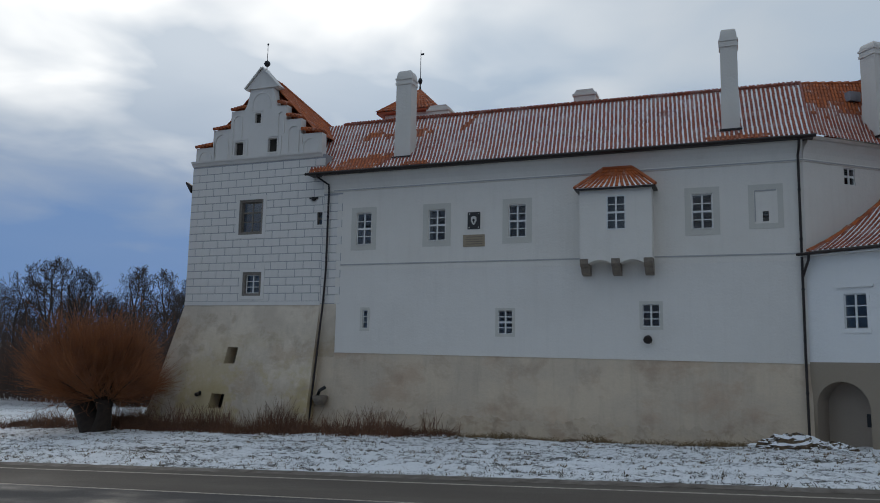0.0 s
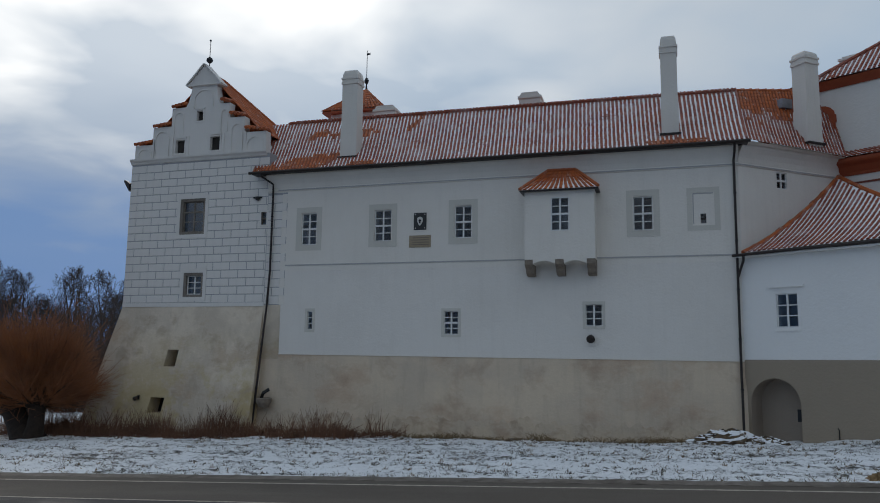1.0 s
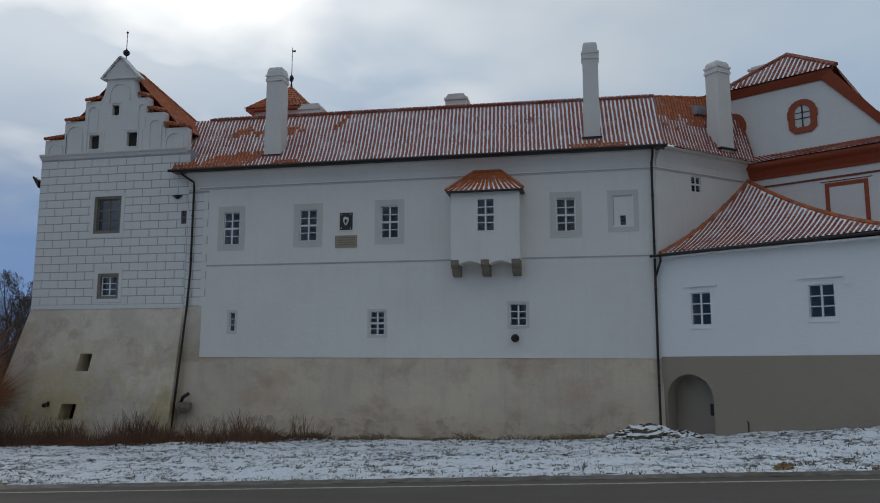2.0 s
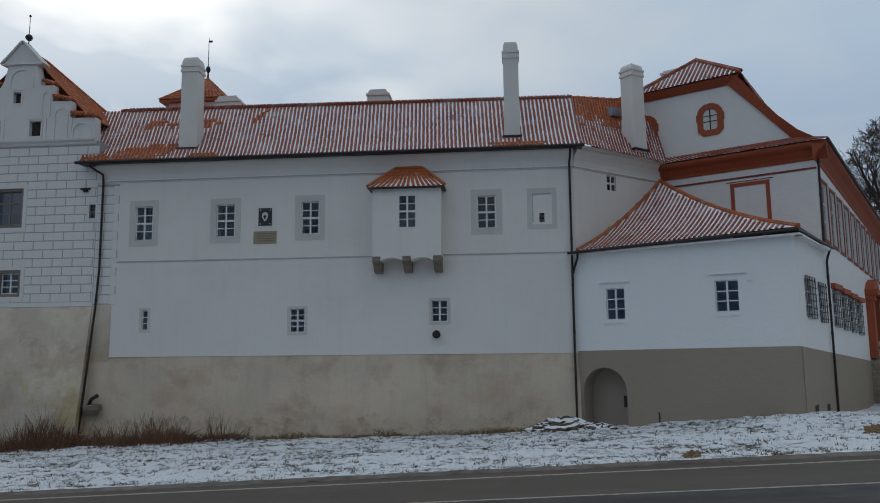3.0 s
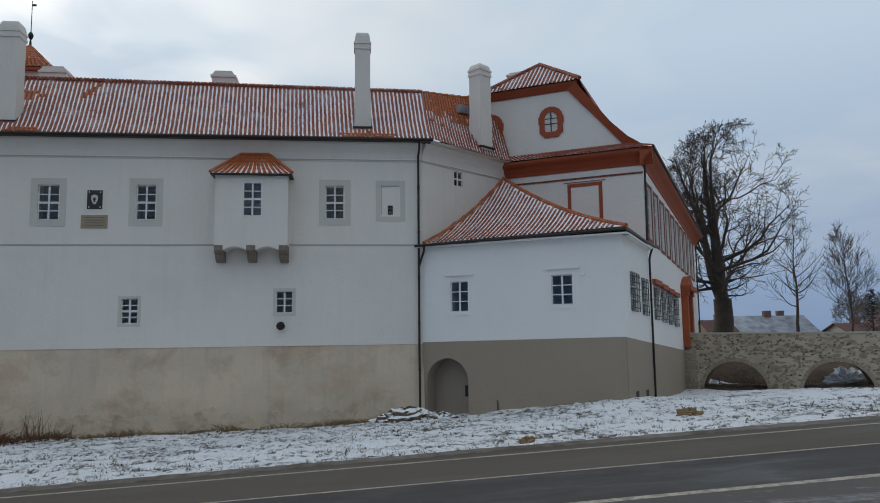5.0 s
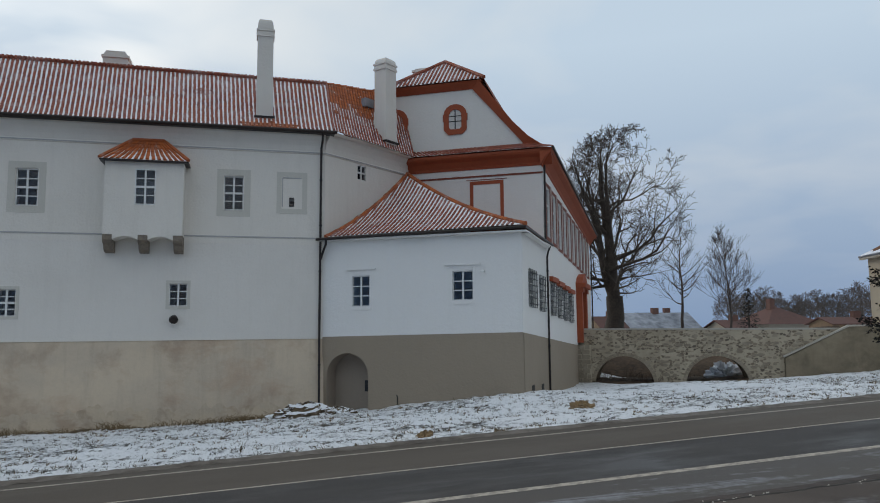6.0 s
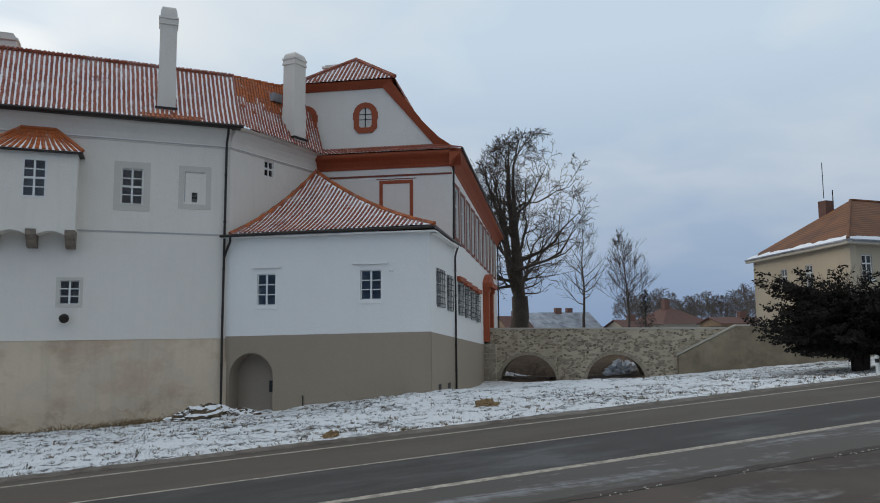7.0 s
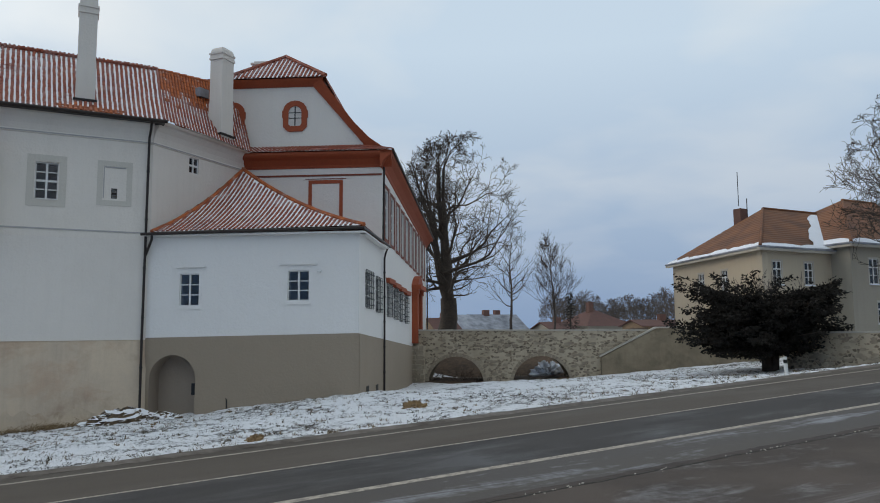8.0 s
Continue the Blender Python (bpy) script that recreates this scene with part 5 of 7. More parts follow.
# side facade
UPW = [(8.0 + 2.55 * k, 9.55 + 2.55 * k) for k in range(10)]
LOW = [(8.8, 11.1), (11.75, 14.05), (14.65, 16.95), (17.6, 19.9)]
hol = [(a, b, 9.55 - 0.034 * a, 12.55 - 0.032 * a) for a, b in UPW] + [(a, b, row_low(a), row_top(a)) for a, b in LOW]
wall_m = part("side_wall", SF.wall([CS + 0.005, MS], side_plinth, lambda s: 13.35 - eave_drop(s), hol, 0.5), annex_white, mansion, "white side facade with red-framed windows")
part("side_plinth", SF.wall([CS, MS], lambda s: -2.5, side_plinth, [], 0.5, 0.03), taupe_plinth, mansion)
for a, b in UPW:
    c0, c1 = 9.55 - 0.034 * a, 12.55 - 0.032 * a
    part("window_surround", ring(SF, a, b, c0, c1, 0.18, 0.0, 0.04), rust_line, mansion, "dark red window surround")
    window(mansion, SF, a, b, c0, c1, 2, (2, 1), 0.16)
    m = Mesh()
    SF.slab(m, b + 0.3, b + 0.72, c0 - 0.2, c1 + 0.25, 0.0, 0.03)
    part("panel", m, pink_panel, mansion)
for a, b in LOW:
    window(mansion, SF, a, b, row_low(a), row_top(a), 2, (1, 1, 1), 0.2)
    grille(mansion, a, b, row_low(a), row_top(a))
    m = Mesh()
    SF.slab(m, a - 0.15, b + 0.15, row_top(a) + 0.06, row_top(a) + 0.34, 0.0, 0.22)
    part("window_hood", m, ox_red, mansion, "ox-red window hood")
m = Mesh()
rows = []
for s in (CS - 0.62, MS + 0.6):
    rows.append([SF(s, z - eave_drop(s), d) for d, z in ((-0.02, 13.2), (0.06, 13.25), (0.10, 13.4), (0.35, 13.7), (0.62, 13.9), (0.66, 14.1), (-0.02, 14.2))])
m.grid(rows)
m.face(*rows[0])
m.face(*rows[1][::-1])
part("side_cornice", m, ox_red, mansion, "broad ox-red side cornice")
m = Mesh()
m.tube([SF(CS - 0.6, 14.12, 0.72), SF(MS + 0.6, 14.12 - eave_drop(MS), 0.72)], 0.08, 6)
part("gutter", m, dark_metal, mansion)
downpipe([tuple(SF(CS + 0.1, 13.9, 0.6)), tuple(SF(CS + 0.1, 13.3, 0.12)), tuple(SF(CS + 0.1, 8.9, 0.08))], mansion)
downpipe([tuple(SF(MS + 0.3, 12.3, 0.6)), tuple(SF(MS, 11.5, 0.12)), tuple(SF(MS, 3.4, 0.12))], mansion)
# portal at the bridge head
PS = 22.3
m = Mesh()
for s in (PS, PS + 3.2):
    SF.slab(m, s, s + 0.8, 2.9, 6.7, 0.0, 0.45)
    SF.slab(m, s - 0.08, s + 0.88, 6.7, 7.05, 0.0, 0.55)
SF.slab(m, PS - 0.15, PS + 4.15, 7.05, 7.4, 0.0, 0.75)
m.prism([SF(PS - 0.15, 7.4, 0.0), SF(PS + 4.15, 7.4, 0.0), SF(PS + 3.2, 7.9, 0.0), SF(PS + 2.0, 8.2, 0.0), SF(PS + 0.8, 7.9, 0.0)], SF.n * 0.5)
part("portal", m, ox_red, mansion, "ox-red entrance portal")
m = Mesh()
SF.slab(m, PS + 0.8, PS + 3.2, 2.6, 6.9, 0.0, 0.06)
part("portal_door", m, old_wood, mansion, "dark wooden double door")
m = Mesh()
m.face(*[SF(MS, z, -d) for z, d in ((-2, 0), (13, 0), (18, 6), (13, GWID), (-2, GWID))])
m.box(GF(0, -1, 0), -GF.n * LEN, GF.u * 0.4, Z * 14)
part("rear_walls", m, mansion_grey, mansion)

# ---- turret behind the wing ----
turret = thing("turret", (-21.8, 48, 15), "small square turret with a pyramid tile roof and spire", "turret")
m = Mesh()
m.box((-22.9, 46.6, 14), (3.6, 0, 0), (0, 3.7, 0), (0, 0, 7.0))
part("shaft", m, mansion_grey, turret)
ap = Vector((-21.05, 48.6, 23.05))
cs = [Vector((-23.4, 46.2, 20.8)), Vector((-18.8, 46.2, 20.8)), Vector((-18.8, 51.0, 20.8)), Vector((-23.4, 51.0, 20.8))]
for a, b in zip(cs, cs[1:] + cs[:1]):
    tiles(((lambda k, a=a: a.lerp(ap, k)), (lambda k, b=b: b.lerp(ap, k) ), 9), wet_tile, bare_channel, turret, 0.3)
m = Mesh()
m.box((-23.4, 46.2, 20.62), (4.6, 0, 0), (0, 4.8, 0), (0, 0, 0.14))
part("eaves_board", m, ox_red, turret)
m = Mesh()
m.lathe(ap - Z * 0.2, [(0.12, 0.0), (0.05, 0.6), (0.14, 0.75), (0.18, 0.9), (0.12, 1.05), (0.03, 1.15), (0.022, 3.2), (0.0, 3.3)], 8)
m.box(ap + Vector((-0.02, 0, 2.7)), (0.28, 0, 0), (0, 0.02, 0), (0, 0, 0.14))
part("spire", m, copper, turret, "dark metal spire with a vane")
# ashlar blocks painted on the tower: raised pieces between recessed joints
blocks = {}


def ashlar(parent, face, u0, u1, z0, z1):
    w, h = round(u1 - u0, 3), round(z1 - z0, 3)
    if w < 0.06 or h < 0.06:
        return
    if (w, h) not in blocks:
        d = bpy.data.meshes.new("block")
        e = 0.012
        v = [(0, 0, 0), (w, 0, 0), (w, 0, h), (0, 0, h), (e, -0.018, e), (w - e, -0.018, e), (w - e, -0.018, h - e), (e, -0.018, h - e)]
        d.from_pydata(v, [], [(4, 5, 6, 7), (0, 1, 5, 4), (1, 2, 6, 5), (2, 3, 7, 6), (3, 0, 4, 7)])
        d.materials.append(block_white)
        blocks[(w, h)] = d
    ob = new("block", blocks[(w, h)])
    ob.parent = parent
    ob.matrix_parent_inverse = Matrix.Translation(-base_of(parent))
    p = face(u0, z0, 0.001)
    ob.location = p


ROW, JOINT = 0.4853, 0.04
keep = [(a - 0.22, b + 0.22, c0 - 0.22, c1 + 0.22) for a, b, c0, c1 in OPEN[:2]] + [(OPEN[2][0] - 0.1, OPEN[2][1] + 0.1, OPEN[2][2] - 0.1, OPEN[2][3] + 0.1)]
for r in range(18):
    z0 = TP + 0.24 + r * ROW
    z1 = z0 + ROW - JOINT
    u = TL + (0.0 if r % 2 else -0.58)
    while u < TR - 0.02:
        a, b = max(u, TL), min(u + 1.16 - JOINT, TR - 0.01)
        spans = [(a, b)]
        for k0, k1, q0, q1 in keep:
            if z0 < q1 and z1 > q0:
                inner = [(max(x, k0), min(y, k1)) for x, y in spans if min(y, k1) - max(x, k0) > 0.06]
                for x, y in inner:
                    if z0 < q0 < z1:
                        ashlar(wall_t, MAIN, x, y, z0, q0)
                    if z0 < q1 < z1:
                        ashlar(wall_t, MAIN, x, y, q1, z1)
                spans = [s for x, y in spans for s in ((x, min(y, k0)), (max(x, k1), y)) if s[1] - s[0] > 0.06]
        for x, y in spans:
            ashlar(wall_t, MAIN, x, y, z0, z1)
        u += 1.16
quoin = thing("quoin_strip", (-22.0, 37.98, 6.4), "painted ashlar quoins with grey joints on white plaster", "quoins")
m = Mesh()
MAIN.slab(m, -22.6, -21.3, 6.4, 13.05, 0.0, 0.006)
qb = part("joint_bed", m, joint_grey, quoin)
for r in range(13):
    z0 = 6.45 + r * 0.5
    e = -21.34 if r % 2 else -21.62
    for x, y in ((-22.58, -22.14 if r % 2 else -22.3), (-22.1 if r % 2 else -22.26, e)):
        ashlar(qb, Face((0, 37.994), (1, 0)), x, y, z0, z0 + 0.46)
    if not r % 2:
        m = Mesh()
        MAIN.slab(m, -21.62, -21.3, z0 - 0.04, z0 + 0.50, 0.004, 0.012)
        part("plaster_edge", m, white_wall, quoin)
m = Mesh()
MAIN.slab(m, -22.6, -21.5, 3.3, 6.4, 0.0, 0.02)
part("plaster_patch", m, tower_plinth, quoin)

def heap(name, x, y, w, d, h, mat, label, seed, rough=0.3):
    """A lumpy heap: a dome whose rings are broken up into clods."""
    m, z0, rows = Mesh(), ground_z(x, y), []
    for i in range(15):
        t = i / 14
        ring_ = []
        for j in range(40):
            a = 2 * math.pi * j / 40
            lump = 0.55 * noise.noise((math.cos(a) * 1.5 + seed, math.sin(a) * 1.5, t * 2)) + 0.55 * noise.noise((math.cos(a) * 5 + seed, math.sin(a) * 5, t * 6))
            k = math.cos(t * math.pi / 2) * (0.9 + rough * lump)
            ring_.append(Vector((x + w * k * math.cos(a), y + d * k * math.sin(a), z0 - 0.08 + (h + 0.08) * math.sin(t * math.pi / 2) ** 0.8 * (0.9 + rough * lump))))
        rows.append(ring_)
    m.grid(rows, True)
    return tagged(part(name, m, mat, None, label, "", False), category="heap")


# ---- bridge and walls ----
BF = Face((24.0, 52.1), (0.857, -0.515))
bridge = thing("stone_bridge", (32, 47, 0), "old rubble stone bridge with two arches and coping", "bridge")
BEND_S = 19.0
ARCHES = [(1.17, 5.45), (7.67, 12.0)]


def bridge_top(s):
    return 3.84 - 0.006 * s


SP = -0.27
for d, out in ((0.0, 1), (-4.2, -1)):
    m = Mesh()
    us = sorted({-0.6, BEND_S, *[a + (b - a) * (1 - math.cos(math.pi * k / 16)) / 2 for a, b in ARCHES for k in range(17)]})

    def soffit(s):
        for a, b in ARCHES:
            if a <= s <= b:
                r = (b - a) / 2
                return SP + math.sqrt(max(0.0, r * r - (s - (a + b) / 2) ** 2))
        return -2.5
    for u0, u1 in zip(us, us[1:]):
        mid = (u0 + u1) / 2
        inside_arch = any(a < mid < b for a, b in ARCHES)
        l0, l1 = (soffit(u0), soffit(u1)) if inside_arch else (-2.5, -2.5)
        m.face(BF(u0, l0, d), BF(u1, l1, d), BF(u1, bridge_top(u1), d), BF(u0, bridge_top(u0), d))
    part("spandrel", m, rubble, bridge, "rubble masonry spandrel wall")
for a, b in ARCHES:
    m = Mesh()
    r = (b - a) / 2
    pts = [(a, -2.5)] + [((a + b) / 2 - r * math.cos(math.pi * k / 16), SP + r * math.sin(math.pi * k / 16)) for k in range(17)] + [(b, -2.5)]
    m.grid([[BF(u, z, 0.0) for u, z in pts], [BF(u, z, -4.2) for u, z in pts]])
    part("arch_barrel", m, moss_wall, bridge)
    for k in range(26):
        t0, t1 = math.pi * k / 26, math.pi * (k + 0.88) / 26
        m = Mesh()
        q = [((a + b) / 2 - rr * math.cos(t), SP + rr * math.sin(t)) for t, rr in ((t0, r - 0.0), (t1, r - 0.0), (t1, r + 0.26), (t0, r + 0.26))]
        m.prism([BF(u, z, -0.2) for u, z in q], BF.n * (0.215 + 0.01 * (k % 3)))
        part("voussoir", m, stone_mat, bridge)
m = Mesh()
m.face(BF(-0.6, 3.0, 0.0), BF(BEND_S, 3.0, 0.0), BF(BEND_S, 3.0, -4.2), BF(-0.6, 3.0, -4.2))
part("deck", m, ground_mat, bridge)
for k in range(16):
    m = Mesh()
    s = -0.5 + k * 1.22
    m.box(BF(s, bridge_top(s) - 0.005, 0.06), BF.u * 1.19, -BF.n * 0.5, Z * 0.12)
    part("coping_stone", m, coping, bridge)
rnd = random.Random(7)
m = Mesh()
m.box(BF(-0.4, -1.6, 0.0), BF.u * 1.36, BF.n * 0.5, Z * 4.32)
part("buttress", m, rubble, bridge, "rubble buttress of large squared stones")
for row in range(11):
    x0 = -0.3
    while x0 < 0.85:
        w = min(rnd.uniform(0.35, 0.7), 0.97 - x0)
        m = Mesh()
        m.box(BF(x0, -1.2 + 0.36 * row, 0.48), BF.u * (w - 0.05), BF.n * rnd.uniform(0.05, 0.1), Z * rnd.uniform(0.26, 0.33))
        part("buttress_stone", m, stone_mat, bridge)
        x0 += w
for k in range(240):
    s, z = rnd.uniform(0.2, 18.6), rnd.uniform(-0.3, 3.5)
    if any(a - 0.35 < s < b + 0.35 and z < SP + math.sqrt(max(0, ((b - a) / 2 + 0.35) ** 2 - (s - (a + b) / 2) ** 2)) for a, b in ARCHES) or (s > 14 and z < 1.6 + (s - 14.4) * 0.53):
        continue
    w, h = rnd.uniform(0.12, 0.3), rnd.uniform(0.07, 0.15)
    m = Mesh()
    pts = [BF(s + w * math.cos(t) * rnd.uniform(0.75, 1.1), z + h * math.sin(t) * rnd.uniform(0.75, 1.1), -0.03) for t in [2 * math.pi * i / 7 for i in range(7)]]
    m.prism(pts, BF.n * rnd.uniform(0.05, 0.09))
    part("stone", m, stone_mat, bridge)

WINGF = Face(BF(0, 0, 0.45), (0.857, -0.515))
wing_wall = thing("wing_wall", (40, 42, 0.5), "mossy rendered wing wall with a sloping coping", "wall")
m = Mesh()
m.prism([WINGF(u, z, 0.0) for u, z in ((14.3, -1.5), (14.3, 1.78), (18.4, 3.9), (26.5, 3.95), (26.5, -1.5))], -WINGF.n * 0.44)
part("body", m, moss_wall, wing_wall)
for p, q in (((14.2, 1.80), (18.4, 3.93)), ((18.4, 3.93), (22.4, 3.96)), ((22.42, 3.96), (26.6, 3.98))):
    m = Mesh()
    m.box(WINGF(p[0], p[1], 0.06), WINGF(q[0], q[1], 0.06) - WINGF(p[0], p[1], 0.06), -WINGF.n * 0.6, Z * 0.12)
    part("coping_stone", m, coping, wing_wall)
WF = Face((36.2, 28.6), (35.2 - 36.2, 20.9 - 28.6))
garden = thing("garden_wall", (35.7, 25, 2), "low rubble stone garden wall beside the road", "wall")
m = WF.wall([0.0, 7.8], lambda u: 0.8, lambda u: 3.62 + 0.01 * u, [], 0.5)
part("body", m, rubble, garden)
for k in range(7):
    m = Mesh()
    m.box(WF(k * 1.12, 3.6 + 0.011 * k, 0.06), WF.u * 1.1, -WF.n * 0.62, Z * 0.1)
    part("coping_stone", m, coping, garden)
for k in range(60):
    u, z, w, h = rnd.uniform(0.2, 7.5), rnd.uniform(2.0, 3.4), rnd.uniform(0.1, 0.28), rnd.uniform(0.06, 0.12)
    m = Mesh()
    m.prism([WF(u + w * math.cos(t), z + h * math.sin(t), -0.03) for t in [2 * math.pi * i / 7 for i in range(7)]], WF.n * rnd.uniform(0.05, 0.09))
    part("stone", m, stone_mat, garden)

moat_litter = speckled("moat_litter", (0.055, 0.036, 0.025), (0.13, 0.082, 0.050), 3.0, 0.95, 0.06)
floor_m = Mesh()
floor_m.grid([[(p.x, p.y, ground_z(p.x, p.y) + 0.12 + 0.16 * noise.noise((i * 0.7, j * 0.9, 2.0)) - 0.3 * (j == 0)) for i, p in enumerate([BF(-0.5 + 0.5 * q, 0, 0.5 - 0.6 * j) for q in range(28)])] for j in range(11)])
tagged(part("moat_floor", floor_m, moat_litter, None, "dark brown litter on the dry moat floor", "stuff", True), category="litter")
heap("snow_drift", BF(10.9, 0, -5.4).x, BF(10.9, 0, -5.4).y, 1.9, 1.0, 1.0, snow, "drift of snow on the bank behind the arch", 4, 0.8)
bank = Mesh()
bank.grid([[BF(-1 + 0.7 * i, -0.9 + 0.42 * j + 0.05 * i + 0.25 * noise.noise((i * 0.4, j * 0.7, 4.0)), -5.0 - 1.1 * j) for i in range(32)] for j in range(9)])
tagged(part("moat_bank", bank, moat_litter, None, "brown overgrown moat bank", "stuff", True), category="bank")

# ---- delineator post ----
post = thing("delineator_post", (27.2, 21.4, ground_z(27.2, 21.4)), "white plastic roadside delineator post with a dark band", "post")
pz = ground_z(27.2, 21.4) - 0.1
m = Mesh()
m.prism([(27.14, 21.35, pz), (27.26, 21.35, pz), (27.26, 21.45, pz), (27.14, 21.45, pz)], (-0.03, 0, 0.58))
part("shaft", m, white_plastic, post)
m = Mesh()
m.prism([(27.11, 21.35, pz + 0.581), (27.23, 21.35, pz + 0.581), (27.23, 21.45, pz + 0.581), (27.11, 21.45, pz + 0.581)], (-0.008, 0, 0.16))
part("dark_band", m, iron, post)
m = Mesh()
m.prism([(27.10, 21.35, pz + 0.742), (27.22, 21.35, pz + 0.742), (27.22, 21.45, pz + 0.742), (27.10, 21.45, pz + 0.742)], (-0.006, 0, 0.12))
part("head", m, white_plastic, post)


# ---- yellow house ----
def plain_house(at, d1, d2, z0, ze, ridge_in, ridge_z, wall_mat, label, rows, side_rows, over=0.6):
    """A two-storey house with a hipped roof. at: the near corner; d1: along the front; d2: along the receding side."""
    h = thing("house", (at[0], at[1], z0), label, "house", "houses by the road")
    o, a, b = Vector((at[0], at[1], 0)), Vector((*d1, 0)), Vector((*d2, 0))
    f1, f2 = Face(o, a), Face(o + b, -b)
    l1, l2 = a.length, b.length
    for f, ln, spec in ((f1, l1, rows), (f2, l2, side_rows)):
        holes = [(u, u + w, z, z + hh) for u, w, z, hh in spec]
        part("wall", f.wall([0.005 if f is f1 else 0.0, ln - 0.005], lambda u: z0 - 1, lambda u: ze, holes, 0.45), wall_mat, h)
        for hole in holes:
            window(h, f, *hole, 2, (2, 1), 0.12)
            part("window_surround", ring(f, *hole, 0.12, 0.0, 0.02), coping, h)
            m = Mesh()
            f.slab(m, hole[0] - 0.1, hole[1] + 0.1, hole[2] - 0.1, hole[2], -0.1, 0.12)
            part("window_sill", m, snow, h)
            # added dark slab behind the panes, paints the room as unlit
            m = Mesh()
            f.slab(m, hole[0] + 0.003, hole[1] - 0.003, hole[2] + 0.003, hole[3] - 0.003, -0.40, -0.34)
            part("dark_curtain", m, dark_void, h)
    m = Mesh()
    m.box(o + a * 0.999 + Z * (z0 - 1), -a.normalized() * 0.4, b, Z * (ze - z0 + 1))
    m.box(o + b * 0.999 + Z * (z0 - 1), -b.normalized() * 0.4, a, Z * (ze - z0 + 1))
    part("back_wall", m, wall_mat, h)
    na, nb = a.normalized(), b.normalized()
    e = [o - na * over - nb * over, o + a + na * over - nb * over, o + a + b + na * over + nb * over, o + b - na * over + nb * over]
    e = [p + Z * ze for p in e]
    r0, r1 = o + a * ridge_in[0] + b * 0.5 + Z * ridge_z, o + a * ridge_in[1] + b * 0.5 + Z * ridge_z
    for quad in ((e[0], e[1], r1, r0), (e[1], e[2], r1), (e[2], e[3], r0, r1), (e[3], e[0], r0)):
        m = Mesh()
        m.face(*quad)
        part("roof_slope", m, house_tile, h, "brown tiled roof slope")
    for p, q in ((e[0], e[1]), (e[3], e[0])):
        m = Mesh()
        dd = (q - p)
        m.box(p - Z * 0.28, dd, Vector((-dd.y, dd.x, 0)).normalized() * 0.3, Z * 0.22)
        part("cornice", m, coping, h)
        m = Mesh()
        m.tube([p - Z * 0.02, q - Z * 0.02], 0.09, 6)
        part("gutter", m, slate, h)
        m = Mesh()
        inn = [(p.lerp(q, k / 20)) for k in range(21)]
        apex = r0 if p == e[3] else r0.lerp(r1, 0.5)
        m.grid([[v + Z * 0.03 for v in inn], [v.lerp(apex, 0.045 + 0.05 * rnd.random()) + Z * 0.06 for v in inn]])
        part("eaves_snow", m, snow, h, "strip of snow along the eaves")
    m = Mesh()
    m.tube([r0, r1], 0.14, 6)
    part("ridge_tiles", m, house_tile, h)
    for p in (e[0],):
        m = Mesh()
        m.tube([p + Z * 0.05, r0 + Z * 0.02], 0.12, 6)
        part("hip_tiles", m, house_tile, h)
    return h, r0, r1


h1, hr0, hr1 = plain_house((46.3, 38.0), (17.0, 0.0), (5.4, 14.6), 2.2, 9.95, (0.39, 0.85), 14.6, house_yellow, "yellow plastered two-storey house with brown hipped roof", [(1.1, 1.0, 7.2, 1.75), (4.7, 1.0, 7.2, 1.75), (1.1, 1.0, 4.0, 1.7), (4.7, 1.0, 4.0, 1.7)], [(5.2, 1.0, 6.9, 1.75), (9.3, 1.0, 6.9, 1.75)])
h2, _, _ = plain_house((54.0, 36.2), (16.0, 0.0), (2.0, 16.0), 2.2, 10.4, (0.64, 0.95), 15.9, house_grey, "grey-beige house block with a brown hipped roof", [(2.2, 1.2, 7.3, 2.0), (5.0, 1.2, 7.3, 2.0), (7.8, 1.2, 7.3, 2.0), (3.0, 1.0, 4.2, 1.7), (5.6, 1.0, 4.2, 1.7)], [])
m = Mesh()
p = Vector((54.6, 46.9, 13.3))
m.box(p - Z * 0.6, (0.9, 0, 0), (0, 0.8, 0), (0, 0, 2.1))
ch = part("chimney", m, brick_dark, h1, "dark brick chimney")
m = Mesh()
m.tube([p + Vector((0.4, 0.5, 1.8)), p + Vector((0.4, 0.5, 5.0))], 0.035, 5)
part("aerial", m, iron, ch)
m = Mesh()
m.box(p + Vector((1.5, 0.5, 0.6)), (0.06, 0, 0), (0, 0.06, 0), (0, 0, 2.0))
part("flue", m, iron, ch)
snow_m = Mesh()
snow_m.grid([[Vector((51.2 + 10.6 * t + dx + (rnd.uniform(-0.35, 0.35) if dx == 0 else 0), 37.4 + 7.9 * t, 9.98 + 4.62 * t + 0.06)) for dx in (0.0, 1.2, 2.6 - 1.2 * t)] for t in [k / 14 for k in range(14)]])
part("valley_snow", snow_m, snow, h1, "snow lying in the roof valley")


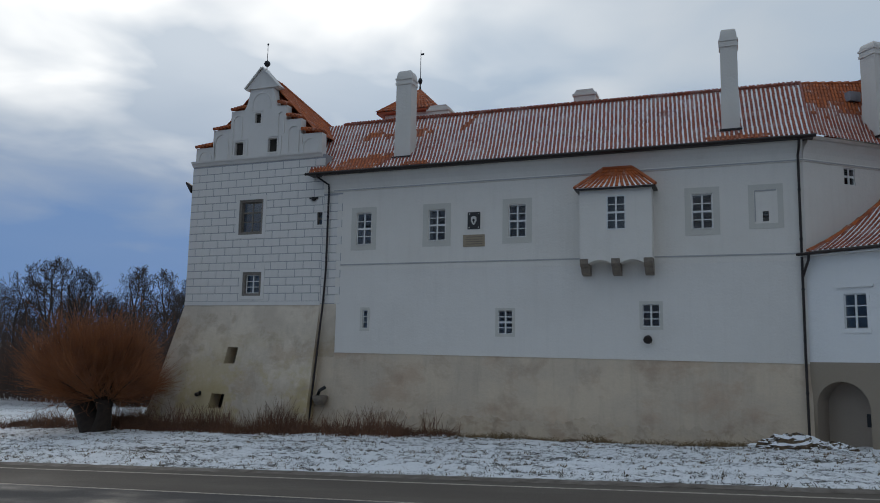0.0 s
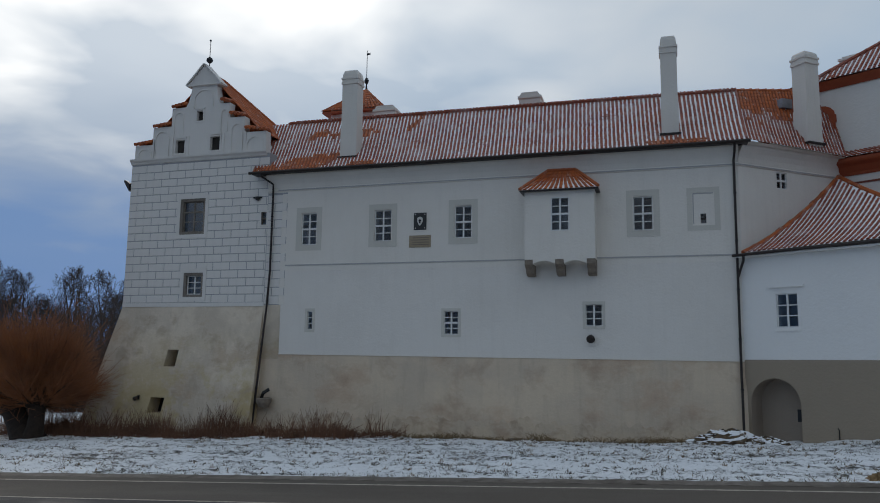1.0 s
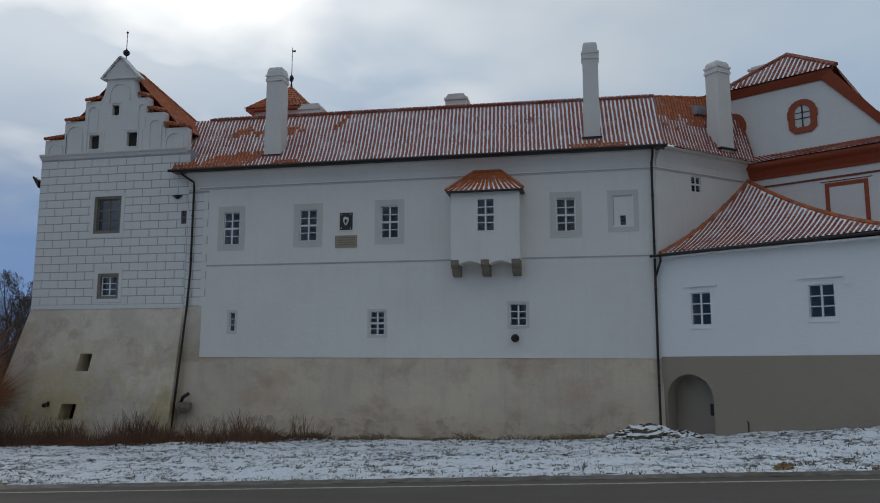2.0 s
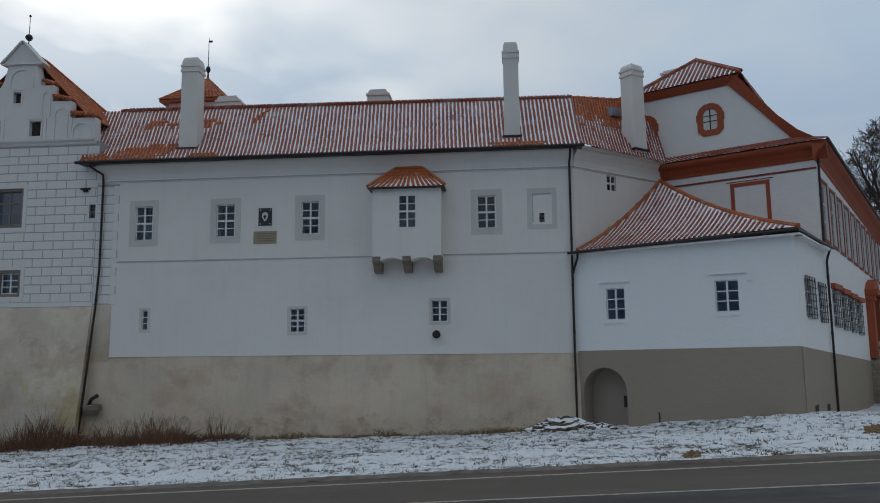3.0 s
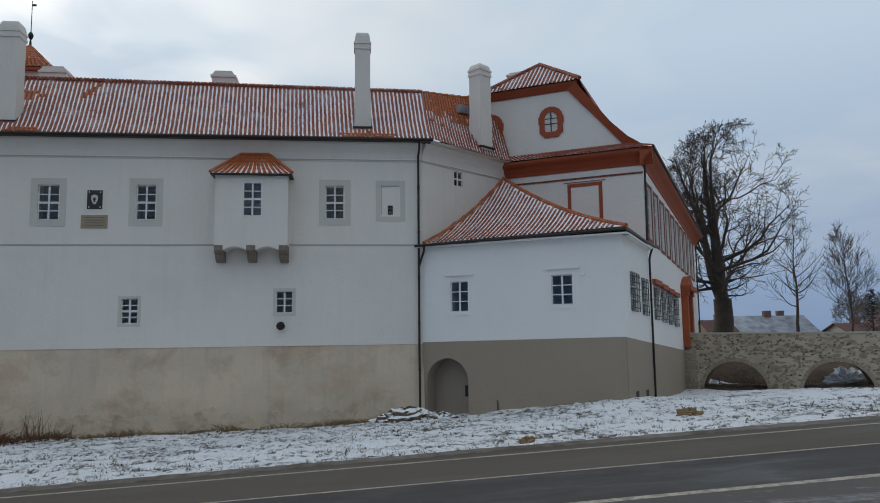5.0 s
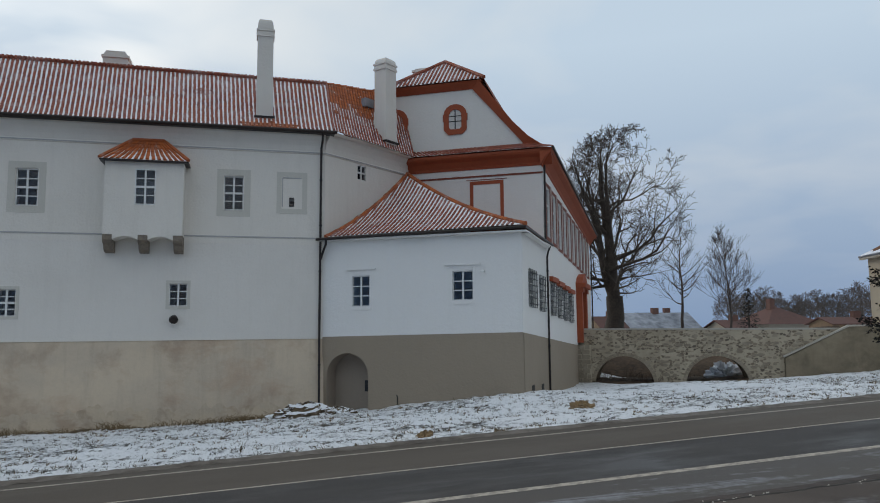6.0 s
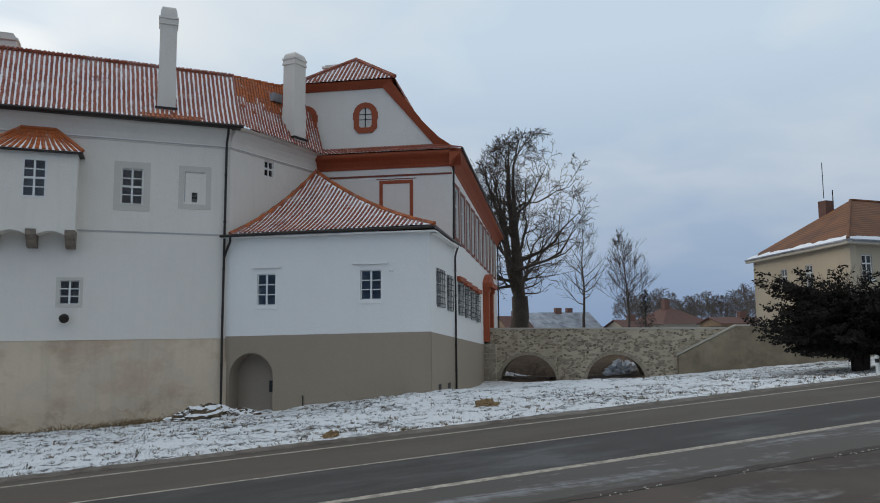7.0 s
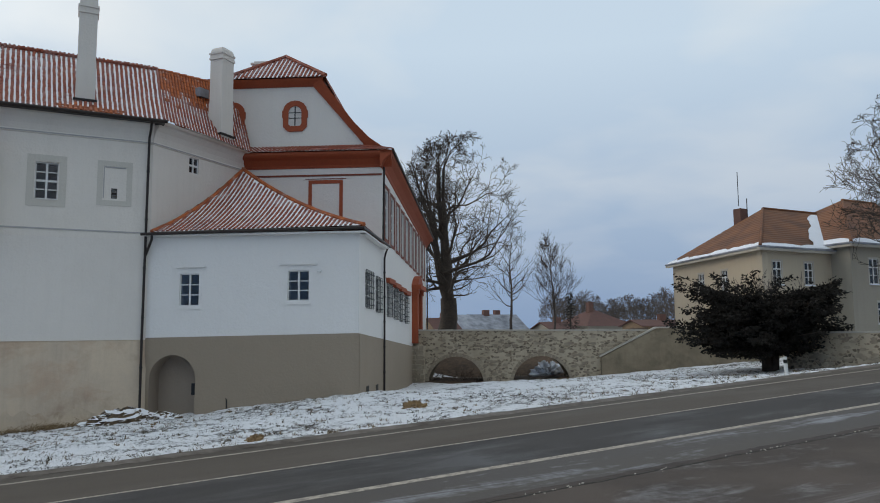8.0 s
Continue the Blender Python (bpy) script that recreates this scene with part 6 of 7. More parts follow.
# ---- distant buildings ----
def far_house(x, y, w, d, z0, ze, zr, roof, wall_mat, label, turn=0.0):
    h = thing("far_house", (x, y, z0), label, "house", "distant houses")
    f = Face((x, y), (math.cos(turn), math.sin(turn)))
    m = Mesh()
    m.box(f(0, z0 - 2, 0), f.u * w, -f.n * d, Z * (ze - z0 + 2))
    m.face(f(0, ze, 0), f(0, zr, -d / 2), f(0, ze, -d))
    m.face(f(w, ze, 0), f(w, zr, -d / 2), f(w, ze, -d))
    part("wall", m, wall_mat, h)
    for o, s in ((0.35, 1), (-d - 0.35, -1)):
        m = Mesh()
        m.prism([f(-0.4, ze - 0.1, o), f(w + 0.4, ze - 0.1, o), f(w + 0.4, zr + 0.05, -d / 2), f(-0.4, zr + 0.05, -d / 2)], Z * 0.12)
        part("roof_slope", m, roof, h)
    m = Mesh()
    m.box(f(w * 0.55, zr - 0.6, -d / 2 - 0.3), f.u * 1.0, f.n * 0.7, Z * 1.5)
    part("chimney", m, brick_dark, h)
    return h


far_house(51.5, 96, 12.5, 9, 2.0, 3.4, 6.0, slate, timber_tan, "far house with a snow-dusted slate roof")
far_house(60.0, 104, 9.0, 8, 2.0, 3.6, 6.2, slate, timber_tan, "far house with a snow-dusted slate roof and chimney")
far_house(46.2, 92, 3.6, 6, 2.0, 3.6, 5.4, far_red_roof, timber_tan, "small tan timber outbuilding")
far_house(66.0, 92, 4.5, 7, 2.0, 3.4, 4.8, far_red_roof, house_grey, "low brown timber shed beyond the bridge")
pyr = thing("far_house", (80, 100, 2), "far house with a dull red pyramid roof", "house", "distant houses")
m = Mesh()
m.box((77.0, 98, 0), (9, 0, 0), (0, 9, 0), (0, 0, 4.3))
part("wall", m, house_grey, pyr)
for a, b in (((76.3, 97.3), (86.7, 97.3)), ((86.7, 97.3), (86.7, 107.7)), ((86.7, 107.7), (76.3, 107.7)), ((76.3, 107.7), (76.3, 97.3))):
    m = Mesh()
    m.face((*a, 4.3), (*b, 4.3), (81.5, 102.5, 7.3))
    part("roof_slope", m, far_red_roof, pyr)
m = Mesh()
m.box((80.2, 101.6, 6.2), (0.9, 0, 0), (0, 0.9, 0), (0, 0, 2.2))
part("chimney", m, brick_dark, pyr)
far_house(68.0, 75, 7.5, 5, 2.5, 4.2, 4.9, far_red_roof, timber_tan, "long tan shed with a low brown roof", -0.15)


# ---- trees ----
def bare_tree(name, at, height, seed, trunk, mat, label, lean=(0, 0), fork=0.3, twigs=5, spread_a=0.62, group="", rise=0.25, cat="tree", thin=0.014, leaders=0, side_limbs=12, reach=0.2):
    """A leafless tree: a tapered trunk, limbs that fork five times and end in fine twigs."""
    r = random.Random(seed)
    t = thing(name, at, label, cat, group)
    base = Vector(at)
    wood, fine = Mesh(), Mesh()

    def limb(p, d, ln, rad, level):
        n = 4 if level < 3 else 3
        pts, rs = [p], [rad]
        for k in range(n):
            bend = Vector((r.uniform(-1, 1), r.uniform(-1, 1), r.uniform(-0.8, 0.8))) * (0.17 + 0.06 * level)
            d = (d + bend + Z * rise * 0.2).normalized()
            pts.append(pts[-1] + d * ln / n)
            rs.append(max(thin, rad * (1 - 0.42 * (k + 1) / n)))
        (wood if level < 3 else fine).tube(pts, rs, 7 if level == 0 else 5 if level < 2 else 4 if level < 3 else 3, False)
        if level >= twigs:
            return
        kids = 3 if level < 2 else r.choice((3, 4)) if level < 4 else 3
        for k in range(kids):
            at_k = pts[-1] if k == 0 else pts[-1].lerp(pts[max(1, n - 2)], r.random()) if k == 1 else pts[r.randint(1, n - 1)]
            ang = r.uniform(0.35, 1.0) * spread_a * (0.6 if k == 0 else 1.35)
            ax = d.orthogonal().normalized()
            ax.rotate(Matrix.Rotation(r.uniform(0, 2 * math.pi), 3, d))
            nd = d.copy()
            nd.rotate(Matrix.Rotation(ang, 3, ax))
            limb(at_k, (nd + Z * 0.06).normalized(), ln * r.uniform(0.62, 0.86), rs[-1] * (0.9 if k == 0 else 0.62), level + 1)

    foot = base - Z * 0.4
    top = base + Vector((lean[0], lean[1], height * fork))
    path = [foot.lerp(top, k / 5) + Vector((r.uniform(-1, 1), r.uniform(-1, 1), 0)) * trunk * 0.25 * (k > 0) for k in range(6)]
    trunk_m = Mesh()
    trunk_m.tube(path, [trunk * 1.7, trunk * 1.15, trunk, trunk * 0.95, trunk * 0.9, trunk * 0.8], 10)
    part("trunk", trunk_m, mat, t, smooth=True)
    if leaders:
        rest = height * (1 - fork) * 0.95
        for s in range(leaders):
            a0 = 2 * math.pi * s / leaders + 0.4
            tilt = 0.0 if leaders == 1 else 0.20
            d = Vector((math.cos(a0) * tilt, math.sin(a0) * tilt, 1)).normalized()
            ln = rest * (1.0 if s == 0 else r.uniform(0.82, 0.97))
            rad = trunk * (0.8 if leaders == 1 else 0.52)
            pts, rs = [path[-1] - Z * trunk * 0.4], [rad]
            for k in range(9):
                d = (d + Vector((r.uniform(-1, 1), r.uniform(-1, 1), 0)) * 0.11 + Z * 0.04).normalized()
                pts.append(pts[-1] + d * ln / 9)
                rs.append(max(thin, rad * (1 - 0.92 * (k + 1) / 9)))
            wood.tube(pts, rs, 7, False)
            turn = r.uniform(0, 6.28)
            for k in range(side_limbs):
                h = (k + r.random() * 0.7) / side_limbs
                q = h * 8.6
                p = pts[int(q)].lerp(pts[int(q) + 1], q - int(q))
                turn += 2.4 + r.uniform(-0.4, 0.4)
                out = Vector((math.cos(turn), math.sin(turn), 0))
                if leaders > 1 and out.dot(Vector((math.cos(a0), math.sin(a0), 0))) < -0.35:
                    out = -out
                up = 0.30 + 0.75 * h
                size = reach * height * (1.0 - 0.5 * h) * r.uniform(0.75, 1.15)
                limb(p, (out + Z * up).normalized(), size, max(thin, min(rs[int(q)] * 0.62, rad * 0.5)), 1 if leaders > 1 else 2)
    else:
        up = (path[-1] - path[-3]).normalized()
        for k in range(4):
            a = 2 * math.pi * (k + r.random() * 0.5) / 4
            d = (up * (1.4 if k == 0 else 0.75) + Vector((math.cos(a), math.sin(a), 0)) * (0.2 if k == 0 else 0.62)).normalized()
            limb(path[-1 if k < 3 else -2], d, height * 0.27, trunk * (0.72 if k == 0 else 0.55), 0)
        for k in range(3):
            a = 2 * math.pi * (k + r.random()) / 3
            limb(path[3 + k % 2], Vector((math.cos(a), math.sin(a), 0.35)).normalized(), height * 0.2, trunk * 0.35, 1)
    part("branching", wood, mat, t, kind="stuff", smooth=True)
    part("fine_branching", fine, mat, t, kind="stuff")
    return t


def crown_tree(name, at, height, half, seed, trunk, mat, label, shift=0.0, stems=2, limbs=15, group="", thin=0.022, low=0.22, levels=4):
    """An old broad tree: a stout trunk that divides into stems, crooked limbs out to a rounded crown, and short twigs on all of them."""
    r = random.Random(seed)
    t = thing(name, at, label, "tree", group)
    base, wood, fine = Vector(at), Mesh(), Mesh()
    side = Vector((at[1], -at[0], 0)).normalized()
    mid = base + side * shift + Z * height * 0.58

    def room(p):
        q = p - mid
        return math.sqrt((q.x * q.x + q.y * q.y) / half ** 2 + (q.z / (height * 0.44)) ** 2)

    def bough(p, d, ln, rad, level):
        n = max(3, 7 - level)
        pts, rs = [p], [rad]
        for k in range(n):
            crook = Vector((r.gauss(0, 1), r.gauss(0, 1), r.gauss(0, 0.8))) * (0.20 + 0.04 * level)
            d = (d + crook + Z * (0.10 if level < 3 else 0.04)).normalized()
            q = pts[-1] + d * ln / n
            if room(q) > 1.0 + 0.14 * r.random() and k > 0:
                rs[-1] = thin
                break
            pts.append(q)
            rs.append(max(thin, rad * (1 - 0.9 * (k + 1) / n) * min(1.0, 2.1 - 1.6 * room(q))))
        if len(pts) < 2:
            return
        (wood if level < 3 else fine).tube(pts, rs, 6 if level < 2 else 4 if level < 3 else 3, False)
        if level >= levels:
            return
        kids = (6, 6, 5, 4)[level] if level < 2 else r.choice((4, 5, 6))
        for k in range(kids):
            h = 0.2 + 0.8 * (k + r.random() * 0.8) / kids
            x = min(h, 0.999) * (len(pts) - 1)
            p2 = pts[int(x)].lerp(pts[int(x) + 1], x - int(x))
            ax = d.orthogonal().normalized()
            ax.rotate(Matrix.Rotation(r.uniform(0, 6.283), 3, d))
            nd = (pts[int(x) + 1] - pts[int(x)]).normalized()
            nd.rotate(Matrix.Rotation(r.uniform(0.5, 1.05), 3, ax))
            bough(p2, nd, ln * r.uniform(0.38, 0.6) * (1.1 - 0.35 * h), max(thin, rs[int(x)] * 0.62), level + 1)

    fork = base + side * shift * 0.1 + Z * height * low
    path = [base - Z * 0.5, base + Z * 0.5, base.lerp(fork, 0.5) + side * trunk * 0.2, fork]
    m = Mesh()
    m.tube(path, [trunk * 1.6, trunk * 1.15, trunk, trunk * 0.95], 12)
    part("trunk", m, mat, t, smooth=True)
    for k in range(stems):
        lean = (-0.06, 0.16, -0.25, 0.3)[k] if stems > 1 else 0.0
        d = (Z + side * lean + Vector((r.uniform(-0.08, 0.08), r.uniform(-0.08, 0.08), 0))).normalized()
        ln, rad = height * (1 - low) * (1.0 - 0.04 * k), trunk * (0.78 if k == 0 else 0.6)
        pts, rs = [fork - Z * trunk * 0.6], [rad]
        for i in range(10):
            d = (d + Vector((r.gauss(0, 1), r.gauss(0, 1), 0)) * 0.07 + Z * 0.05).normalized()
            pts.append(pts[-1] + d * ln / 10)
            rs.append(max(thin, rad * (1 - 0.93 * (i + 1) / 10)))
        wood.tube(pts, rs, 8, False)
        turn = r.uniform(0, 6.283)
        for i in range(limbs):
            h = (i + r.random() * 0.6) / limbs
            x = h * 9.6
            p = pts[int(x)].lerp(pts[int(x) + 1], x - int(x))
            turn += 2.4 + r.uniform(-0.5, 0.5)
            out = Vector((math.cos(turn), math.sin(turn), 0))
            rise = 0.15 + 0.95 * h
            size = half * (1.5 - 0.85 * h) * r.uniform(0.8, 1.1)
            bough(p, (out + Z * rise).normalized(), size, max(thin, min(rs[int(x)] * 0.5, trunk * 0.27)), 1)
    part("branching", wood, mat, t, kind="stuff", smooth=True)
    part("fine_branching", fine, mat, t, kind="stuff")
    return t


crown_tree("oak_tree", (34.7, 67.1, 3.0), 20.6, 7.9, 12, 0.86, bark, "large bare old oak with spreading crooked limbs", 2.0, 3, 10, "", 0.018, 0.20)
bare_tree("young_tree", (45.2, 71.5, 3.2), 12.4, 5, 0.17, wood_bark, "slender bare young tree", (0.1, 0), 0.25, 4, 0.6, "", 0.5, "tree", 0.012, 1, 24, 0.19)
bare_tree("birch_tree", (54.5, 76, 3.2), 12.2, 8, 0.15, wood_bark, "slender bare young tree with a light crown", (0.1, 0), 0.22, 4, 0.5, "", 0.7, "tree", 0.012, 2, 18, 0.17)
crown_tree("lime_tree", (54.3, 29.0, 2.0), 18.5, 6.8, 21, 0.42, bark, "bare dark tree before the grey house", -0.8, 3, 9, "", 0.015, 0.3)
bare_tree("shrub", (41.2, 33.0, 1.8), 7.2, 31, 0.07, bark_far, "thin bare shrub behind the yew", (0, 0), 0.15, 3, 0.4, "", 0.8, "shrub")

# far conifer
con = thing("spruce_tree", (60, 80, 3), "small dark spruce beyond the bridge", "tree")
m, rc = Mesh(), random.Random(4)
for k in range(420):
    h = rc.random() ** 1.3
    rr = (1 - h) * 1.7 + 0.1
    a = rc.uniform(0, 6.283)
    p = Vector((60 + rr * math.cos(a) * rc.uniform(0.3, 1), 80 + rr * math.sin(a) * rc.uniform(0.3, 1), 3.2 + h * 5.6))
    d = Vector((math.cos(a), math.sin(a), -0.35)) * 0.5
    s = Vector((-math.sin(a), math.cos(a), 0)) * 0.14
    m.face(p, p + d * 0.5 + s, p + d, p + d * 0.5 - s)
part("crown", m, needle, con, kind="stuff")
m = Mesh()
m.tube([(60, 80, 2.6), (60, 80, 8.8)], [0.16, 0.03], 6)
part("trunk", m, bark, con)

# woods: one bare tree of each build, then copies
wood_a = crown_tree("wood_tree", (-88, 92, -2.0), 16.5, 5.4, 41, 0.34, wood_bark, "bare deciduous tree at the edge of the woods", 0.0, 3, 8, "trees of the wood", 0.022, 0.3, 3)
wood_b = crown_tree("wood_tree", (-76, 90, -2.0), 15.0, 4.2, 47, 0.26, wood_bark, "bare deciduous tree at the edge of the woods", 0.0, 2, 11, "trees of the wood", 0.022, 0.34, 3)
rw = random.Random(3)
for k in range(34):
    src = wood_a if k % 2 else wood_b
    az, y = radians(-55 + 17.0 * ((k * 0.618) % 1.0)), rw.uniform(72, 125)
    x = math.tan(az) * y
    sc = rw.uniform(0.55, 1.0) * y / 84
    copy_thing(src, Matrix.Translation((x, y, -2.2)) @ Matrix.Rotation(rw.uniform(0, 6.28), 4, "Z") @ Matrix.Diagonal((sc, sc, sc * rw.uniform(0.9, 1.1), 1)))
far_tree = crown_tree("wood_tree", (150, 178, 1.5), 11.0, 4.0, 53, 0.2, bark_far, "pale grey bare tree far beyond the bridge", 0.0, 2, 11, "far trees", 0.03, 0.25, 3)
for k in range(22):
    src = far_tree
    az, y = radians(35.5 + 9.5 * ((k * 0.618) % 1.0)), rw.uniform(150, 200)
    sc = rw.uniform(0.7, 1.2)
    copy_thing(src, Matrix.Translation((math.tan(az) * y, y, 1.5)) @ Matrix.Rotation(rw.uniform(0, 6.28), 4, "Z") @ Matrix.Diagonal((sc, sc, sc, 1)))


# ---- undergrowth ----
def stalks(name, spots, low, high, thick, mat, label, category, seed, fan=0.25, sides=3):
    """Many thin upright stalks as one stuff object. spots: a function that gives a foot for each stalk."""
    r, m = random.Random(seed), Mesh()
    for p in spots(r):
        h = r.uniform(low, high) * max(0.25, 0.75 + 1.1 * noise.noise((p.x * 0.7, p.y * 0.7, seed)))
        d = Vector((r.uniform(-fan, fan), r.uniform(-fan, fan), 1))
        m.tube([p - Z * 0.1, p + d * h * 0.5, p + (d + Vector((r.uniform(-fan, fan), r.uniform(-fan, fan), 0)) * 0.6) * h], [thick, thick * 0.8, thick * 0.3], sides, False)
    return tagged(part(name, m, mat, None, label, "stuff"), category=category)


def foot_strip(x0, x1, y0, y1, count, clump=0.0):
    def spots(r):
        cs = [(r.uniform(x0, x1), r.uniform(y0, y1)) for _ in range(max(1, count // 65))]
        for k in range(count):
            if clump:
                cx, cy = r.choice(cs)
                x, y = r.gauss(cx, clump), r.gauss(cy, clump * 0.5)
            else:
                x, y = r.uniform(x0, x1), r.uniform(y0, y1)
            yield Vector((x, y, ground_z(x, y)))
    return spots


thicket_bark = speckled("thicket_twigs", (0.095, 0.052, 0.036), (0.050, 0.032, 0.025), 2.0, 0.9, 0.0)


def thicket(r):
    for k in range(13000):
        az, y = radians(r.uniform(-56, -37)), r.uniform(56, 95)
        x = math.tan(az) * y
        yield Vector((x, y, -2.3))


stalks("thicket", thicket, 2.0, 10.0, 0.032, thicket_bark, "grey-brown leafless thicket under the woods", "undergrowth", 9, 0.35)
stalks("reed_bed", foot_strip(-34.0, -23.5, 33.9, 36.4, 2100, 0.8), 0.2, 1.6, 0.015, reed, "dry brown reeds and stalks at the tower foot", "reeds", 11, 0.38)
stalks("reed_bed", foot_strip(-23.2, -14.5, 34.4, 36.7, 1200, 0.7), 0.15, 1.4, 0.016, reed, "dry brown reeds along the castle wall", "reeds", 12, 0.38)
stalks("weeds", foot_strip(-15.0, 3.0, 36.6, 37.3, 1500, 0.8), 0.06, 0.34, 0.014, straw, "withered straw-coloured weeds along the plinth", "weeds", 13, 1.2)
stalks("weeds", foot_strip(-46.0, -31.0, 34.5, 40.0, 2200, 0.9), 0.3, 1.0, 0.016, reed, "dry brown weeds round the willow", "weeds", 15, 0.4)


def brambles(r):
    for k in range(5200):
        x = r.uniform(-46, -13.5)
        y = r.uniform(33.9 + 2.2 * soft(-22, -12, x), 37.0 + 2.0 * soft(-31, -36, x))
        if noise.noise((x * 0.6, y * 0.9, 4.0)) > -0.15:
            yield Vector((x, y, ground_z(x, y)))


stalks("brambles", brambles, 0.12, 0.6, 0.018, reed, "low tangled rust-brown brambles at the wall foot", "undergrowth", 29, 1.3)


def tufts(count, seed, mat, label, low, high, bias):
    """Withered blades in small clumps, each a narrow triangle."""
    r, m = random.Random(seed), Mesh()
    for k in range(count):
        x, y = r.uniform(-46, 44), 21.0 + 16 * r.random() ** bias
        if noise.noise((x * 0.35, y * 0.5, seed * 1.7)) < -0.12 or (x > 3.4 and y > 37.4 - 0.625 * (x - 3.4) and x < 22):
            continue
        g0 = Vector((x, y, ground_z(x, y) + lumps(x, y) - 0.01))
        lie = r.uniform(0, 6.283)
        for j in range(r.randint(4, 9)):
            a = lie + r.gauss(0, 0.9)
            d = Vector((math.cos(a), math.sin(a), r.uniform(0.3, 1.2))).normalized() * r.uniform(low, high)
            p = g0 + Vector((r.gauss(0, 0.06), r.gauss(0, 0.06), 0))
            w = Vector((-math.sin(a), math.cos(a), 0)) * r.uniform(0.008, 0.02)
            m.face(p - w, p + w, p + d)
    return tagged(part("grass_tufts", m, mat, None, label, "stuff"), category="grass")


dark_turf = speckled("dead_dark_turf", (0.050, 0.042, 0.030), (0.10, 0.075, 0.045), 2.0, 0.95, 0.0)
tufts(9000, 17, dark_turf, "dark dead grass poking through the snow", 0.05, 0.14, 1.15)
tufts(3000, 19, straw, "withered straw-coloured grass tufts in the snow", 0.08, 0.22, 1.3)


def moat(r):
    for k in range(2600):
        p = BF(r.uniform(-0.3, 13.5), 0, r.choice((r.uniform(-9, -4.6), r.uniform(-9, -4.6), r.uniform(-3.5, 0.6))))
        if p.z > -9 and (p - BF(4, 0, 0)).dot(BF.u) < 2.2 or (p - BF(0, 0, 0)).dot(BF.n) < -4.4:
            yield Vector((p.x, p.y, -0.7))


stalks("brushwood", moat, 0.3, 1.3, 0.02, thicket_bark, "tangled brown brushwood in the moat under the bridge", "brushwood", 23, 0.5)

# ragged edge between shoulder and pavement: a dirty band, a dark broken edge and crumbs of ice
grit = speckled("wet_brown_grit", (0.030, 0.021, 0.016), (0.062, 0.044, 0.034), 5.0, 0.85, 0.03)
m = Mesh()
m.grid([[(x, 11.46 + dy + 0.10 * noise.noise((x * 1.1, j * 2.0, 0)) + 0.07 * noise.noise((x * 5.0, j, 4)), road_z(x) + (0.0, 0.006, 0.010, 0.004, -0.004)[j]) for j, dy in enumerate((-0.12, 0.0, 0.16, 0.30, 0.46))] for x in [-20 + 0.14 * k for k in range(460)]])
tagged(part("grit_band", m, grit, None, "brown grit washed along the pavement edge", "stuff"), category="edge")
m = Mesh()
m.grid([[(x, 11.41 + dy + 0.06 * noise.noise((x * 1.7, 0, 0)) + 0.05 * noise.noise((x * 6.0, j, 4)), road_z(x) + (0.045, 0.062, 0.045, 0.0)[j] + 0.012 * noise.noise((x * 4, j, 1))) for j, dy in enumerate((-0.10, -0.05, 0.02, 0.06))] for x in [-20 + 0.12 * k for k in range(540)]])
tagged(part("pavement_edge", m, dark_void, None, "broken dark edge of the pavement", "stuff"), category="edge")
rp, m = random.Random(33), Mesh()
for k in range(420):
    x = rp.uniform(-18, 42)
    if noise.noise((x * 0.8, 0, 6)) < -0.1:
        continue
    p, w, h = Vector((x, 11.40 + rp.gauss(0, 0.05), road_z(x) + 0.045)), rp.uniform(0.010, 0.032), rp.uniform(0.008, 0.02)
    m.lathe(p, [(w * rp.uniform(0.8, 1.2), -0.01), (w * rp.uniform(0.6, 1.0), h * 0.6), (w * 0.3, h), (0.0, h)], 6)
tagged(part("ice_crumbs", m, coping, None, "crumbs of dirty ice along the pavement edge", "stuff"), category="ice")

# soil strip along the foot of the walls
m = Mesh()
m.grid([[(x, y, ground_z(x, y) + lumps(x, y) + 0.03 - 0.06 * abs(j - 2) + 0.05 * noise.noise((x * 1.3, y * 2, 1))) for j, y in enumerate([33.9 + (2.1 * soft(-22, -12, x)) + (0.7 - 0.15 * soft(-22, -12, x)) * q + 0.3 * noise.noise((x * 0.6, 0, 2)) for q in range(6)])] for x in [-44 + 0.25 * k for k in range(190)]])
tagged(part("litter_strip", m, soil, None, "brown leaf litter with snow along the wall foot", "stuff", True), category="litter")

# heaps on the verge
heap("earth_mound", 2.3, 35.0, 1.6, 0.8, 0.62, clods, "heap of dark earth and stones capped with snow", 2, 0.45)
heap("earth_mound", 3.9, 34.7, 0.9, 0.5, 0.34, clods, "low heap of dark earth by the doorway", 8, 0.45)
heap("hay_heap", 11.6, 25.0, 0.55, 0.4, 0.2, straw_mat, "small flattened heap of straw on the snow", 5, 0.9)
heap("hay_heap", 5.0, 21.75, 0.30, 0.3, 0.11, straw_mat, "low tuft of withered straw", 6, 0.9)

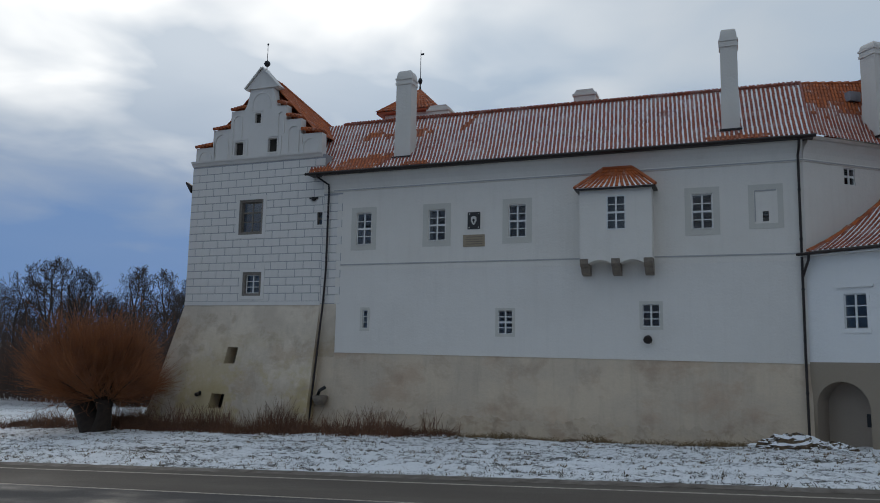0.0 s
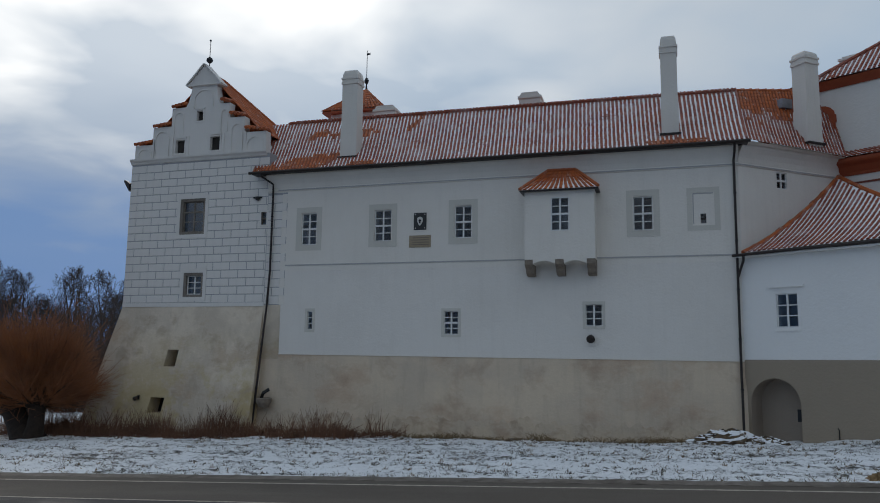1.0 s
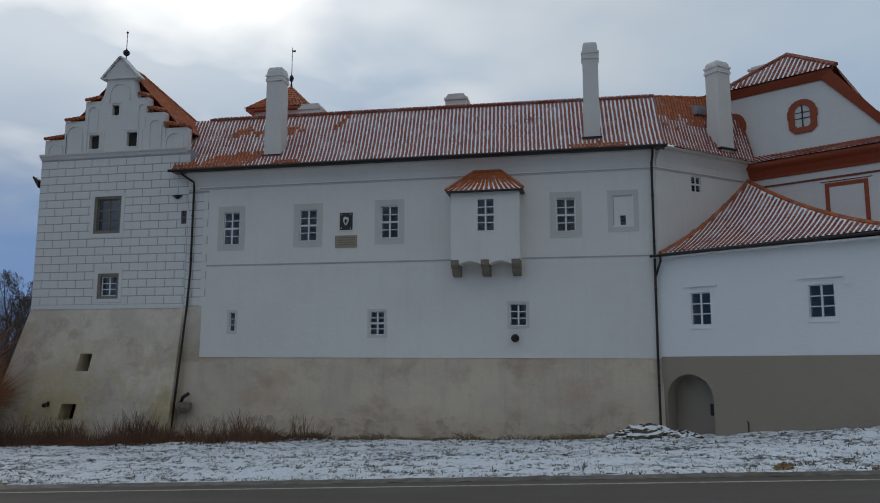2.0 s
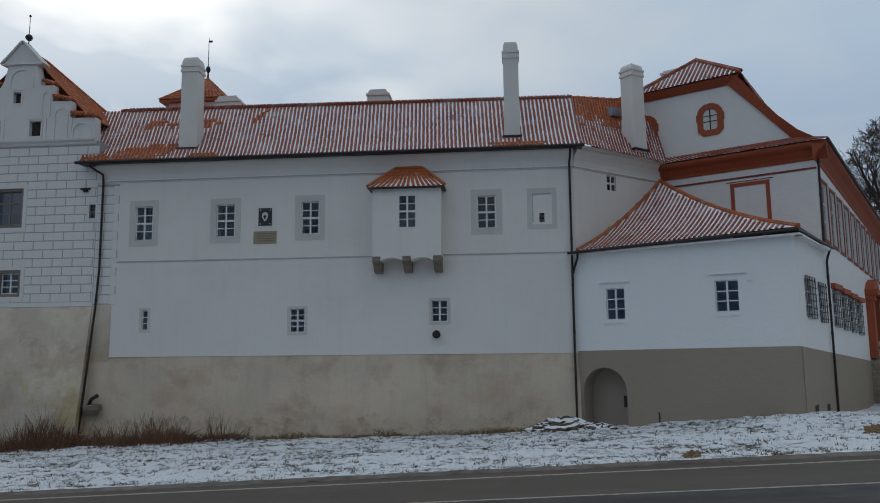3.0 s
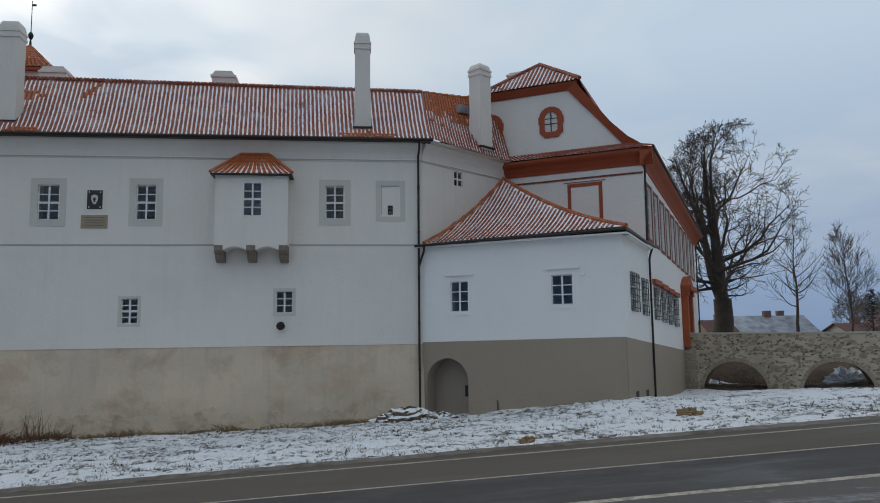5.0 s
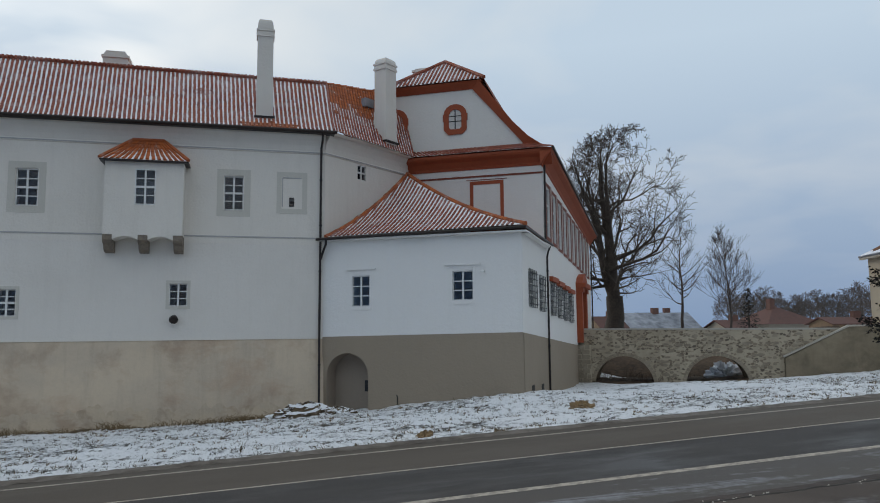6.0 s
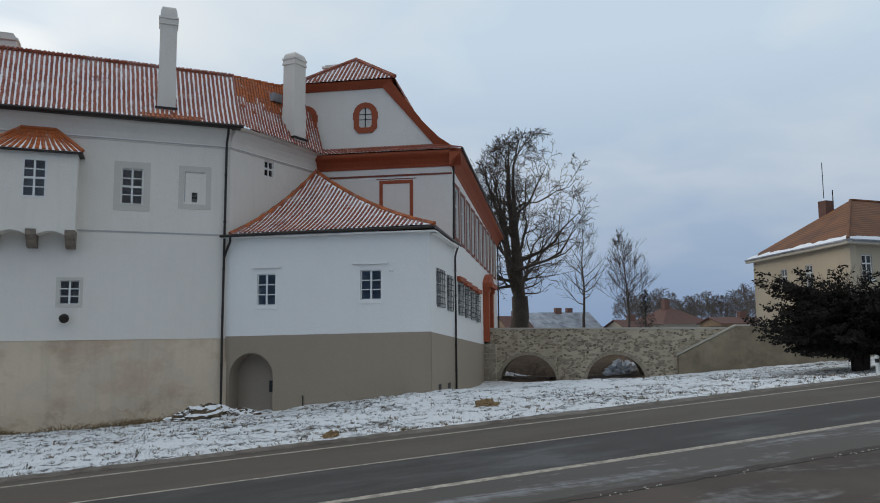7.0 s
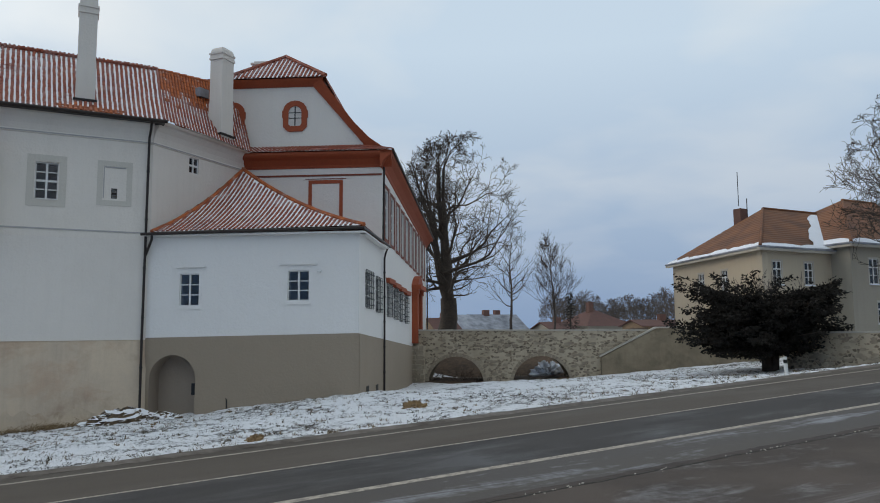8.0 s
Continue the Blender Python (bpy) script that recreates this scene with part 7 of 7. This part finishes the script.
# ---- pollard willow ----
WX, WY = -35.0, 33.3
wz = ground_z(WX, WY)
wil = thing("willow_bush", (WX, WY, wz), "pollard willow with a dense crown of orange-brown shoots", "willow")
heads = []
for foot, mid, head, rr in (((0.9, 0.0), (0.1, 0.0, 0.8), (-1.0, 0.1, 1.9), (0.95, 0.72, 0.66, 0.8)), ((1.2, -0.3), (1.45, -0.3, 0.7), (1.3, -0.2, 1.7), (0.6, 0.45, 0.4, 0.5)), ((0.5, 0.4), (0.2, 0.5, 0.9), (0.2, 0.6, 2.0), (0.4, 0.32, 0.3, 0.4))):
    p0, p1, p2 = Vector((WX + foot[0], WY + foot[1], wz - 0.3)), Vector((WX + mid[0], WY + mid[1], wz + mid[2])), Vector((WX + head[0], WY + head[1], wz + head[2]))
    m = Mesh()
    m.tube([p0, p1, p1.lerp(p2, 0.6) + Vector((0.08, 0, 0.05)), p2], rr, 10)
    part("trunk", m, willow_bark, wil, "dark gnarled willow trunk", smooth=True)
    heads.append(p2)
shoots, rs = Mesh(), random.Random(14)
boughs = Mesh()
for k in range(120):
    h = heads[(0, 0, 1, 2)[k % 4]]
    a, th = rs.uniform(0, 6.283), 1.45 * rs.random() ** 0.75
    way = Vector((math.cos(a) * math.sin(th), math.sin(a) * math.sin(th), math.cos(th)))
    size = rs.uniform(1.2, 3.3) * (1.0 + 0.25 * math.cos(th))
    tip = h + way * size + Z * 0.15
    boughs.tube([h, h + way * size * 0.5, tip], [0.10, 0.06, 0.03], 4, False)
    for j in range(72):
        s = rs.uniform(0.2, 1.0)
        p = h.lerp(tip, s)
        d = (way * 0.9 + Vector((rs.gauss(0, 0.42), rs.gauss(0, 0.42), rs.gauss(0.12, 0.34)))).normalized()
        ln = rs.uniform(0.7, 2.1) + 1.7 * rs.random() ** 3 + (1.1 - s) * 0.6
        q = p + d * ln * 0.5
        e = q + (d + Z * 0.35 + Vector((rs.gauss(0, 0.2), rs.gauss(0, 0.2), 0))).normalized() * ln * 0.5
        shoots.tube([p, q, e], [0.016, 0.010, 0.003], 3, False)
        for _ in range(2):
            b = p.lerp(q, rs.random()) if rs.random() < 0.4 else q.lerp(e, rs.random())
            shoots.tube([b, b + (d + Vector((rs.gauss(0, 0.5), rs.gauss(0, 0.5), rs.gauss(0.2, 0.4)))).normalized() * rs.uniform(0.3, 0.9)], [0.008, 0.004], 3, False)
part("bough", boughs, willow_bark, wil, "dark forked boughs", "stuff")
part("shoot_crown", shoots, willow, wil, "orange-brown willow shoots", "stuff")

# ---- dark yew ----
YX, YY = 34.6, 28.2
yz = ground_z(YX, YY)
yew = thing("yew_tree", (YX, YY, yz), "broad dark evergreen yew with ragged drooping branches", "yew")
for k in range(4):
    m = Mesh()
    a = 0.4 + 1.5 * k
    m.tube([(YX + 0.2 * math.cos(a), YY + 0.2 * math.sin(a), yz - 0.2), (YX + 0.35 * math.cos(a), YY + 0.35 * math.sin(a), yz + 1.0), (YX + 1.3 * math.cos(a), YY + 1.3 * math.sin(a), yz + 2.4)], [0.24, 0.18, 0.1], 7)
    part("stem", m, willow_bark, yew)
view = Vector((YX, YY, 0)).normalized()
cross_way = Vector((view.y, -view.x, 0))
crown, ry = Mesh(), random.Random(6)
branches = Mesh()
for k in range(280):
    a = ry.uniform(0, 6.283)
    hh = ry.random() ** 0.8
    out = Vector((math.cos(a), math.sin(a), 0))
    side = out.dot(cross_way)
    start = Vector((YX, YY, yz + 0.75 + 2.0 * hh)) + out * 0.2
    tall = (0.10 + 0.55 * hh) if side < 0 else (0.34 + 0.38 * hh)
    reach = ry.uniform(0.55, 1.0) * (4.9 if side < 0 else 3.9) * (1 - 0.35 * abs(hh - 0.5)) * (1.0 + 0.45 * noise.noise((math.cos(a) * 2.5, math.sin(a) * 2.5, hh * 5)))
    d = out + Z * tall
    end = start + d * reach - Z * 0.25
    mid = start.lerp(end, 0.55) + Z * 0.3
    branches.tube([start, mid, end], [0.06, 0.035, 0.01], 3, False)
    for j in range(34):
        t = 0.12 + 0.88 * ry.random()
        p = start.lerp(mid, t / 0.55) if t < 0.55 else mid.lerp(end, (t - 0.55) / 0.45)
        b = ry.choice((-1, 1))
        spray = (d.normalized() * 0.7 + Vector((-out.y, out.x, 0)) * b * ry.uniform(0.3, 1.1) + Z * ry.uniform(-0.5, 0.25)).normalized() * ry.uniform(0.35, 0.85) * (1.15 - 0.5 * t)
        for i in range(8):
            q = p + spray * (i + ry.random()) / 8 + Vector((ry.gauss(0, 0.05), ry.gauss(0, 0.05), ry.gauss(-0.03, 0.06)))
            f = (spray.normalized() + Vector((ry.uniform(-0.9, 0.9), ry.uniform(-0.9, 0.9), ry.uniform(-0.9, 0.3)))).normalized() * ry.uniform(0.12, 0.26)
            w = f.cross(Vector((ry.uniform(-1, 1), ry.uniform(-1, 1), ry.uniform(-1, 1)))).normalized() * 0.05
            crown.face(q, q + f * 0.45 + w, q + f, q + f * 0.45 - w)
part("branching", branches, willow_bark, yew, kind="stuff")
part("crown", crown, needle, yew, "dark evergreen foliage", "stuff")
